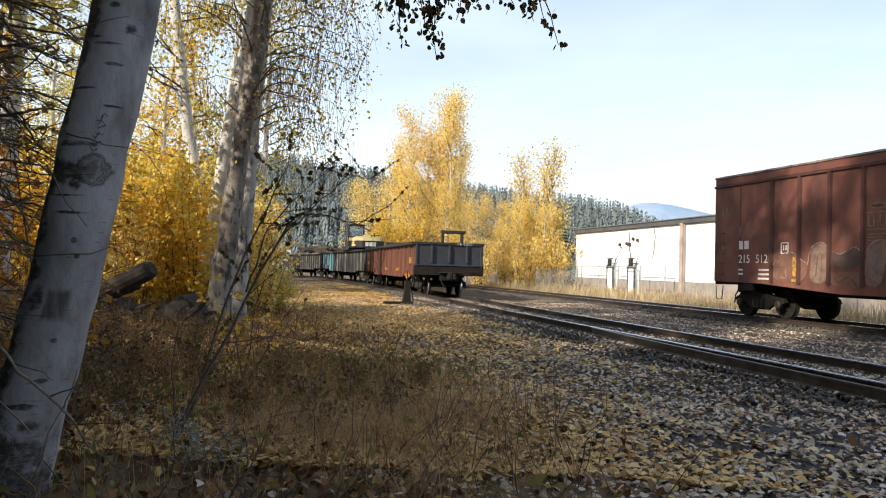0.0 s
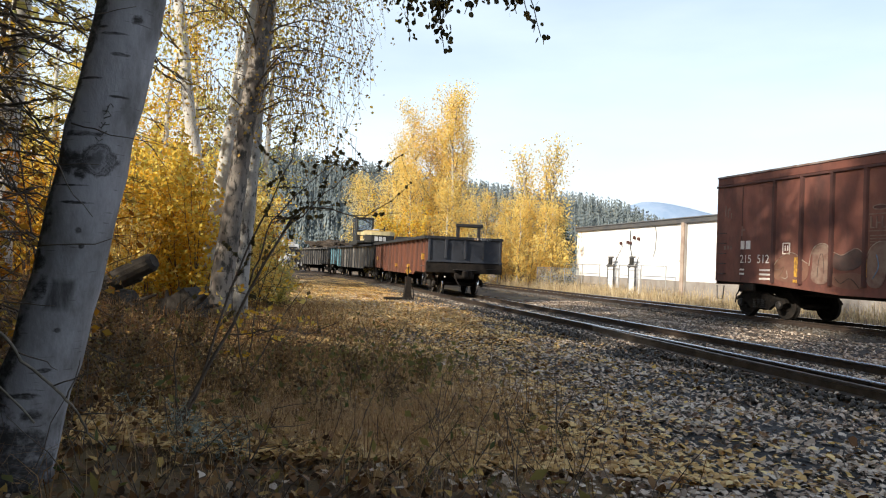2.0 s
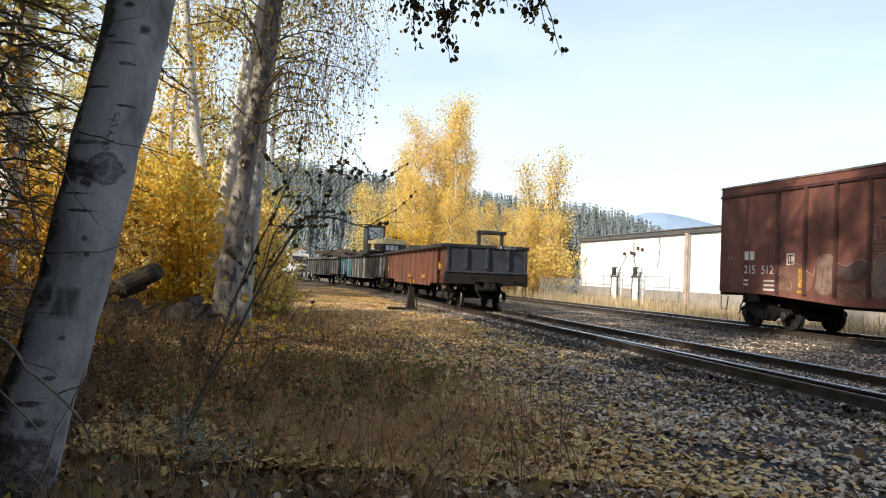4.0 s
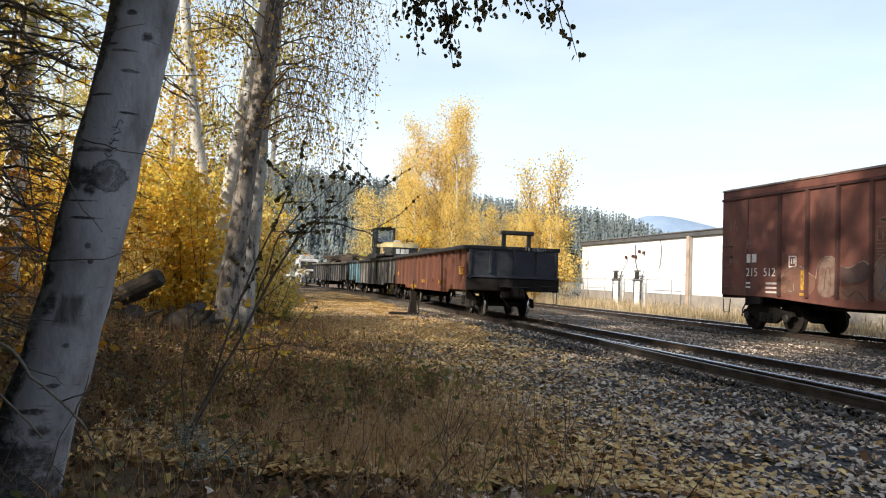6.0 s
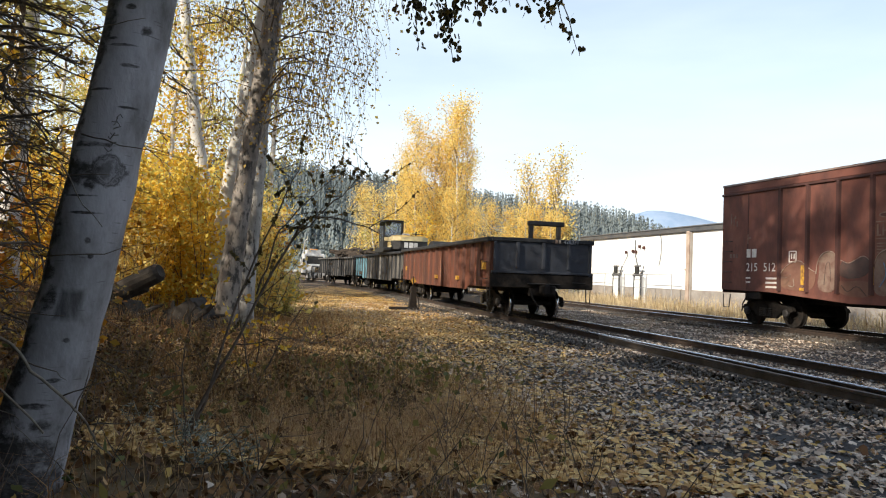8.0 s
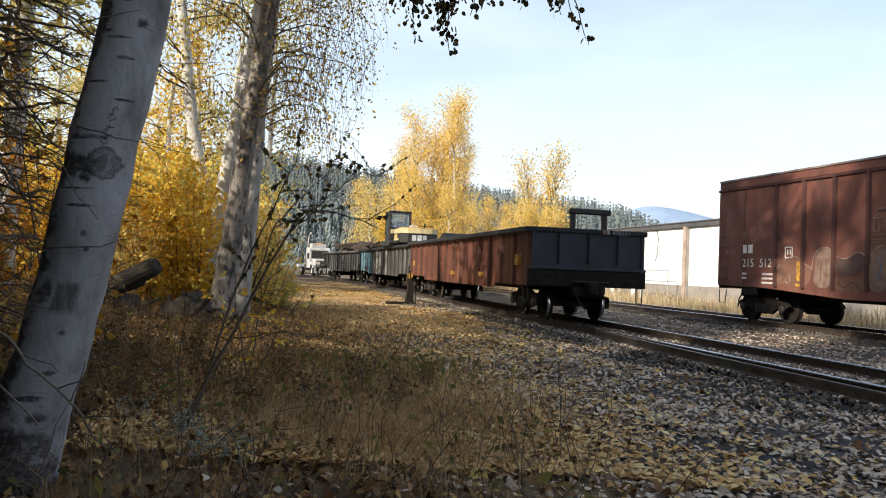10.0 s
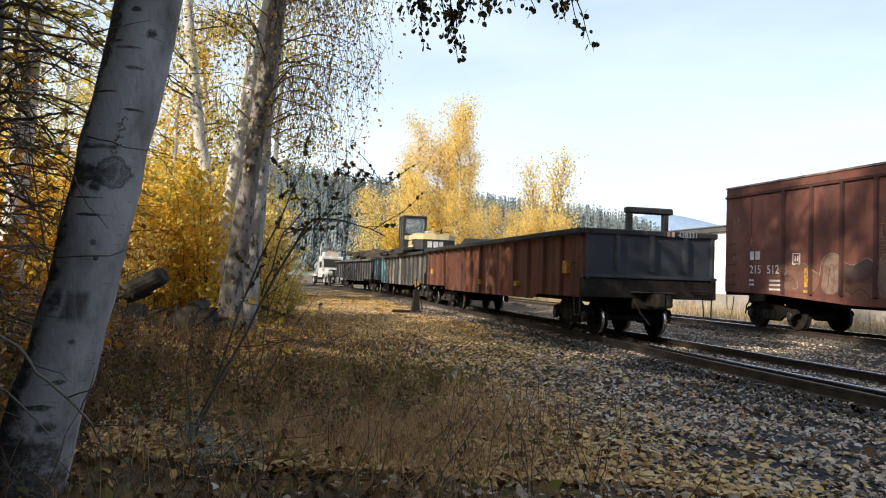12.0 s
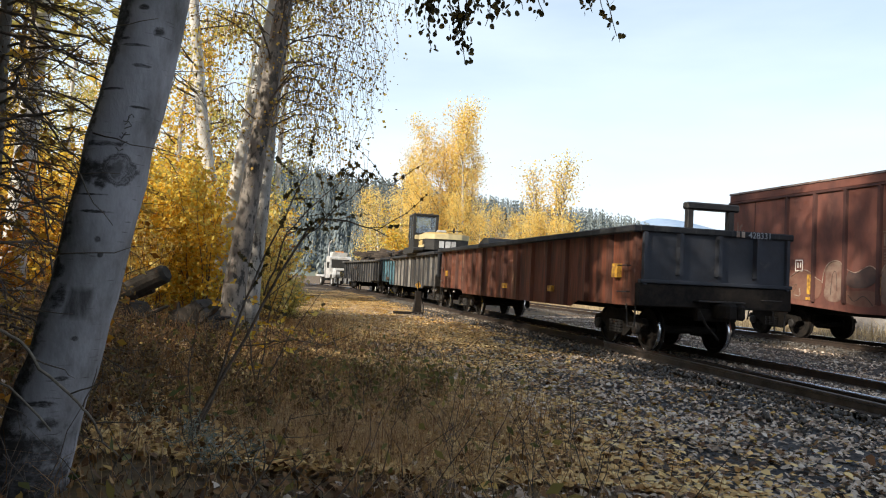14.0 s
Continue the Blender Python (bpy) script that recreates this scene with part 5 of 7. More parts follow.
TREAD = {s: Geo().ring((0, s * GAUGE / 2, 0), (0, s, 0), [(-0.034, 0.421), (-0.033, 0.4265), (0.062, 0.4205), (0.063, 0.415)], 28).mesh("tread", M["rail_head"], True) for s in (-1, 1)}
TRUCK_BASE = 1.73


def truck_parts(car, x, polished=True):
    """A freight truck: bolster, two side frames with their springs and bearing caps; its wheelsets are returned."""
    t = part("truck", Geo().box(-0.2, -1.05, 0.42, 0.2, 1.05, 0.66, 0.04).box(-0.25, -0.3, 0.6, 0.25, 0.3, 0.82, 0.03), M["steel_dark"], car, "cast steel truck", at=Matrix.Translation((x, 0, 0)))
    for s in (-1, 1):
        y = s * 0.98
        o = [(-1.12, 0.50), (-1.05, 0.62), (-0.62, 0.66), (-0.35, 0.78), (0.35, 0.78), (0.62, 0.66), (1.05, 0.62), (1.12, 0.50), (0.95, 0.42), (0.68, 0.46), (0.36, 0.24), (-0.36, 0.24), (-0.68, 0.46), (-0.95, 0.42)]
        part("side_frame", Geo().prism(o, y - 0.06, y + 0.06, "y"), M["steel_dark"], t)
        for k in (-0.18, 0.0, 0.18):
            g = Geo()
            for i in range(5):
                g.ring((k, y + s * 0.075, 0.31 + i * 0.055), (0, 0, 1), [(-0.018, 0.05), (-0.018, 0.075), (0.018, 0.075), (0.018, 0.05)], 10)
            part("coil_spring", g, M["steel_black"], t)
        for k in (-1, 1):
            part("bearing_cap", Geo().ring((k * TRUCK_BASE / 2, y + s * 0.05, 0.42), (0, s, 0), [(0, 0.0), (0, 0.12), (0.07, 0.12), (0.09, 0.08), (0.09, 0.0)], 14), M["steel_black"], t)
    sets = [part("wheelset", WHEELSET, None, car, at=pose(x + k * TRUCK_BASE / 2, 0, 0.42)) for k in (-1, 1)]
    for w in sets:
        for s in (-1, 1) if polished else ():
            part("tread", TREAD[s], None, w, "polished wheel tread")
    return sets


def coupler(car, x, s):
    g = Geo().box(x - s * 0.1, -0.12, 0.72, x + s * 0.35, 0.12, 1.0, 0.03)
    g.box(x + s * 0.3, -0.17, 0.70, x + s * 0.62, 0.06, 1.02, 0.05).box(x + s * 0.45, 0.05, 0.72, x + s * 0.66, 0.19, 1.0, 0.04)
    part("coupler", g, M["steel_dark"], car, "cast steel coupler")
    h = bend(random.Random(4), (x + s * 0.15, -0.45, 0.85), (x + s * 0.55, -0.3, 0.35), 5, 0.02)
    part("air_hose", Geo().tube(h, 0.022, 8), M["steel_dark"], car, "black air hose", True)


def ladder(car, x, y, z0, z1, w=0.4, along_x=True, n=5):
    """Grab irons: bent bars up a corner."""
    for i in range(n):
        z = z0 + (z1 - z0) * i / max(n - 1, 1)
        s = -1 if y < 0 else 1
        if along_x:
            p = [(x, y, z), (x, y + s * 0.07, z), (x + w, y + s * 0.07, z), (x + w, y, z)]
        else:
            o = -1 if x < 0 else 1
            p = [(x, y, z), (x + o * 0.07, y, z), (x + o * 0.07, y + w, z), (x, y + w, z)]
        part("grab_iron", Geo().tube(p, 0.012, 6), M["steel_black"], car)


def stirrup(car, x, y, s=1):
    p = [(x, y, 0.92), (x + 0.02 * s, y, 0.5), (x + 0.30 * s, y, 0.5), (x + 0.36 * s, y, 0.92)]
    part("sill_step", Geo().tube(p, 0.016, 6), M["steel_black"], car)


def build_gondola(length, top, side, label, posts, end="gon_end", hoop=False, teal=False, first=False):
    car = thing("gondola_car", label, "gondola car", "gondolas of the work train")
    half, w, sill = length / 2, 1.64, 0.89
    part("floor", Geo().box(-half, -w + 0.115, 1.02, half, w - 0.115, 1.12, 0.01).box(-half + 0.2, -0.32, 0.72, half - 0.2, 0.32, 1.02, 0.03), M["steel_dark"], car, "steel floor and centre sill")
    for s in (-1, 1):
        belly = [(-half, sill), (-half + 2.9, sill), (-half + 3.3, sill - 0.14), (half - 3.3, sill - 0.14), (half - 2.9, sill), (half, sill), (half, top), (-half, top)]
        y = s * (w - 0.10)
        wall = part("side_wall", Geo().prism(belly, y - 0.012, y + 0.012, "y"), M[side], car, "rusty ribbed steel side")
        for k in range(posts):
            x = -half + 0.18 + (length - 0.36) * k / (posts - 1)
            z0 = sill - (0.13 if abs(x) < half - 3.3 else -0.005)
            o = [(x - 0.10, y + s * 0.010), (x - 0.055, y + s * 0.095), (x + 0.055, y + s * 0.095), (x + 0.10, y + s * 0.010)]
            mat = M["gon_teal"] if teal and k in (0, 1, 2, 3, 4) else M["gon_chalky"] if teal and k in (5, 6, 7, 9) else M["gon_rib_shaded" if first else "gon_grey" if side == "gon_black" else "gon_black"]
            part("side_post", Geo().prism(o, z0, top - 0.10, "z"), mat, wall)
        part("top_chord", Geo().box(-half - 0.02, s * w - 0.13, top - 0.13, half + 0.02, s * w + 0.012, top, 0.02), M[side if not first else "gon_black"], wall, "dented top rail")
    for e in (-1, 1):
        x = e * half
        wall = part("end_wall", Geo().box(x - e * 0.05, -w + 0.09, 1.38, x - e * 0.012, w - 0.09, top - 0.02, 0.006), M[end], car, "dark blue-grey steel end")
        for k in (-0.82, 0.0, 0.82, -1.52, 1.52):
            d = 0.10 if abs(k) < 1 else 0.05
            o = [(k - 0.05, x - e * 0.012), (k - 0.032, x + e * d), (k + 0.032, x + e * d), (k + 0.05, x - e * 0.012)]
            g = Geo()
            g.add([(b, a, z) for z in (1.50 if abs(k) < 1 else 1.3, top - 0.12) for a, b in o], [(0, 1, 2, 3), (7, 6, 5, 4), (0, 4, 5, 1), (1, 5, 6, 2), (2, 6, 7, 3), (3, 7, 4, 0)])
            part("end_post", g, M[end], wall)
        part("end_chord", Geo().box(x - e * 0.12, -w, top - 0.12, x + e * 0.05, w, top + 0.005, 0.02), M["gon_black"], wall)
        part("end_ledge", Geo().box(x - e * 0.06, -w + 0.02, 1.33, x + e * 0.06, w - 0.02, 1.40, 0.012), M[end], wall)
        part("end_sill", Geo().box(x - e * 0.18, -w + 0.01, 0.90, x + e * 0.025, w - 0.01, 1.33, 0.02).box(x - e * 0.1, -0.42, 0.66, x + e * 0.05, 0.42, 0.9, 0.02), M["steel_dark"], wall, "dirty end sill")
        coupler(car, x, e)
        for s in (-1, 1):
            ladder(car, x - e * 0.5 - 0.2, s * w, 1.15, 1.65, n=2)
            stirrup(car, x - e * 0.12, s * (w - 0.03), -e)
        ladder(car, x + e * 0.03, 0.95, 1.1, 1.3, 0.4, False, 1)
        part("brake_step", Geo().box(x + e * 0.02, -0.5, 1.02, x + e * 0.2, 0.5, 1.05, 0.006), M["steel_black"], car)
    if hoop:
        x = half - 0.8
        for s in (-1, 1):
            part("hoop_post", Geo().box(x - 0.07, 0.32 + s * 0.46 - 0.065, 1.12, x + 0.07, 0.32 + s * 0.46 + 0.065, top + 0.50, 0.015), M["steel_black"], car)
        part("hoop_beam", Geo().box(x - 0.10, -0.24, top + 0.45, x + 0.10, 0.95, top + 0.60, 0.03), M["steel_black"], car)
        for x0, y0, ww, h, z in ((half - 0.95, -w + 0.0, 0.25, 0.27, 1.42), (half - 4.4, -w + 0.1, 0.22, 0.14, 1.05), (half - 8.0, -w + 0.1, 0.22, 0.14, 1.05), (-half + 1.0, -w + 0.0, 0.25, 0.20, 1.35)):
            part("reflector", Geo().box(x0 - ww / 2, -w - 0.006, z, x0 + ww / 2, -w + 0.095, z + h, 0.0), M["yellow_mark"], car, "yellow paint patch")
        number = bpy.data.curves.new("car_number", "FONT")
        number.body, number.size, number.extrude = "428331", 0.17, 0.002
        number.materials.append(M["number_paint"])
        text = new("car_number", number)
        text.parent, text.matrix_local = car, pose(half + 0.054, 0.62, top - 0.118, 90, 0, 90)
        tagged(text, "white stencilled car number")
        for y in (0.36, 0.47):
            part("number_mark", Geo().box(half + 0.050, y, top - 0.115, half + 0.055, y + 0.07, top - 0.005), M["spray_line"], car)
        rng = random.Random(9)
        for k in range(16):
            x0 = -half + 0.5 + 0.38 * (k % 8) + rng.uniform(-0.05, 0.05)
            z = 1.95 if k < 8 else 1.35
            hgt = rng.uniform(0.10, 0.2)
            part("chalk_mark", Geo().box(x0, -w + 0.083, z - hgt, x0 + rng.uniform(0.03, 0.09), -w + 0.096, z), M["spray_grey"], car, "faded white lettering bars")
    wheels = []
    for e in (-1, 1):
        wheels += truck_parts(car, e * (half - 1.95))
    return car, wheels


LEAD_LEN, SECOND_LEN, THIRD_LEN = 16.1, 17.0, 14.4
lead, lead_wheels = build_gondola(LEAD_LEN, 2.40, "gon_red", "rusty red gondola car with a dark steel end", 15, "gon_end", True, False, True)
second, second_wheels = build_gondola(SECOND_LEN, 2.36, "gon_black", "black weathered gondola car with teal paint", 16, "gon_black", False, True)
third, third_wheels = build_gondola(THIRD_LEN, 2.30, "gon_grey", "grey weathered gondola car loaded with old ties", 17, "gon_black")


def build_scrap(label, lx, count, z, seed, layers=7):
    """Old ties thrown across one another."""
    pile = thing("tie_pile", label, "scrap wood")
    rng = random.Random(seed)
    tie = Geo().box(-1.25, -0.11, -0.09, 1.25, 0.11, 0.09, 0.015).mesh("old_tie", M["scrap_wood"])
    for k in range(count):
        part("old_tie", tie, None, pile, at=pose(rng.uniform(-lx, lx), rng.uniform(-0.7, 0.7), z + 0.09 + 0.21 * (k % layers) + rng.uniform(0, 0.05), 0, rng.uniform(-9, 9), rng.choice((0, 0, 20, -25, 70)) + rng.uniform(-9, 9)))
    return pile


scrap = build_scrap("heap of old wooden ties in the gondola", 5.6, 117, 1.12, 3, 9)
scrap_small = build_scrap("old wooden ties lying in the gondola", 2.6, 40, 1.12, 6)


def build_hump():
    g = Geo().prism([(-1.0, 1.12), (1.0, 1.12), (0.95, 2.45), (0.55, 2.72), (0.1, 2.75), (-0.75, 2.46)], -0.75, 0.75, "y")
    return single("machine_bucket", g, M["machine_black"], "black steel excavator bucket lying in the gondola", "bucket")


hump = build_hump()


def build_excavator():
    """Faces away from the lead car, its counterweight forward; it stands on the gondola's rims."""
    ex = thing("excavator", "yellow and black excavator riding on the gondola rims", "excavator")
    for s in (-1, 1):
        tr = part("track", Geo().prism([(-1.3, 0.03), (1.3, 0.03), (1.5, 0.14), (1.5, 0.22), (1.3, 0.30), (-1.3, 0.30), (-1.5, 0.22), (-1.5, 0.14)], s * 1.35 - 0.22, s * 1.35 + 0.22, "y"), M["machine_black"], ex, "steel crawler track")
        for k in range(12):
            part("track_shoe", Geo().box(-1.3 + k * 0.22, s * 1.35 - 0.25, 0.0, -1.14 + k * 0.22, s * 1.35 + 0.25, 0.035, 0.01), M["machine_black"], tr)
    part("carbody", Geo().box(-0.9, -1.15, 0.08, 0.9, 1.15, 0.24, 0.03).ring((0, 0, 0.2), (0, 0, 1), [(0, 0.75), (0.1, 0.75), (0.1, 0.0)], 24), M["machine_black"], ex)
    part("upper_deck", Geo().box(-1.3, -1.08, 0.28, 1.5, 1.05, 0.42, 0.03), M["machine_black"], ex)
    cw = [(1.0, -1.08), (1.5, -1.02), (1.72, -0.65), (1.78, 0.0), (1.72, 0.65), (1.5, 1.02), (1.0, 1.08)]
    c = part("counterweight", Geo().prism(cw, 0.20, 0.70, "z"), M["machine_black"], ex, "black counterweight with a pale maker's mark")
    for k, wd in enumerate((0.22, 0.24, 0.2)):
        y = -0.42 + k * 0.29
        part("maker_mark", Geo().box(1.66, y, 0.30, 1.792, y + wd, 0.60), M["truck_white"], c)
    part("louvre", Geo().box(0.2, -1.12, 0.30, 1.45, -1.06, 0.42, 0.01), M["machine_cream"], c, "faded yellow stripe")
    hood = [(0.2, -1.10), (1.52, -1.04), (1.76, -0.65), (1.82, 0.0), (1.76, 0.65), (1.52, 1.04), (0.2, 1.10)]
    part("hood", Geo().prism(hood, 0.70, 0.94, "z"), M["machine_cream"], ex, "faded yellow engine hood")
    part("hood_top", Geo().prism([(0.3, -0.95), (1.4, -0.9), (1.6, 0.0), (1.4, 0.9), (0.3, 0.95)], 0.94, 1.02, "z"), M["machine_yellow"], ex)
    part("side_panel", Geo().box(-0.4, -1.07, 0.42, 1.0, -0.4, 0.66, 0.03).box(-0.4, 0.2, 0.42, 1.0, 1.07, 0.98, 0.03), M["machine_yellow"], ex)
    part("exhaust", Geo().tube([(0.6, 0.5, 1.0), (0.6, 0.5, 1.22), (0.72, 0.5, 1.28)], 0.05, 10), M["machine_black"], ex, smooth=True)
    part("beacon", Geo().box(1.0, -0.45, 1.02, 1.3, 0.0, 1.14, 0.04), M["truck_white"], ex)
    cab = part("cab", Geo().box(-1.3, -1.35, 0.3, 0.0, -0.15, 0.75, 0.03), M["machine_black"], ex, "black cab frame with glass")
    part("cab_roof", Geo().box(-1.34, -1.38, 1.86, 0.04, -0.12, 1.98, 0.04), M["machine_black"], cab)
    for x in (-1.26, -0.05):
        for y in (-1.31, -0.20):
            part("cab_post", Geo().box(x - 0.065, y - 0.065, 0.72, x + 0.065, y + 0.065, 1.9, 0.01), M["machine_black"], cab)
    part("cab_post", Geo().box(-0.72, -1.37, 0.72, -0.52, -1.25, 1.9, 0.01), M["machine_black"], cab)
    part("cab_sill", Geo().box(-0.6, -1.30, 0.72, 0.02, -0.2, 0.94, 0.02), M["machine_cream"], cab, "faded yellow sill under the window")
    part("cab_back", Geo().box(-1.24, -1.25, 0.75, -1.18, -0.26, 1.35, 0.01), M["machine_black"], cab)
    part("cab_rail", Geo().box(-0.08, -1.30, 0.95, -0.02, -0.2, 1.05, 0.01), M["machine_black"], cab)
    for g in (Geo().box(-0.045, -1.24, 1.06, -0.035, -0.27, 1.85), Geo().box(-1.2, -1.335, 0.76, -0.12, -1.325, 1.85), Geo().box(-1.2, -0.18, 0.76, -0.12, -0.17, 1.85), Geo().box(-1.29, -1.24, 0.76, -1.28, -0.27, 1.85)):
        p = part("cab_window", g, M["glass"], cab, "cab window glass")
        p.visible_shadow = False
    part("seat", Geo().box(-0.9, -0.95, 0.75, -0.45, -0.5, 0.95, 0.05).box(-0.55, -0.95, 0.9, -0.42, -0.5, 1.45, 0.05), M["machine_black"], cab)
    part("boom", Geo().prism([(-0.3, 0.5), (-1.0, 0.95), (-2.6, 1.25), (-4.2, 0.5), (-4.2, 0.25), (-2.6, 0.9), (-1.1, 0.5)], 0.02, 0.42, "y"), M["machine_yellow"], ex, "yellow boom")
    part("stick", Geo().prism([(-4.0, 0.55), (-4.4, 0.5), (-4.3, -0.5), (-4.05, -0.5)], 0.08, 0.36, "y"), M["machine_yellow"], ex)
    part("hood_rail", Geo().tube([(1.2, 0.1, 1.0), (1.2, 0.1, 1.13), (1.2, 0.8, 1.13), (1.2, 0.8, 1.0)], 0.02, 6), M["machine_black"], ex)
    return ex


excavator = build_excavator()


def build_road_truck():
    tr = thing("rail_truck", "white road truck on rail wheels pushing the gondolas", "truck")
    part("chassis", Geo().box(-4.2, -0.45, 0.55, 2.9, 0.45, 0.8, 0.03), M["machine_black"], tr)
    hood = part("hood", Geo().prism([(1.1, 0.95), (2.75, 0.95), (2.85, 1.2), (2.75, 1.62), (1.1, 1.78)], -0.78, 0.78, "y"), M["truck_white"], tr, "white hood")
    part("grille", Geo().box(2.78, -0.48, 0.98, 2.88, 0.48, 1.52, 0.02), M["chrome"], hood, "bright grille")
    for k in range(5):
        part("grille_bar", Geo().box(2.875, -0.45, 1.03 + k * 0.1, 2.90, 0.45, 1.07 + k * 0.1, 0.005), M["machine_black"], hood)
    cab = part("cab", Geo().prism([(-0.6, 0.8), (1.15, 0.8), (1.15, 1.72), (0.85, 2.75), (0.6, 2.9), (-0.6, 2.9)], -1.05, 1.05, "y"), M["truck_white"], tr, "white truck cab")
    part("windshield", Geo().add([(1.145, -0.92, 1.78), (1.145, 0.92, 1.78), (0.92, 0.88, 2.6), (0.92, -0.88, 2.6), (1.12, -0.92, 1.78), (1.12, 0.92, 1.78), (0.89, 0.88, 2.6), (0.89, -0.88, 2.6)],
                                 [(0, 1, 2, 3), (7, 6, 5, 4), (0, 4, 5, 1), (1, 5, 6, 2), (2, 6, 7, 3), (3, 7, 4, 0)]), M["machine_black"], cab, "dark windshield")
    for s in (-1, 1):
        part("side_window", Geo().box(-0.2, s * 1.045, 1.75, 0.75, s * 1.06, 2.35, 0.0), M["machine_black"], cab)
        part("mirror", Geo().box(1.0, s * 1.25 - 0.06, 1.75, 1.08, s * 1.25 + 0.06, 2.2, 0.02).tube([(0.95, s * 1.05, 2.2), (1.04, s * 1.25, 2.2)], 0.02, 6), M["machine_black"], cab)
        part("fender", Geo().prism([(1.1, 0.85), (1.15, 1.2), (1.5, 1.42), (2.4, 1.42), (2.75, 1.1), (2.75, 0.85), (2.45, 0.85), (2.3, 1.15), (1.6, 1.15), (1.4, 0.85)], s * 0.78, s * 1.12, "y"), M["truck_white"], hood)
        part("headlight", Geo().ring((2.76, s * 0.95, 1.15), (1, 0, 0), [(0, 0.0), (0.03, 0.11), (0.05, 0.11), (0.06, 0.0)], 16), M["lamp_glass"], hood, "round headlight")
    bumper = part("bumper", Geo().box(2.85, -1.12, 0.30, 3.05, 1.12, 0.88, 0.04), M["machine_black"], tr, "black bumper with white bars")
    for k in range(5):
        part("bumper_bar", Geo().box(3.045, -1.05 + k * 0.44, 0.33, 3.06, -0.78 + k * 0.44, 0.85, 0.005), M["truck_white"], bumper)
    part("light_bar", Geo().box(0.1, -0.4, 3.30, 0.35, 0.4, 3.38, 0.03), M["amber"], tr, "amber light bar")
    part("mast", Geo().tube([(-0.9, -0.8, 0.8), (-0.9, -0.8, 3.6), (-0.86, -0.78, 4.0), (-0.72, -0.7, 4.3), (-0.5, -0.6, 4.45)], 0.06, 8), M["truck_white"], tr, "white bent pipe mast", True)
    part("roof_box", Geo().box(-0.5, -0.75, 2.90, 0.5, 0.75, 3.30, 0.03), M["truck_white"], tr, "white roof box")
    part("bull_bar", Geo().tube([(3.1, -0.9, 0.5), (3.15, -0.9, 1.5), (3.15, 0.9, 1.5), (3.1, 0.9, 0.5)], 0.05, 8), M["machine_black"], tr)
    part("bed", Geo().box(-4.3, -1.15, 0.9, -1.0, 1.15, 1.1, 0.02).box(-1.15, -1.1, 1.1, -1.0, 1.1, 2.3, 0.02), M["truck_white"], tr, "flat bed with headboard")
    wheels = []
    for x in (2.0, -2.6):
        for s in (-1, 1):
            w = part("wheel", Geo().ring((0, 0, 0), (0, s, 0), [(-0.14, 0.28), (-0.14, 0.45), (-0.10, 0.50), (0.10, 0.50), (0.14, 0.45), (0.14, 0.28)], 22), M["rubber"], tr, at=pose(x, s * 0.93, 0.56))
            part("rim", Geo().ring((0, 0, 0), (0, s, 0), [(0.10, 0.0), (0.10, 0.10), (0.02, 0.14), (0.02, 0.22), (0.12, 0.285), (-0.12, 0.285)], 16), M["truck_white"], w)
    for x in (3.2, -3.9):
        wheels.append(part("rail_wheelset", Geo().tube([(0, -0.8, 0), (0, 0.8, 0)], 0.05, 8).ring((0, -0.755, 0), (0, 1, 0), [(-0.05, 0.04), (-0.05, 0.2), (0.04, 0.2), (0.05, 0.23), (0.07, 0.23), (0.07, 0.04)], 18)
                           .ring((0, 0.755, 0), (0, -1, 0), [(-0.05, 0.04), (-0.05, 0.2), (0.04, 0.2), (0.05, 0.23), (0.07, 0.23), (0.07, 0.04)], 18), M["steel_dark"], tr, at=pose(x, 0, 0.2)))
        for k in (-1, 1):
            part("rail_gear", Geo().box(x - 0.5, k * 0.42 - 0.075, 0.4, x + 0.06, k * 0.42 + 0.075, 0.6, 0.02).box(x - 0.06, k * 0.44 - 0.06, 0.16, x + 0.06, k * 0.44 + 0.06, 0.5, 0.01), M["steel_dark"], tr)
    return tr, wheels


road_truck, road_wheels = build_road_truck()


# ---------------------------------------------------------------- standing boxcar
def blob(cx, cz, w, h, seed, n=22, rough=0.12):
    rng = random.Random(seed)
    ph = [rng.uniform(0, 6.28) for _ in range(3)]
    out = []
    for i in range(n):
        a = 2 * math.pi * i / n
        r = 1 + rough * (math.sin(2 * a + ph[0]) + 0.7 * math.sin(3 * a + ph[1]) + 0.4 * math.sin(5 * a + ph[2]))
        out.append((cx + math.cos(a) * w * r, cz + math.sin(a) * h * r))
    return out


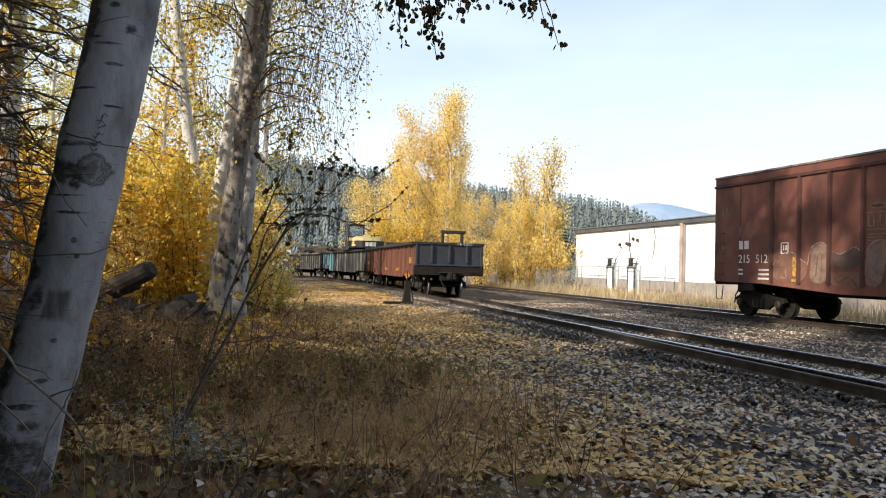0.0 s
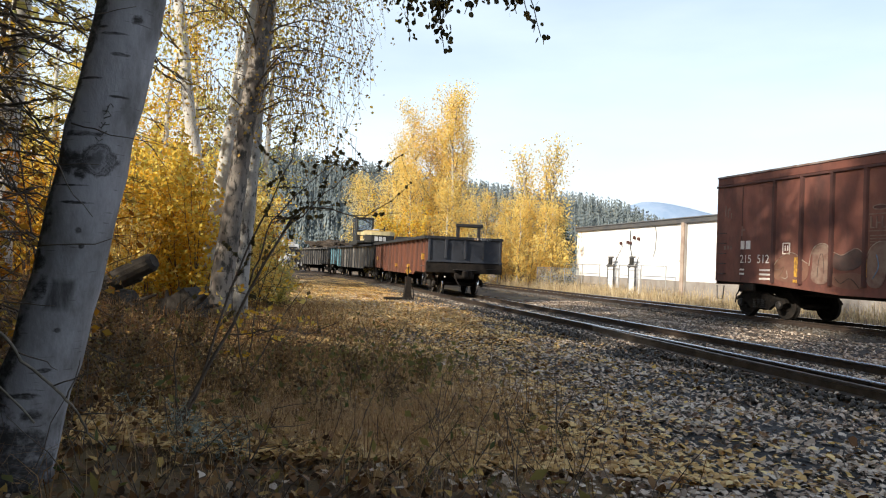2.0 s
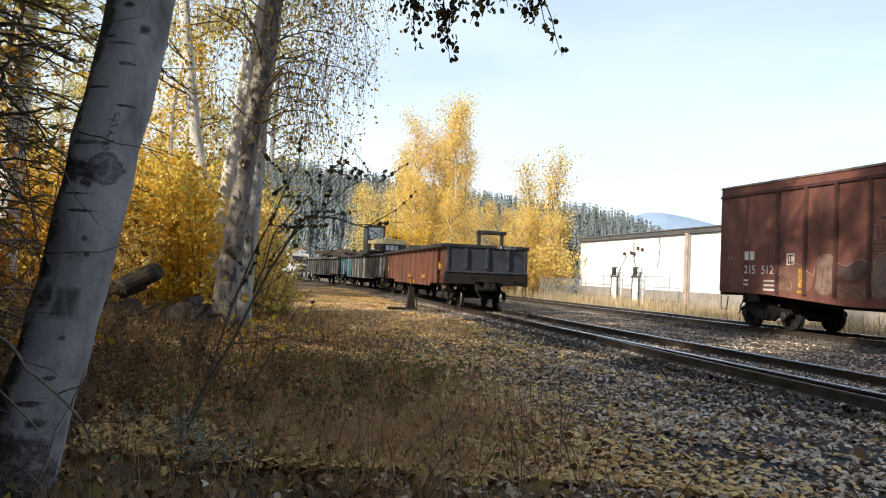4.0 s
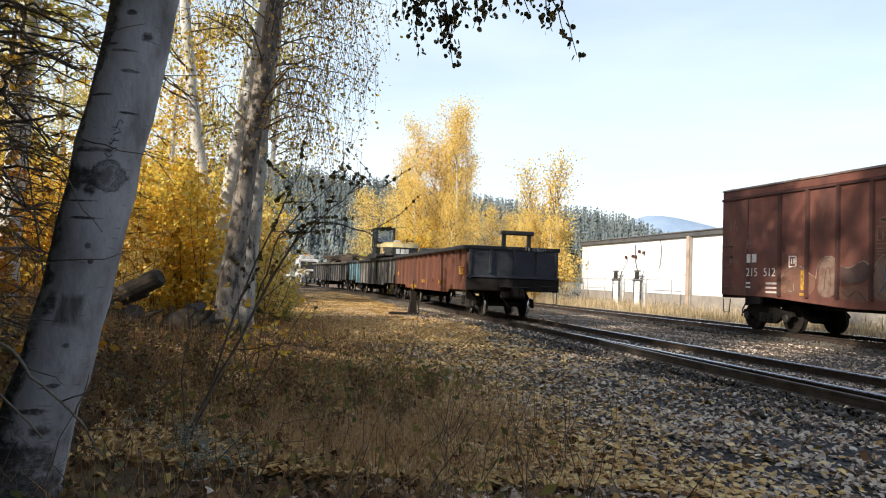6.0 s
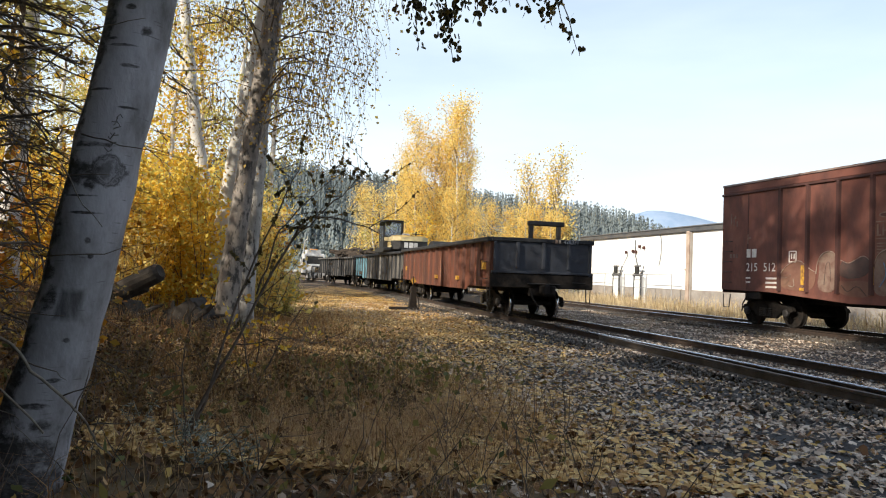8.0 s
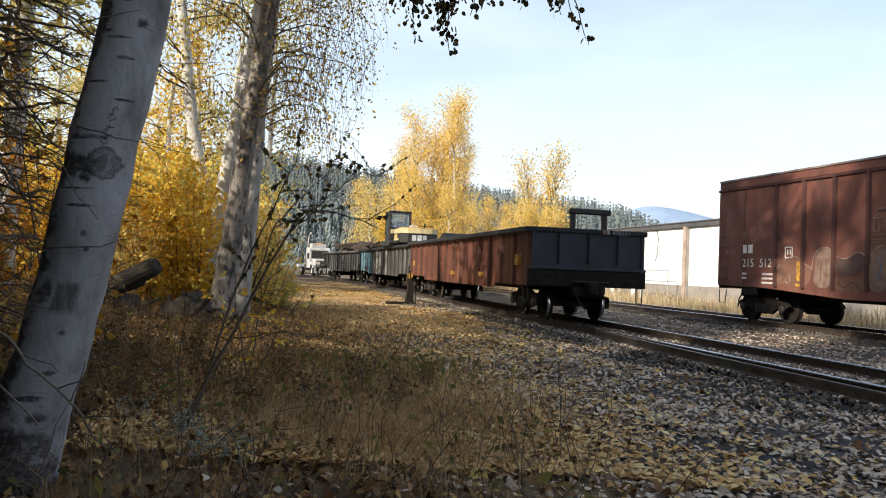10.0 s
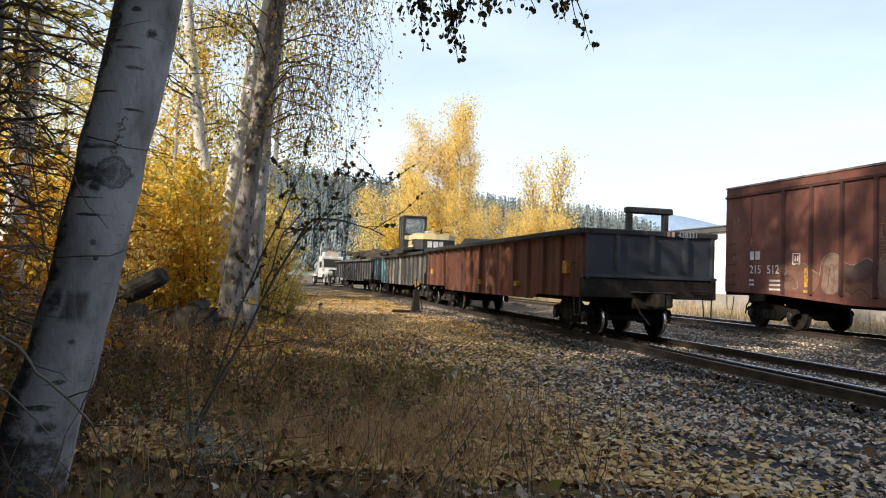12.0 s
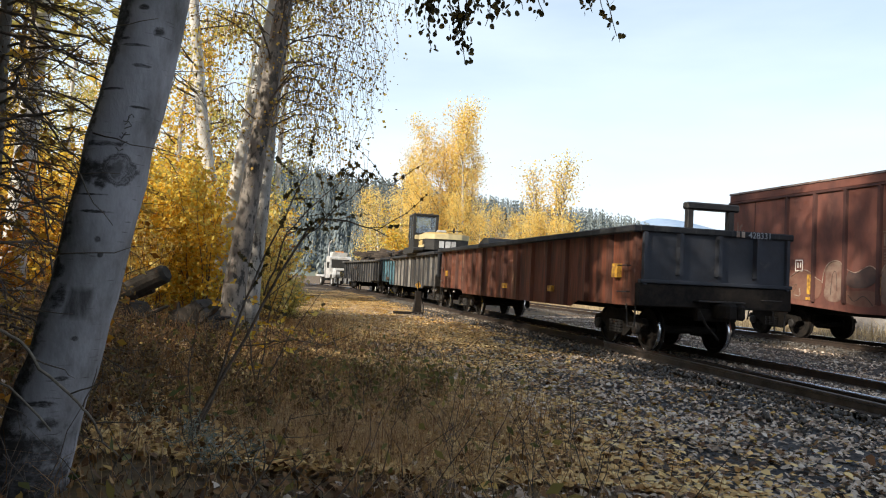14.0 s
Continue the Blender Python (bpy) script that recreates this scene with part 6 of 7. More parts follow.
def build_boxcar():
    length, w, sill, eave = 15.5, 1.55, 1.06, 4.15
    half = length / 2
    d = Vector((-math.sin(FAR_TURN), math.cos(FAR_TURN)))
    c, _ = far_track(0.0)
    c = c - d * half
    car = thing("boxcar", "rust-red steel boxcar with graffiti on a siding", "boxcar", at=pose(c.x, c.y, 0, 0, 0, math.degrees(FAR_TURN) - 90))
    part("underframe", Geo().box(-half, -w + 0.1, 1.0, half, w - 0.1, 1.12, 0.01).box(-half + 0.1, -0.3, 0.72, half - 0.1, 0.3, 1.0, 0.03), M["steel_dark"], car)
    panel_w = 1.09
    for s in (-1, 1):
        y = s * (w - 0.05)
        belly = [(-half, sill), (-half + 2.2, sill - 0.02), (-half + 5.2, sill - 0.22), (half - 5.2, sill - 0.22), (half - 2.2, sill - 0.02), (half, sill), (half, eave), (-half, eave)]
        wall = part("side_wall", Geo().prism(belly, y - 0.02, y + 0.02, "y"), M["box_red"], car, "faded rust-red riveted side")
        x = -half + 2.68
        while x < half - 0.5:
            if x < -0.9 or x > 1.5:
                part("side_post", Geo().prism([(x - 0.075, y + s * 0.018), (x - 0.045, y + s * 0.085), (x + 0.045, y + s * 0.085), (x + 0.075, y + s * 0.018)], sill + 0.02, eave - 0.02, "z"), M["box_rib"], wall)
            x += panel_w
        for x in (-half + 1.25,):
            part("panel_seam", Geo().box(x - 0.02, y + s * 0.015, sill + 0.03, x + 0.02, y + s * 0.026, eave - 0.02, 0.003), M["box_rib"], wall)
        part("eave_angle", Geo().box(-half - 0.01, y + s * 0.0, eave - 0.07, half + 0.01, y + s * 0.075, eave, 0.012), M["box_rib"], wall)
        part("roof_chord", Geo().box(-half + 0.02, y - s * 0.02, eave, half - 0.02, y + s * 0.045, eave + 0.24, 0.02), M["box_red"], wall)
        door = part("door", Geo().box(-0.85, y + s * 0.02, sill - 0.05, 1.5, y + s * 0.07, eave - 0.12, 0.01), M["box_red"], wall, "closed sliding door")
        for k in range(6):
            part("door_rib", Geo().box(-0.8, y + s * 0.068, 1.35 + k * 0.45, 1.45, y + s * 0.10, 1.43 + k * 0.45, 0.015), M["box_rib"], door)
        part("door_rail", Geo().box(-0.9, y + s * 0.02, sill - 0.16, 4.3, y + s * 0.11, sill - 0.06, 0.01), M["steel_dark"], wall)
        for e in (-1, 1):
            ladder(car, e * (half - 0.35) - 0.2, s * w, 1.3, 2.6, n=5)
            stirrup(car, e * (half - 0.10), s * (w - 0.03), -e)
            part("jacking_pad", Geo().box(e * (half - 1.55) - 0.25, s * (w - 0.12) - 0.06, 0.80, e * (half - 1.55) + 0.25, s * (w - 0.12) + 0.06, 1.05, 0.02), M["steel_dark"], car)
    for e in (-1, 1):
        x = e * half
        wall = part("end_wall", Geo().box(x - e * 0.04, -w + 0.06, sill - 0.1, x - e * 0.0, w - 0.06, eave + 0.2, 0.01), M["box_red"], car, "corrugated steel end")
        for k in range(9):
            part("end_rib", Geo().box(x - e * 0.01, -w + 0.15, 1.25 + k * 0.32, x + e * 0.06, w - 0.15, 1.40 + k * 0.32, 0.03), M["box_rib"], wall)
        coupler(car, x, e)
    roof = part("roof", Geo().prism([(-w - 0.02, eave + 0.24), (w + 0.02, eave + 0.24), (w - 0.02, eave + 0.30), (0.0, eave + 0.44), (-w + 0.02, eave + 0.30)], -half, half, "x"), M["box_roof"], car, "weathered steel roof")
    k = -half + 0.5
    while k < half - 0.3:
        part("roof_rib", Geo().add([(k - 0.04, -w, eave + 0.30), (k + 0.04, -w, eave + 0.30), (k + 0.04, 0, eave + 0.48), (k - 0.04, 0, eave + 0.48), (k - 0.04, w, eave + 0.30), (k + 0.04, w, eave + 0.30),
                                    (k - 0.04, -w, eave + 0.24), (k + 0.04, -w, eave + 0.24), (k - 0.04, w, eave + 0.24), (k + 0.04, w, eave + 0.24)],
                                   [(0, 1, 2, 3), (3, 2, 5, 4), (6, 7, 1, 0), (4, 5, 9, 8), (6, 0, 3, 4, 8), (7, 9, 5, 2, 1)]), M["box_roof"], roof)
        k += 0.98
    for e in (-1, 1):
        truck_parts(car, e * (half - 1.57), False)
    # markings on the near side; x from the left end of that side
    y0, y1 = -w + 0.024, -w + 0.030

    def rounded(pts, closed):
        """Corners cut twice, so that the outline runs in curves."""
        for _ in range(2):
            ends = zip(pts, pts[1:] + (pts[:1] if closed else []))
            cut = [q for (a, b), (c, d) in ends for q in ((0.75 * a + 0.25 * c, 0.75 * b + 0.25 * d), (0.25 * a + 0.75 * c, 0.25 * b + 0.75 * d))]
            pts = cut if closed else [pts[0]] + cut + [pts[-1]]
        return pts

    def flat(name, outline, mat, lift=0.0, label=""):
        o = [(-half + a, b) for a, b in outline]
        part(name, Geo().prism(o, y0 - lift - 0.004, y1 - lift, "y"), M[mat], car, label)

    def bar(name, a, b, ww, h, mat, lift=0.0, label=""):
        flat(name, [(a, b), (a + ww, b), (a + ww, b + h), (a, b + h)], mat, lift, label)

    def text(body, a, b, size):
        cu = bpy.data.curves.new("number", "FONT")
        cu.body, cu.size, cu.extrude = body, size, 0.002
        cu.materials.append(M["white_mark"])
        ob = new("number", cu)
        ob.parent = car
        ob.matrix_local = Matrix.Translation((-half + a, y0 - 0.004, b)) @ pose(0, 0, 0, 90, 0, 0)
        tagged(ob, "white painted car number")

    text("215", 1.20, 1.66, 0.36)
    text("512", 1.98, 1.66, 0.36)
    for k, (a, ww) in enumerate(((1.22, 0.17), (1.46, 0.20))):
        bar("operator_mark", a, 2.08, ww, 0.26, "white_mark", 0.0, "faded white lettering bar")
    for k in range(2):
        for j in range(3 if k else 2):
            bar("data_mark", 1.20 + 0.90 * k, 1.42 - 0.13 * j, 0.20 if not k else 0.46, 0.055, "white_mark")
    for a, b, ww, h in ((0.42, 3.15, 0.05, 0.34), (0.55, 3.10, 0.04, 0.28), (0.62, 3.32, 0.05, 0.10), (0.70, 3.06, 0.05, 0.18), (0.40, 2.08, 0.10, 0.12), (0.56, 2.08, 0.09, 0.12), (0.70, 2.08, 0.08, 0.12), (1.24, 2.5, 0.05, 0.3), (1.30, 2.66, 0.10, 0.05)):
        bar("chalk_mark", a, b, ww, h, "spray_grey", 0, "faint chalk scrawl")
    for a, b, ww, h in ((3.05, 1.92, 0.30, 0.03), (3.05, 2.22, 0.30, 0.03), (3.05, 1.92, 0.03, 0.33), (3.32, 1.92, 0.03, 0.33), (3.14, 2.02, 0.04, 0.15), (3.24, 2.02, 0.04, 0.15)):
        bar("plate_mark", a, b, ww, h, "white_mark")
    # sprayed letters, worn: bodies, then pale strokes along their upper rims
    def stroke(pts, wide, mat):
        rim = [Vector((-half + u, y0 - 0.006, v)) for u, v in rounded(pts, False)]
        fine = [along(rim, i / 23) for i in range(24)]
        rng = random.Random(len(pts) * 7 + int(pts[0][0] * 50))
        part("graffiti_outline", Geo().tube(fine, [wide * rng.uniform(0.35, 1.0) for _ in fine], 4, False), M[mat], car, "pale spray-painted outline")

    for k, (mat, o) in enumerate((("spray_tan", [(2.62, 1.42), (2.72, 1.22), (3.1, 1.12), (3.75, 1.10), (4.05, 1.25), (4.1, 1.62), (3.8, 1.74), (3.48, 1.98), (3.05, 1.86), (2.78, 1.66)]),
                                  ("spray_grey", [(4.12, 1.14), (4.78, 1.08), (4.86, 1.6), (4.80, 2.06), (4.62, 2.20), (4.36, 2.16), (4.16, 1.98), (4.24, 1.7)]),
                                  ("spray_dark", [(4.86, 1.48), (5.75, 1.50), (5.95, 1.86), (5.72, 2.08), (5.45, 1.96), (5.22, 1.84), (4.98, 2.0)]),
                                  ("spray_tan", [(4.84, 1.06), (5.9, 0.98), (6.05, 1.36), (5.6, 1.46), (5.2, 1.40), (4.88, 1.44)]),
                                  ("spray_grey", [(5.98, 1.1), (6.5, 1.05), (6.62, 1.7), (6.75, 2.1), (6.5, 2.25), (6.15, 2.12), (6.02, 1.8)]),
                                  ("spray_tan", [(6.7, 1.0), (7.5, 0.98), (7.6, 1.7), (7.4, 2.3), (7.0, 2.2), (6.82, 1.8)]))):
        flat("graffiti", rounded(o, True), mat, 0.001 * (k % 3), "worn spray-painted letter")
    stroke([(2.62, 1.42), (2.78, 1.68), (3.05, 1.88), (3.48, 2.0), (3.82, 1.76), (4.08, 1.64)], 0.020, "spray_line")
    stroke([(4.10, 1.60), (4.16, 2.0), (4.36, 2.18), (4.62, 2.23), (4.84, 2.06), (4.90, 1.10)], 0.022, "spray_line")
    stroke([(4.88, 2.0), (5.22, 1.86), (5.45, 1.98), (5.72, 2.10), (5.98, 1.86)], 0.018, "spray_line")
    stroke([(2.7, 1.5), (2.95, 1.45), (3.2, 1.62), (3.0, 1.3), (2.8, 1.25)], 0.014, "spray_grey")
    stroke([(3.05, 1.25), (3.3, 1.2), (3.25, 1.45)], 0.020, "spray_line")
    stroke([(3.6, 1.2), (3.9, 1.5), (3.75, 1.65)], 0.012, "spray_dark")
    stroke([(4.4, 1.3), (4.45, 1.9), (4.6, 1.95), (4.62, 1.4)], 0.014, "spray_dark")
    stroke([(5.0, 1.3), (5.2, 1.1), (5.5, 1.35), (5.8, 1.05)], 0.014, "spray_dark")
    stroke([(6.0, 1.84), (6.15, 2.14), (6.5, 2.27), (6.76, 2.12), (6.85, 1.8), (7.0, 2.22), (7.4, 2.32)], 0.02, "spray_line")
    stroke([(6.2, 1.3), (6.4, 1.6), (6.3, 1.9)], 0.016, "spray_blue")
    for a, b, ww, h in ((3.54, 1.28, 0.15, 0.55), (3.50, 1.12, 0.16, 0.08), (5.92, 1.34, 0.10, 0.45)):
        bar("reflector", a, b, ww, h, "yellow_mark", 0.008, "yellow reflector strip")
    # worn emblem and its lines of writing
    for k in range(6):
        bar("emblem_mark", 6.10, 2.36 - 0.075 * k, 0.50 - 0.06 * (k % 2), 0.032, "spray_grey")
    bar("emblem_mark", 6.05, 2.48, 0.72, 0.03, "spray_grey", 0, "worn white emblem shape")
    for k in range(4):
        bar("emblem_mark", 6.08 + 0.17 * k, 2.56, 0.045, 0.30, "spray_grey")
        bar("emblem_mark", 6.08 + 0.17 * k, 2.56 + 0.12 * (k % 2), 0.13, 0.035, "spray_grey")
    bar("emblem_mark", 6.05, 2.90, 0.72, 0.03, "spray_grey")
    flat("emblem_mark", blob(6.38, 3.08, 0.24, 0.075, 300, rough=0.03), "spray_grey", 0.0)
    flat("emblem_mark", blob(6.38, 3.08, 0.19, 0.045, 301, rough=0.03), "box_rib", 0.003)
    return car


build_boxcar()


# ---------------------------------------------------------------- switch stand
def build_switch_stand():
    x, y = -1.43, 30.0
    z = gz(x, y)
    st = thing("switch_stand", "black iron switch stand with a yellow target beside the track", "switch stand", at=pose(x, y, z + 0.06, 0, 0, 14))
    part("base", Geo().box(-0.95, -0.2, -0.12, 0.25, 0.2, 0.06, 0.02), M["stand_iron"], st, "low iron base plate")
    part("stand", Geo().prism([(-0.19, 0.05), (0.19, 0.05), (0.15, 0.16), (0.105, 0.70), (0.12, 0.74), (0.12, 0.90), (-0.10, 0.90), (-0.10, 0.74), (-0.085, 0.70), (-0.15, 0.16)], -0.13, 0.13, "y"), M["stand_iron"], st, "cast iron housing")
    part("mast", Geo().tube([(0, 0, 0.78), (0, 0, 1.32)], 0.024, 8), M["stand_iron"], st)
    part("target", Geo().prism([(-0.02, 0.98), (0.13, 1.12), (0.02, 1.30), (-0.13, 1.16)], -0.012, 0.0, "y"), M["yellow_mark"], st, "yellow target plate")
    part("lever", Geo().tube([(0.1, -0.16, 0.62), (0.2, -0.18, 0.4), (0.24, -0.18, 0.05)], 0.022, 8), M["stand_iron"], st)
    part("head_tie", Geo().box(-0.55, -0.5, -0.16, 2.9, -0.28, -0.03, 0.015), M["tie"], st)
    part("head_tie", Geo().box(-0.55, 0.2, -0.16, 2.9, 0.42, -0.03, 0.015), M["tie"], st)
    part("throw_rod", Geo().tube([(0.2, -0.05, -0.02), (2.6, -0.05, -0.02)], 0.02, 6), M["stand_iron"], st)


build_switch_stand()


# ---------------------------------------------------------------- warehouse and its fence
HOUSE = pose(10.75, 59.3, -0.25, 0, 0, 13.7 - 90)


def build_warehouse():
    h = thing("warehouse", "long white warehouse with a dark fascia", "warehouse", at=HOUSE)
    length, depth, top = 46.0, 14.0, 4.82
    part("footing", Geo().box(-0.03, -0.03, -0.2, length, depth, 1.05, 0.0), M["concrete"], h, "bare concrete footing")
    part("wall", Geo().box(0, 0, 1.05, length, depth, top - 0.3, 0.0), M["white_wall"], h, "white painted wall")
    part("fascia", Geo().box(-0.15, -0.16, top - 0.30, length, depth + 0.1, top - 0.02, 0.02), M["fascia"], h, "dark grey metal fascia")
    part("roof", Geo().box(-0.2, -0.22, top - 0.02, length, depth + 0.2, top + 0.06, 0.02), M["roof_metal"], h)
    for u in (15.6, 31.0):
        p = part("downpipe", Geo().box(u - 0.16, -0.2, 0.1, u + 0.16, -0.0, top - 0.25, 0.03), M["pilaster"], h, "brown boxed downpipe")
        part("bracket", Geo().box(u - 0.24, -0.22, 2.2, u + 0.24, -0.18, 2.3, 0.0), M["pilaster"], p)
        part("bracket", Geo().box(u + 0.2, -0.14, 0.1, u + 0.3, 0.0, top - 0.3, 0.02), M["concrete"], p)
    rng = random.Random(2)
    for k in range(7):
        u = 0.4 + rng.uniform(-0.2, 0.5)
        part("rust_stain", Geo().box(u, -0.006, 2.6 + 0.28 * k, u + 0.12, -0.002, 2.75 + 0.28 * k), M["rust_mark"], h, "rust stain")
    part("cable", Geo().tube([(12.2, -0.05, top - 0.35), (12.4, -0.06, 3.9), (12.3, -0.06, 3.0), (12.1, -0.06, 2.5)], 0.02, 6), M["machine_black"], h)
    for u, z in ((7.6, 3.35), (8.6, 3.4), (9.0, 3.35), (9.5, 3.7), (10.1, 3.6)):
        part("insulator", Geo().box(u, -0.2, z, u + 0.16, -0.02, z + 0.22, 0.04), M["box_rib"], h, "red-brown insulator")
    part("conduit", Geo().tube([(8.9, -0.06, 4.3), (8.95, -0.06, 3.2), (9.3, -0.1, 2.6), (9.6, -0.2, 1.9)], 0.025, 6).tube([(7.9, -0.06, 3.3), (7.4, -0.1, 2.7), (7.2, -0.2, 2.2)], 0.02, 6), M["machine_black"], h)
    for u in (7.0, 10.1):
        p = part("service_pedestal", Geo().box(u - 0.38, -0.5, 0.0, u + 0.38, -0.05, 1.75, 0.03), M["white_wall"], h, "white service pedestal with a meter")
        for s in (-1, 1):
            part("pedestal_post", Geo().box(u + s * 0.44 - 0.05, -0.52, 0.0, u + s * 0.44 + 0.05, -0.42, 2.0, 0.01), M["fascia"], p)
        part("crossarm", Geo().box(u - 0.62, -0.52, 1.78, u + 0.62, -0.44, 1.9, 0.01).box(u - 0.4, -0.52, 2.42, u + 0.4, -0.44, 2.52, 0.01), M["fascia"], p)
        part("meter", Geo().box(u - 0.16, -0.62, 1.9, u + 0.16, -0.42, 2.42, 0.03), M["machine_black"], p)
        part("stay", Geo().tube([(u + 0.55, -0.48, 1.88), (u + 0.85, -0.48, 2.5)], 0.025, 6), M["fascia"], p)


build_warehouse()


def build_fence(label, m, length, posts, mesh_to, height=1.55):
    f = thing("chain_link_fence", label, "fence", at=m)
    for k in range(posts):
        x = length * k / (posts - 1)
        part("post", Geo().tube([(x, 0, -0.2), (x, 0, height + 0.05)], 0.035, 8), M["galvanised"], f)
    part("top_rail", Geo().tube([(0, 0, height), (length, 0, height)], 0.024, 6), M["galvanised"], f)
    part("mid_rail", Geo().tube([(0, 0, height * 0.55), (length, 0, height * 0.55)], 0.018, 6), M["galvanised"], f)
    if mesh_to:
        g = Geo()
        x = -height
        while x < mesh_to:
            a, b = max(x, 0), min(x + height, mesh_to)
            g.tube([(a, 0, a - x), (b, 0, b - x)], 0.006, 3, False)
            g.tube([(a, 0.01, height - (a - x)), (b, 0.01, height - (b - x))], 0.006, 3, False)
            x += 0.11
        part("wire_mesh", g, M["mesh_wire"], f, "galvanised wire mesh")


build_fence("grey chain-link fence beside the warehouse", pose(7.3, 57.0, -0.25, 0, 0, 8), 3.3, 4, 3.3)
build_fence("galvanised pipe fence along the warehouse wall", HOUSE @ pose(0.2, -0.95, 0.0), 15.0, 6, 0, 1.9)


# ---------------------------------------------------------------- log, saplings, hanging twigs
def build_log():
    rng = random.Random(15)
    x, y = -5.9, 13.6
    z = gz(x, y)
    lg = thing("fallen_log", "rotten fallen log propped over earth and roots", "log", at=pose(x, y, z))
    part("log", Geo().tube([(-0.95, 0.2, 0.06), (-0.45, 0.1, 0.36), (0.05, 0.0, 0.64), (0.50, -0.045, 0.87), (0.56, -0.05, 0.905), (0.54, -0.05, 0.89)], [0.22, 0.20, 0.19, 0.18, 0.135, 0.06], 14), M["log"], lg, smooth=False)
    part("plank", Geo().tube([(-1.2, 0.3, 0.0), (0.3, 0.0, 0.58)], [0.09, 0.07], 7), M["log"], lg)
    for k in range(9):
        a = Vector((rng.uniform(-0.2, 1.4), rng.uniform(-0.3, 0.3), 0.05))
        part("root", Geo().tube(bend(rng, a, a + Vector((rng.uniform(-0.5, 0.7), rng.uniform(-0.2, 0.2), rng.uniform(0.05, 0.35))), 5, 0.05), [0.07, 0.06, 0.05, 0.04, 0.02], 7), M["log"], lg)
    o = [(-0.6 + 0.2 * k, 0.12 + 0.22 * math.sin(k * 0.9) + 0.1 * (k % 2)) for k in range(11)]
    part("earth_mound", Geo().prism([(-0.7, -0.15)] + o + [(1.5, -0.15)], -0.3, 0.5, "y"), M["log"], lg)


build_log()


def build_sapling(x, y, tips, seed, label, radius=0.014, leaves=40, leaf="leaf_dark", size=0.06, twigs=7):
    rng, nrng = random.Random(seed), np.random.default_rng(seed)
    z = gz(x, y)
    s = thing("sapling", label, "sapling", at=pose(x, y, z))
    g, spots = Geo(), []
    for tip in tips:
        pts = bend(rng, (rng.uniform(-0.04, 0.04), rng.uniform(-0.04, 0.04), -0.05), tip, 8, 0.035)
        g.tube(pts, [radius * (1 - 0.8 * k / 7) for k in range(8)], 6)
        for j in range(twigs):
            q = along(pts, 0.25 + 0.74 * (j + rng.random()) / twigs)
            e = q + Vector((rng.uniform(-0.45, 0.6), rng.uniform(-0.2, 0.2), rng.uniform(-0.12, 0.4)))
            t = bend(rng, q, e, 5, 0.03)
            g.tube(t, [radius * 0.35, radius * 0.3, radius * 0.22, radius * 0.15, radius * 0.1], 4)
            spots += [along(t, rng.uniform(0.3, 1)) for _ in range(leaves // twigs)]
    part("stemwork", g, M["twig"], s, "thin crooked stems", True)
    if spots:
        c = np.array([tuple(p) for p in spots]) + nrng.normal(size=(len(spots), 3)) * 0.03
        v, q = leaf_cards(nrng, c, size, 0.4, 0.6)
        part("leafage", mesh_quads("leafage", v, q, M[leaf]), None, s)
    return s




def build_leaning_sapling():
    """Several crooked stems from one root, the longest arching over to the right."""
    rng, nrng = random.Random(5), np.random.default_rng(5)
    s = thing("sapling", "leaning bare sapling with withered dark leaves", "sapling")
    y, spots = 5.6, []
    z0 = gz(-2.0, y)
    for pts, r, leafy in (([(-2.02, y, z0), (-1.9, y, 0.15), (-1.66, y, 0.6), (-1.48, y, 1.04), (-1.24, y, 1.45), (-1.14, y, 1.62), (-0.95, y, 1.66), (-0.75, y, 1.6), (-0.55, y, 1.53)], 0.015, 26),
                          ([(-2.0, y + 0.1, z0), (-1.85, y + 0.1, 0.3), (-1.7, y + 0.1, 0.9), (-1.5, y + 0.1, 1.4), (-1.3, y + 0.1, 1.85), (-1.2, y + 0.1, 2.1)], 0.013, 60),
                          ([(-1.48, y, 1.04), (-1.36, y, 1.5), (-1.1, y, 1.8), (-0.85, y, 2.0)], 0.008, 40),
                          ([(-1.62, y, 0.65), (-1.2, y - 0.1, 0.72), (-0.9, y - 0.1, 0.68)], 0.006, 6),
                          ([(-1.98, y, z0), (-2.0, y - 0.1, 0.5), (-1.9, y - 0.2, 0.95)], 0.007, 5),
                          ([(-1.24, y, 1.45), (-0.95, y, 1.75), (-0.7, y, 1.95), (-0.5, y, 1.9)], 0.006, 30)):
        fine = [along([Vector(p) for p in pts], k / 14) + Vector((rng.uniform(-1, 1), 0, rng.uniform(-1, 1))) * 0.012 for k in range(15)]
        stem = part("stem", Geo().tube(fine, [r * (1 - 0.75 * k / 14) for k in range(15)], 7), M["twig"], s, smooth=True)
        g = Geo()
        for j in range(10):
            q = along(fine, 0.3 + 0.69 * (j + rng.random()) / 10)
            t = bend(rng, q, q + Vector((rng.uniform(-0.3, 0.4), rng.uniform(-0.2, 0.2), rng.uniform(-0.15, 0.32))), 5, 0.02)
            g.tube(t, [0.004, 0.0035, 0.003, 0.002, 0.0015], 4)
            spots += [along(t, rng.uniform(0.3, 1)) for _ in range(leafy // 4)]
        part("twigwork", g, M["twig"], stem)
    v, q = leaf_cards(nrng, np.array([tuple(p) for p in spots]), 0.038, 0.4, 0.7)
    part("leafage", mesh_quads("leafage", v, q, M["leaf_dark"]), None, s, "withered dark leaves")


build_leaning_sapling()


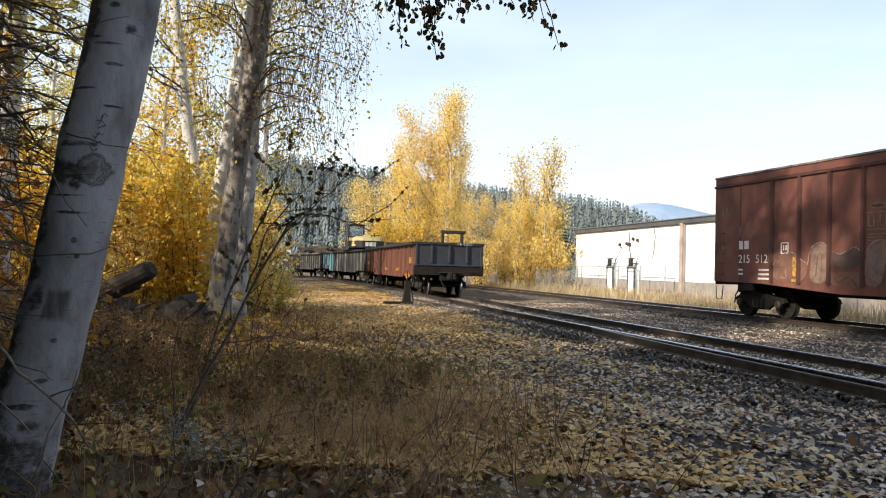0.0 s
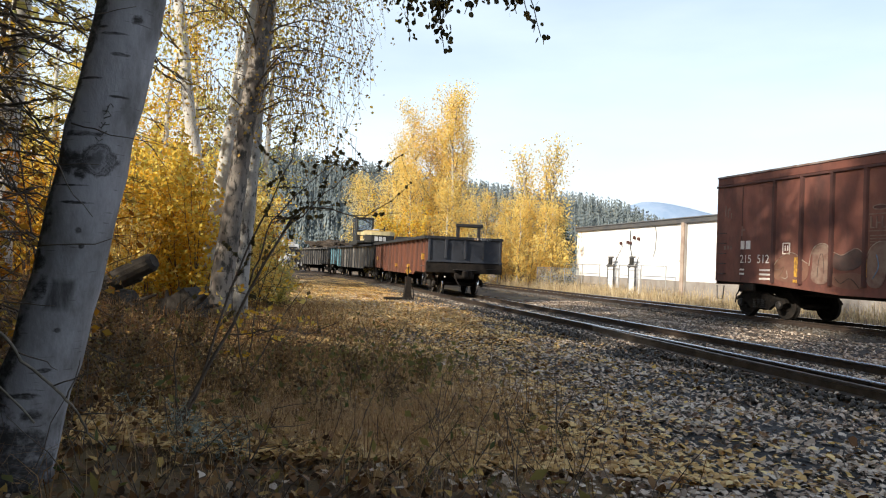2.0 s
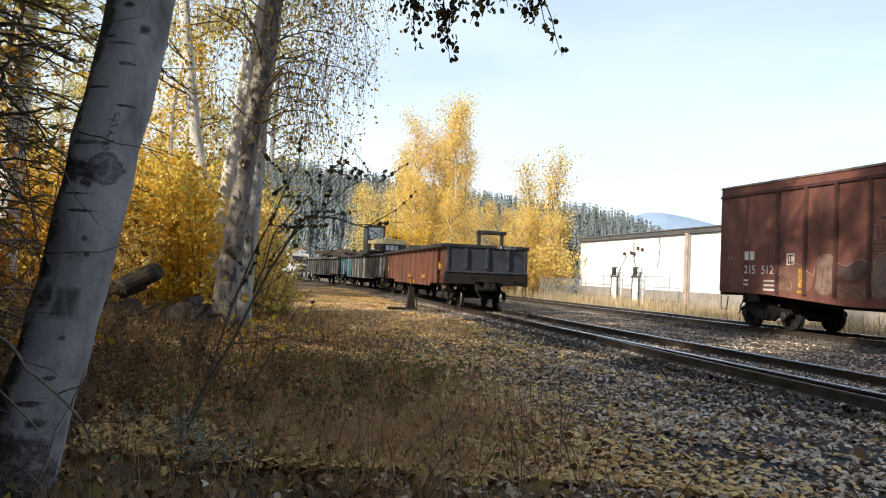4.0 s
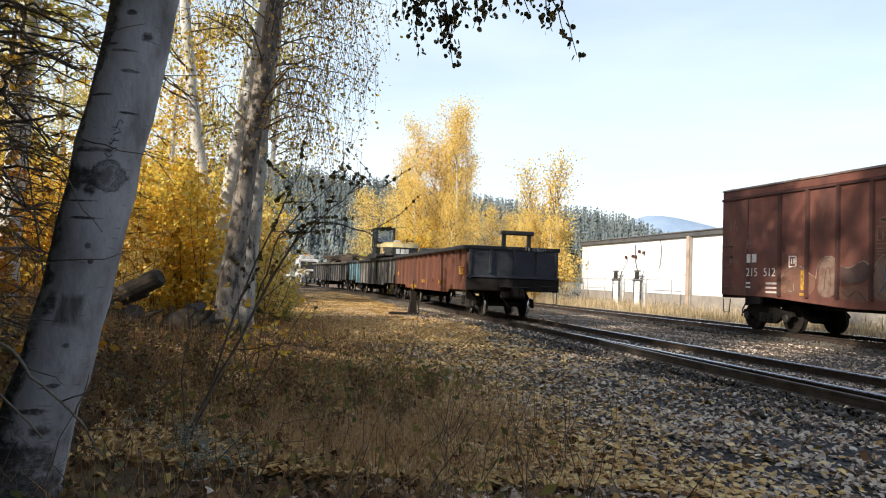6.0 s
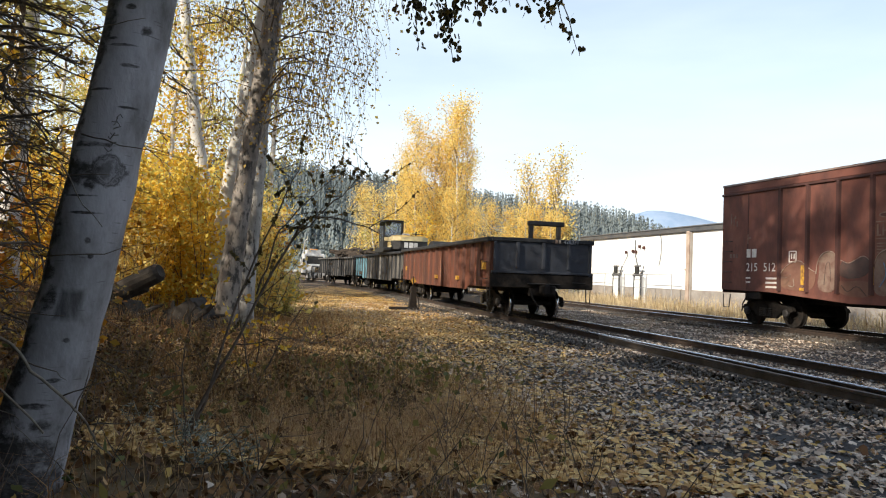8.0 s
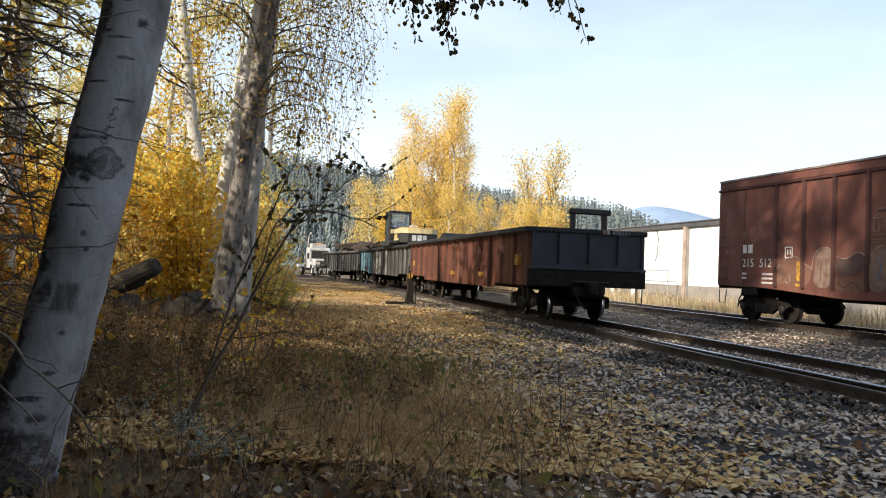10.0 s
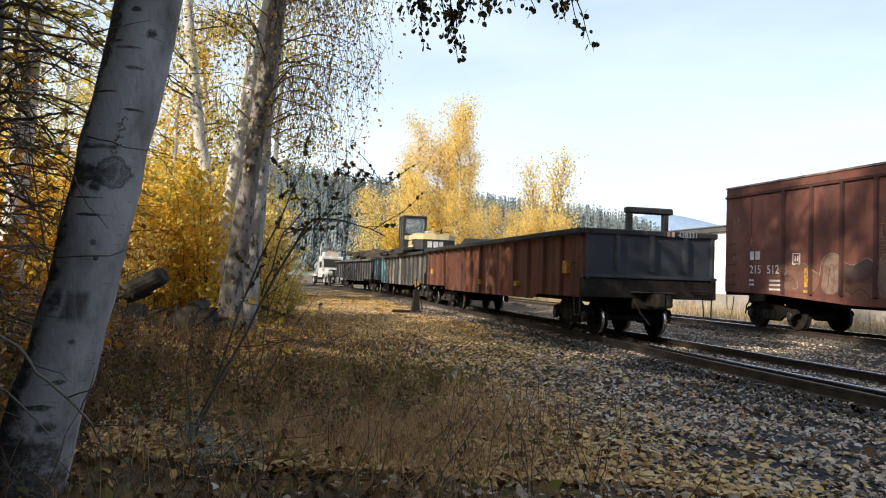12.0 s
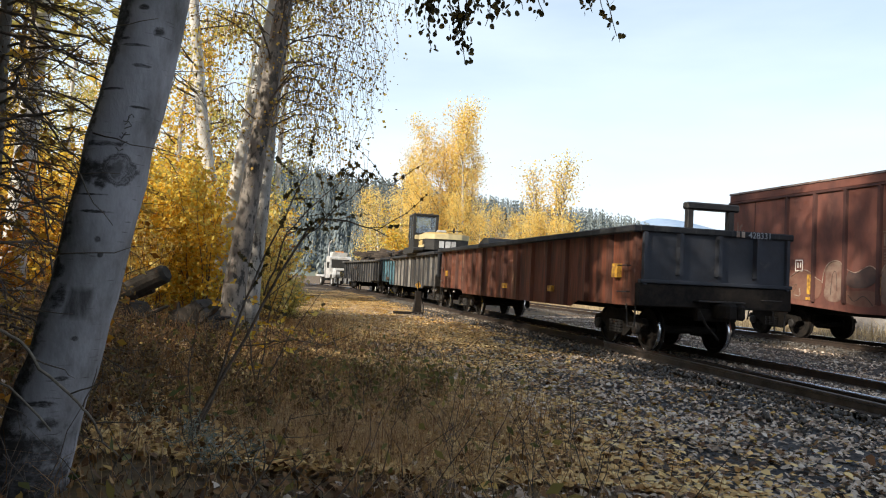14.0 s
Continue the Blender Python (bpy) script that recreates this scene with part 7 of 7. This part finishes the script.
def build_dead_conifer(x, y, seed, height, reach):
    """A dying spruce: drooping bare boughs with ragged side twigs."""
    rng, nrng = random.Random(seed), np.random.default_rng(seed)
    t = thing("dead_conifer", "dying conifer with drooping bare dark boughs", "tree", at=pose(x, y, gz(x, y)))
    part("trunk", Geo().tube([(0, 0, -0.1), (0.05, 0, height)], [0.09, 0.03], 8), M["bark_dark"], t, smooth=True)
    spots = []
    for k in range(30):
        z = 0.6 + (height - 0.8) * (k + rng.random()) / 30
        a = rng.uniform(0, 6.28)
        d = Vector((math.cos(a), math.sin(a), 0))
        if rng.random() < 0.6:
            d = (d * 0.6 + Vector((1, -0.15, 0))).normalized()
        l = reach * rng.uniform(0.6, 1.1)
        pts = [Vector((0, 0, z)) + d * (l * u) + Vector((rng.uniform(-0.04, 0.04), rng.uniform(-0.04, 0.04), l * (0.16 * u - 0.42 * u * u) + rng.uniform(-0.03, 0.03))) for u in np.linspace(0, 1, 8)]
        b = part("bough", Geo().tube(pts, [0.016 * (1 - 0.8 * i / 7) for i in range(8)], 6), M["twig"], t, smooth=True)
        g = Geo()
        for j in range(22):
            q = along(pts, 0.15 + 0.84 * (j + rng.random()) / 22)
            e = q + Vector((d.x * 0.25 + rng.uniform(-0.3, 0.3), d.y * 0.25 + rng.uniform(-0.3, 0.3), rng.uniform(-0.30, 0.10)))
            w = bend(rng, q, e, 4, 0.02)
            g.tube(w, [0.005, 0.004, 0.003, 0.002], 4)
            if rng.random() < 0.3:
                spots += [along(w, rng.uniform(0.2, 1)) for _ in range(7)]
        part("twigwork", g, M["twig"], b)
    v, q = leaf_cards(nrng, np.array([tuple(p) for p in spots]) + nrng.normal(size=(len(spots), 3)) * 0.02, 0.034, 0.4, 0.2, 1.6)
    part("leafage", mesh_quads("leafage", v, q, M["leaf_brown"]), None, t, "sparse dead needles")
    return t


def build_dead_branch():
    """A pale fallen branch caught on the birch, its far end on the ground, with forked side twigs."""
    rng = random.Random(23)
    br = thing("dead_branch", "pale dead branch leaning on the birch's foot", "branch")
    main = [Vector(q) for q in [(-2.587, 4.05, 0.848), (-2.509, 4.08, 0.798), (-2.431, 4.08, 0.76), (-2.321, 4.06, 0.627), (-2.158, 4.08, 0.49), (-2.132, 4.2, 0.394), (-2.132, 4.35, 0.281), (-2.19, 4.6, 0.116), (-2.183, 4.85, -0.047), (-2.124, 5.0, -0.15)]]
    fine = [along(main, k / 27) + Vector((rng.uniform(-1, 1), 0, rng.uniform(-1, 1))) * 0.006 for k in range(28)]
    part("limb", Geo().tube(fine, [0.010 - 0.0045 * k / 27 for k in range(28)], 7), M["twig_pale"], br, smooth=True)
    for k, (dx, dz) in ((8, (0.22, -0.10)), (12, (0.26, 0.10)), (15, (0.05, 0.24)), (18, (0.30, 0.02)), (21, (-0.16, 0.05))):
        q = fine[k]
        tw = bend(rng, q, q + Vector((dx, rng.uniform(-0.05, 0.05), dz)), 6, 0.02)
        part("side_twig", Geo().tube(tw, [0.005, 0.0045, 0.004, 0.003, 0.0025, 0.0015], 5), M["twig"], br, smooth=True)
    low = [Vector(q) for q in [(-2.569, 4.1, 0.531), (-2.504, 4.1, 0.508), (-2.328, 4.1, 0.356), (-2.254, 4.1, 0.277)]]
    part("side_twig", Geo().tube([along(low, k / 9) for k in range(10)], 0.006, 6), M["twig_pale"], br, smooth=True)


build_dead_branch()


def build_grey_weed(x, y, seed):
    """A low plant with narrow grey-green leaves in a loose rosette."""
    rng = random.Random(seed)
    w = thing("weed", "low grey-green weed with narrow leaves", "weed", "grey-green weeds", at=pose(x, y, gz(x, y)))
    stems, v, f = Geo(), [], []
    for i in range(9):
        a = rng.uniform(0, 6.28)
        tip = Vector((math.cos(a) * rng.uniform(0.05, 0.2), math.sin(a) * rng.uniform(0.05, 0.2), rng.uniform(0.08, 0.26)))
        st = bend(rng, (0, 0, -0.02), tip, 5, 0.02)
        stems.tube(st, [0.004, 0.0035, 0.003, 0.0025, 0.002], 5)
        for j in range(9):
            q = along(st, 0.25 + 0.74 * (j + rng.random()) / 9)
            b = rng.uniform(0, 6.28)
            d = Vector((math.cos(b), math.sin(b), rng.uniform(-0.2, 0.6))).normalized()
            u = d.cross(Vector((0, 0, 1))).normalized()
            l, k = rng.uniform(0.03, 0.065), len(v)
            v += [tuple(q), tuple(q + d * l * 0.5 + u * l * 0.2), tuple(q + d * l - Vector((0, 0, l * 0.25))), tuple(q + d * l * 0.5 - u * l * 0.2)]
            f.append((k, k + 1, k + 2, k + 3))
    part("stemwork", stems, M["leaf_sage"], w)
    me = bpy.data.meshes.new("leafage")
    me.from_pydata(v, [], f)
    me.materials.append(M["leaf_sage"])
    part("leafage", me, None, w)


for k, (x, y) in enumerate([(-2.0, 5.75), (-1.85, 5.45), (-1.65, 5.2), (-1.95, 5.3), (-1.5, 5.45), (-2.45, 5.9), (-1.35, 4.9), (-1.7, 4.95)]):
    build_grey_weed(x, y, 90 + k)


def build_withered_weed(x, y, seed, tall):
    """A bushy dead weed: stems that spread from one root, with curled leaves still on them."""
    rng, nrng = random.Random(seed), np.random.default_rng(seed)
    w = thing("withered_weed", "bushy withered brown weed in dry grass", "weed", "withered weeds on the verge", at=pose(x, y, gz(x, y)))
    stems, spots = Geo(), []
    for i in range(15):
        a, r = rng.uniform(0, 6.28), tall * rng.uniform(0.15, 0.75)
        st = bend(rng, (0, 0, -0.03), (math.cos(a) * r, math.sin(a) * r, tall * rng.uniform(0.55, 1.1)), 6, 0.05)
        stems.tube(st, [0.0045, 0.004, 0.0035, 0.003, 0.0025, 0.0015], 4)
        spots += [tuple(along(st, rng.uniform(0.15, 1.0))) for _ in range(26)]
    part("stemwork", stems, M["twig"], w)
    c = np.array(spots) + nrng.normal(size=(len(spots), 3)) * 0.028
    v, q = leaf_cards(nrng, c, 0.030, 0.5, 0.4, 1.5)
    part("leafage", mesh_quads("leafage", v, q, M["leaf_withered"]), None, w)
    return w


weeds = [build_withered_weed(-3.5, 8.4, 131, 0.62), build_withered_weed(-2.45, 7.6, 132, 0.50), build_withered_weed(-1.3, 7.3, 133, 0.42)]
for k, (kind, x, y, s) in enumerate([(0, -4.2, 9.2, 1.0), (0, -3.1, 7.2, 0.9), (1, -2.9, 9.0, 1.1), (0, -4.9, 10.2, 1.1), (1, -1.9, 8.4, 0.9), (2, -0.9, 8.2, 1.1), (2, -1.7, 6.6, 1.0), (0, -3.9, 7.6, 0.9),
                                     (1, -2.6, 6.3, 0.8), (2, -0.5, 7.2, 0.9), (1, -3.6, 10.6, 1.0), (2, -2.1, 10.0, 1.1), (1, -3.0, 6.0, 0.9), (2, -1.0, 6.2, 0.8), (0, -5.4, 9.0, 1.1), (2, -0.2, 8.6, 0.8)]):
    copy_thing(weeds[kind], pose(x, y, gz(x, y), 0, 0, 67 * k) @ Matrix.Scale(s, 4))

# long bare boughs that arch from the dying conifer towards the birch
ARCHES = (((-4.3, 6.6, 3.3), (-3.94, 5.6, 3.3), (-3.51, 5.6, 3.27), (-3.22, 5.6, 3.17), (-2.97, 5.6, 3.01), (-2.79, 5.6, 2.85)),
          ((-4.3, 6.6, 3.18), (-3.86, 5.5, 3.18), (-3.55, 5.5, 3.1), (-3.39, 5.5, 3.06), (-3.23, 5.5, 2.89), (-3.07, 5.5, 2.79), (-2.86, 5.5, 2.72)),
          ((-4.3, 6.6, 2.97), (-3.78, 5.4, 2.97), (-3.48, 5.4, 2.91), (-3.25, 5.4, 2.86), (-3.04, 5.4, 2.79), (-2.83, 5.4, 2.7)),
          ((-4.3, 6.6, 2.35), (-3.81, 5.5, 2.35), (-3.43, 5.5, 2.56), (-3.47, 5.5, 2.65), (-3.39, 5.5, 2.74), (-3.28, 5.5, 2.77), (-3.06, 5.5, 2.72), (-2.77, 5.5, 2.59)),
          ((-4.3, 6.6, 2.72), (-3.9, 5.6, 2.72), (-3.52, 5.6, 2.58), (-3.48, 5.6, 2.47), (-3.28, 5.6, 2.31), (-3.08, 5.6, 2.08), (-2.89, 5.6, 1.96)),
          ((-4.3, 6.6, 2.22), (-3.76, 5.5, 2.22), (-3.26, 5.5, 2.33), (-3.05, 5.5, 2.38), (-2.86, 5.5, 2.35)),
          ((-4.3, 6.6, 1.79), (-3.78, 5.5, 1.79), (-3.48, 5.5, 1.78), (-3.26, 5.5, 1.68), (-3, 5.5, 1.64), (-2.83, 5.5, 1.68)),
          ((-4.3, 6.6, 2.12), (-3.73, 5.4, 2.12), (-3.43, 5.4, 2), (-3.25, 5.4, 1.8), (-3.02, 5.4, 1.42)))
bare_conifer = build_dead_conifer(-4.3, 6.6, 81, 5.4, 1.7)
arng = random.Random(29)
for row in ARCHES:
    base = Vector(bare_conifer.matrix_world.translation)
    way = [Vector(q) - base for q in row]
    fine = [along(way, k / 23) + Vector((arng.uniform(-1, 1), arng.uniform(-1, 1), arng.uniform(-1, 1))) * 0.010 for k in range(24)]
    bough = part("bough", Geo().tube(fine, [0.017 - 0.012 * k / 23 for k in range(24)], 7), M["twig"], bare_conifer, smooth=True)
    g = Geo()
    for j in range(12):
        q = along(fine, 0.3 + 0.69 * (j + arng.random()) / 26)
        t = bend(arng, q, q + Vector((arng.uniform(-0.1, 0.4), arng.uniform(-0.2, 0.2), arng.uniform(-0.3, 0.12))), 5, 0.025)
        g.tube(t, [0.005, 0.004, 0.0035, 0.0025, 0.0015], 4)
    part("twigwork", g, M["twig"], bough)
build_dead_conifer(-5.6, 8.4, 82, 6.2, 1.8)
build_sapling(-1.25, 4.0, [(0.35, 0.0, 0.62), (0.2, 0.1, 0.45)], 6, "short bare sapling in the grass", 0.008, 6)
build_sapling(-3.3, 6.5, [(-0.3, 0.2, 2.4), (0.2, 0.2, 1.9), (-0.7, 0.1, 2.9)], 7, "bare bush with dead brown leaves", 0.014, 30, "leaf_orange")
build_sapling(-3.2, 5.0, [(-0.4, 0.0, 1.6), (-0.15, 0.1, 2.2), (-0.6, 0.1, 3.0)], 9, "bare bush with dead brown leaves", 0.013, 24, "leaf_orange")
build_sapling(-2.3, 8.6, [(0.3, 0.1, 1.7), (-0.2, 0.0, 1.4), (0.7, 0.1, 1.2)], 16, "thin sapling with yellow leaves", 0.012, 60, "leaf_gold", 0.06)


def build_hanging():
    """Twigs with round dark leaves that hang from a limb over the camera; the outer one is returned, for it sways."""
    rng = random.Random(19)
    y = 3.2
    bough = thing("hanging_branch", "overhanging aspen branch with dark round leaves", "branch")
    limb = [Vector((-1.9, 4.4, 3.6)), Vector((-0.9, 3.7, 2.75)), Vector((-0.2, 3.3, 2.60)), Vector((0.4, 3.2, 2.64)), Vector((0.62, 3.2, 2.66))]
    part("limb", Geo().tube(limb, [0.035, 0.022, 0.014, 0.009, 0.004], 7), M["twig"], bough, smooth=True)

    def twig_group(rows, name, parent, label=""):
        g, v, f = Geo(), [], []
        for x0, x1, z1, n in rows:
            t = bend(rng, Vector((x0, y, 2.58)), Vector((x1, y - 0.05, z1)), 6, 0.02)
            g.tube(t, [0.004, 0.0035, 0.003, 0.0025, 0.002, 0.0015], 5)
            for _ in range(n * 3):
                c = along(t, rng.uniform(0.3, 1.0)) + Vector((rng.uniform(-0.035, 0.035), rng.uniform(-0.04, 0.04), rng.uniform(-0.03, 0.02)))
                # rounded leaves: eight-sided, a little cupped
                tilt = Euler((rng.uniform(-0.9, 0.9), rng.uniform(-0.9, 0.9), rng.uniform(0, 6.28))).to_matrix()
                r, k = rng.uniform(0.008, 0.0145), len(v)
                v.append(tuple(c + tilt @ Vector((0, 0.002, 0))))
                for i in range(8):
                    a = 2 * math.pi * i / 8
                    rr = r * (1.25 if i == 6 else 1.0)
                    v.append(tuple(c + tilt @ Vector((math.cos(a) * rr, 0.25 * r, math.sin(a) * rr))))
                f += [(k, k + 1 + i, k + 1 + (i + 1) % 8) for i in range(8)]
        twig = part(name, g, M["twig"], parent, label, True)
        part("leafage", Geo().add(v, f), M["leaf_dark"], twig)
        return twig

    twig_group(((-0.24, -0.20, 2.22, 15), (-0.16, -0.10, 2.27, 10), (-0.12, -0.03, 2.20, 17), (0.0, 0.03, 2.33, 9), (-0.20, -0.17, 2.34, 9), (-0.08, -0.05, 2.16, 9),
                (0.08, 0.10, 2.40, 5), (0.16, 0.19, 2.41, 5), (0.24, 0.28, 2.40, 6), (-0.3, -0.27, 2.36, 8), (-0.06, -0.02, 2.38, 8)), "twigwork", bough)
    return twig_group(((0.33, 0.38, 2.33, 8), (0.37, 0.44, 2.30, 6), (0.40, 0.49, 2.23, 5)), "hanging_twig", bough, "thin twig that sways")


swaying_twig = build_hanging()


# ---------------------------------------------------------------- what moves: the work train rolls towards the camera
TRAVEL = [(0.0, 20.05), (0.5, 19.32), (1.0, 18.58), (1.5, 17.85), (2.0, 17.12), (2.5, 16.38), (3.0, 15.65), (4.2, 13.95), (5.5, 11.92), (6.0, 11.29), (6.5, 10.66), (7.0, 10.01), (7.5, 9.34), (8.0, 8.63),
          (9.2, 6.60), (10.5, 4.43), (11.0, 3.70), (11.5, 3.06), (12.0, 2.45), (12.5, 1.85), (13.0, 1.26), (13.5, 0.67), (14.0, 0.08)]


def travel(t):
    """Metres still to go at t, smoothly between the known times."""
    tt, ss = [p[0] for p in TRAVEL], [p[1] for p in TRAVEL]
    i = min(max(sum(1 for a in tt if a <= t) - 1, 0), len(tt) - 2)

    def slope(k):
        a, b = max(k - 1, 0), min(k + 1, len(tt) - 1)
        return (ss[b] - ss[a]) / (tt[b] - tt[a])

    h = tt[i + 1] - tt[i]
    u = (t - tt[i]) / h
    return ((2 * u ** 3 - 3 * u ** 2 + 1) * ss[i] + (u ** 3 - 2 * u ** 2 + u) * h * slope(i)
            + (-2 * u ** 3 + 3 * u ** 2) * ss[i + 1] + (u ** 3 - u ** 2) * h * slope(i + 1))


def car_pose(front, length, inset):
    """A car whose front end is at s = front, standing on its two trucks."""
    a, b = near_track(front + inset)[0], near_track(front + length - inset)[0]
    m, d = (a + b) / 2, a - b
    return pose(m.x, m.y, 0, 0, 0, math.degrees(math.atan2(d.y, d.x)))


GAP = 1.15
SECOND_AT = LEAD_LEN + GAP
THIRD_AT = SECOND_AT + SECOND_LEN + GAP
TRUCK_AT = THIRD_AT + THIRD_LEN + 6.0


def motions():
    times = [round(0.4 * k, 2) for k in range(36)]
    coarse = [0.0, 0.5, 1.0, 1.5, 2.0, 2.5, 3.0, 3.6, 4.2, 4.9, 5.5, 6.0, 6.5, 7.0, 7.5, 8.0, 8.6, 9.2, 9.9, 10.5, 11.0, 11.5, 12.0, 12.5, 13.0, 13.5, 14.0]
    for car, wheels, start, length in ((lead, lead_wheels, 0.0, LEAD_LEN), (second, second_wheels, SECOND_AT, SECOND_LEN), (third, third_wheels, THIRD_AT, THIRD_LEN)):
        walk(car, [(t, car_pose(travel(t) + start, length, 1.95)) for t in coarse])
        for w in wheels:
            x = w.location.x
            walk(w, [(t, pose(x, 0, 0.42, 0, math.degrees((travel(0) - travel(t)) / 0.42), 0)) for t in times])
    walk(scrap, [(t, car_pose(travel(t) + THIRD_AT, THIRD_LEN, 1.95)) for t in coarse])
    walk(scrap_small, [(t, car_pose(travel(t) + SECOND_AT, SECOND_LEN, 1.95) @ pose(-4.6, 0, 0)) for t in coarse])
    walk(hump, [(t, car_pose(travel(t), LEAD_LEN, 1.95) @ pose(-4.6, -0.2, 0)) for t in coarse])
    walk(excavator, [(t, car_pose(travel(t) + SECOND_AT, SECOND_LEN, 1.95) @ pose(SECOND_LEN / 2 - 5.2, -0.4, 2.36)) for t in coarse])
    walk(swaying_twig, [(t, pose(dx, 0, dz)) for t, dx, dz in ((0.0, -0.015, 0.005), (0.7, -0.07, 0.01), (1.5, -0.13, 0.015), (3.0, -0.10, 0.0), (4.6, -0.05, 0.0), (6.5, 0.0, 0.0), (7.5, -0.01, 0.0),
                                                                (9.2, 0.02, 0.01), (11.0, 0.06, 0.03), (12.5, 0.02, 0.02), (13.3, 0.06, 0.05), (14.0, 0.11, 0.08))])
    walk(road_truck, [(t, car_pose(travel(t) + TRUCK_AT, 7.0, 1.2)) for t in coarse])
    for w in road_wheels:
        x = w.location.x
        walk(w, [(t, pose(x, 0, 0.2, 0, math.degrees((travel(0) - travel(t)) / 0.2), 0)) for t in [round(0.2 * k, 2) for k in range(71)]])


motions()
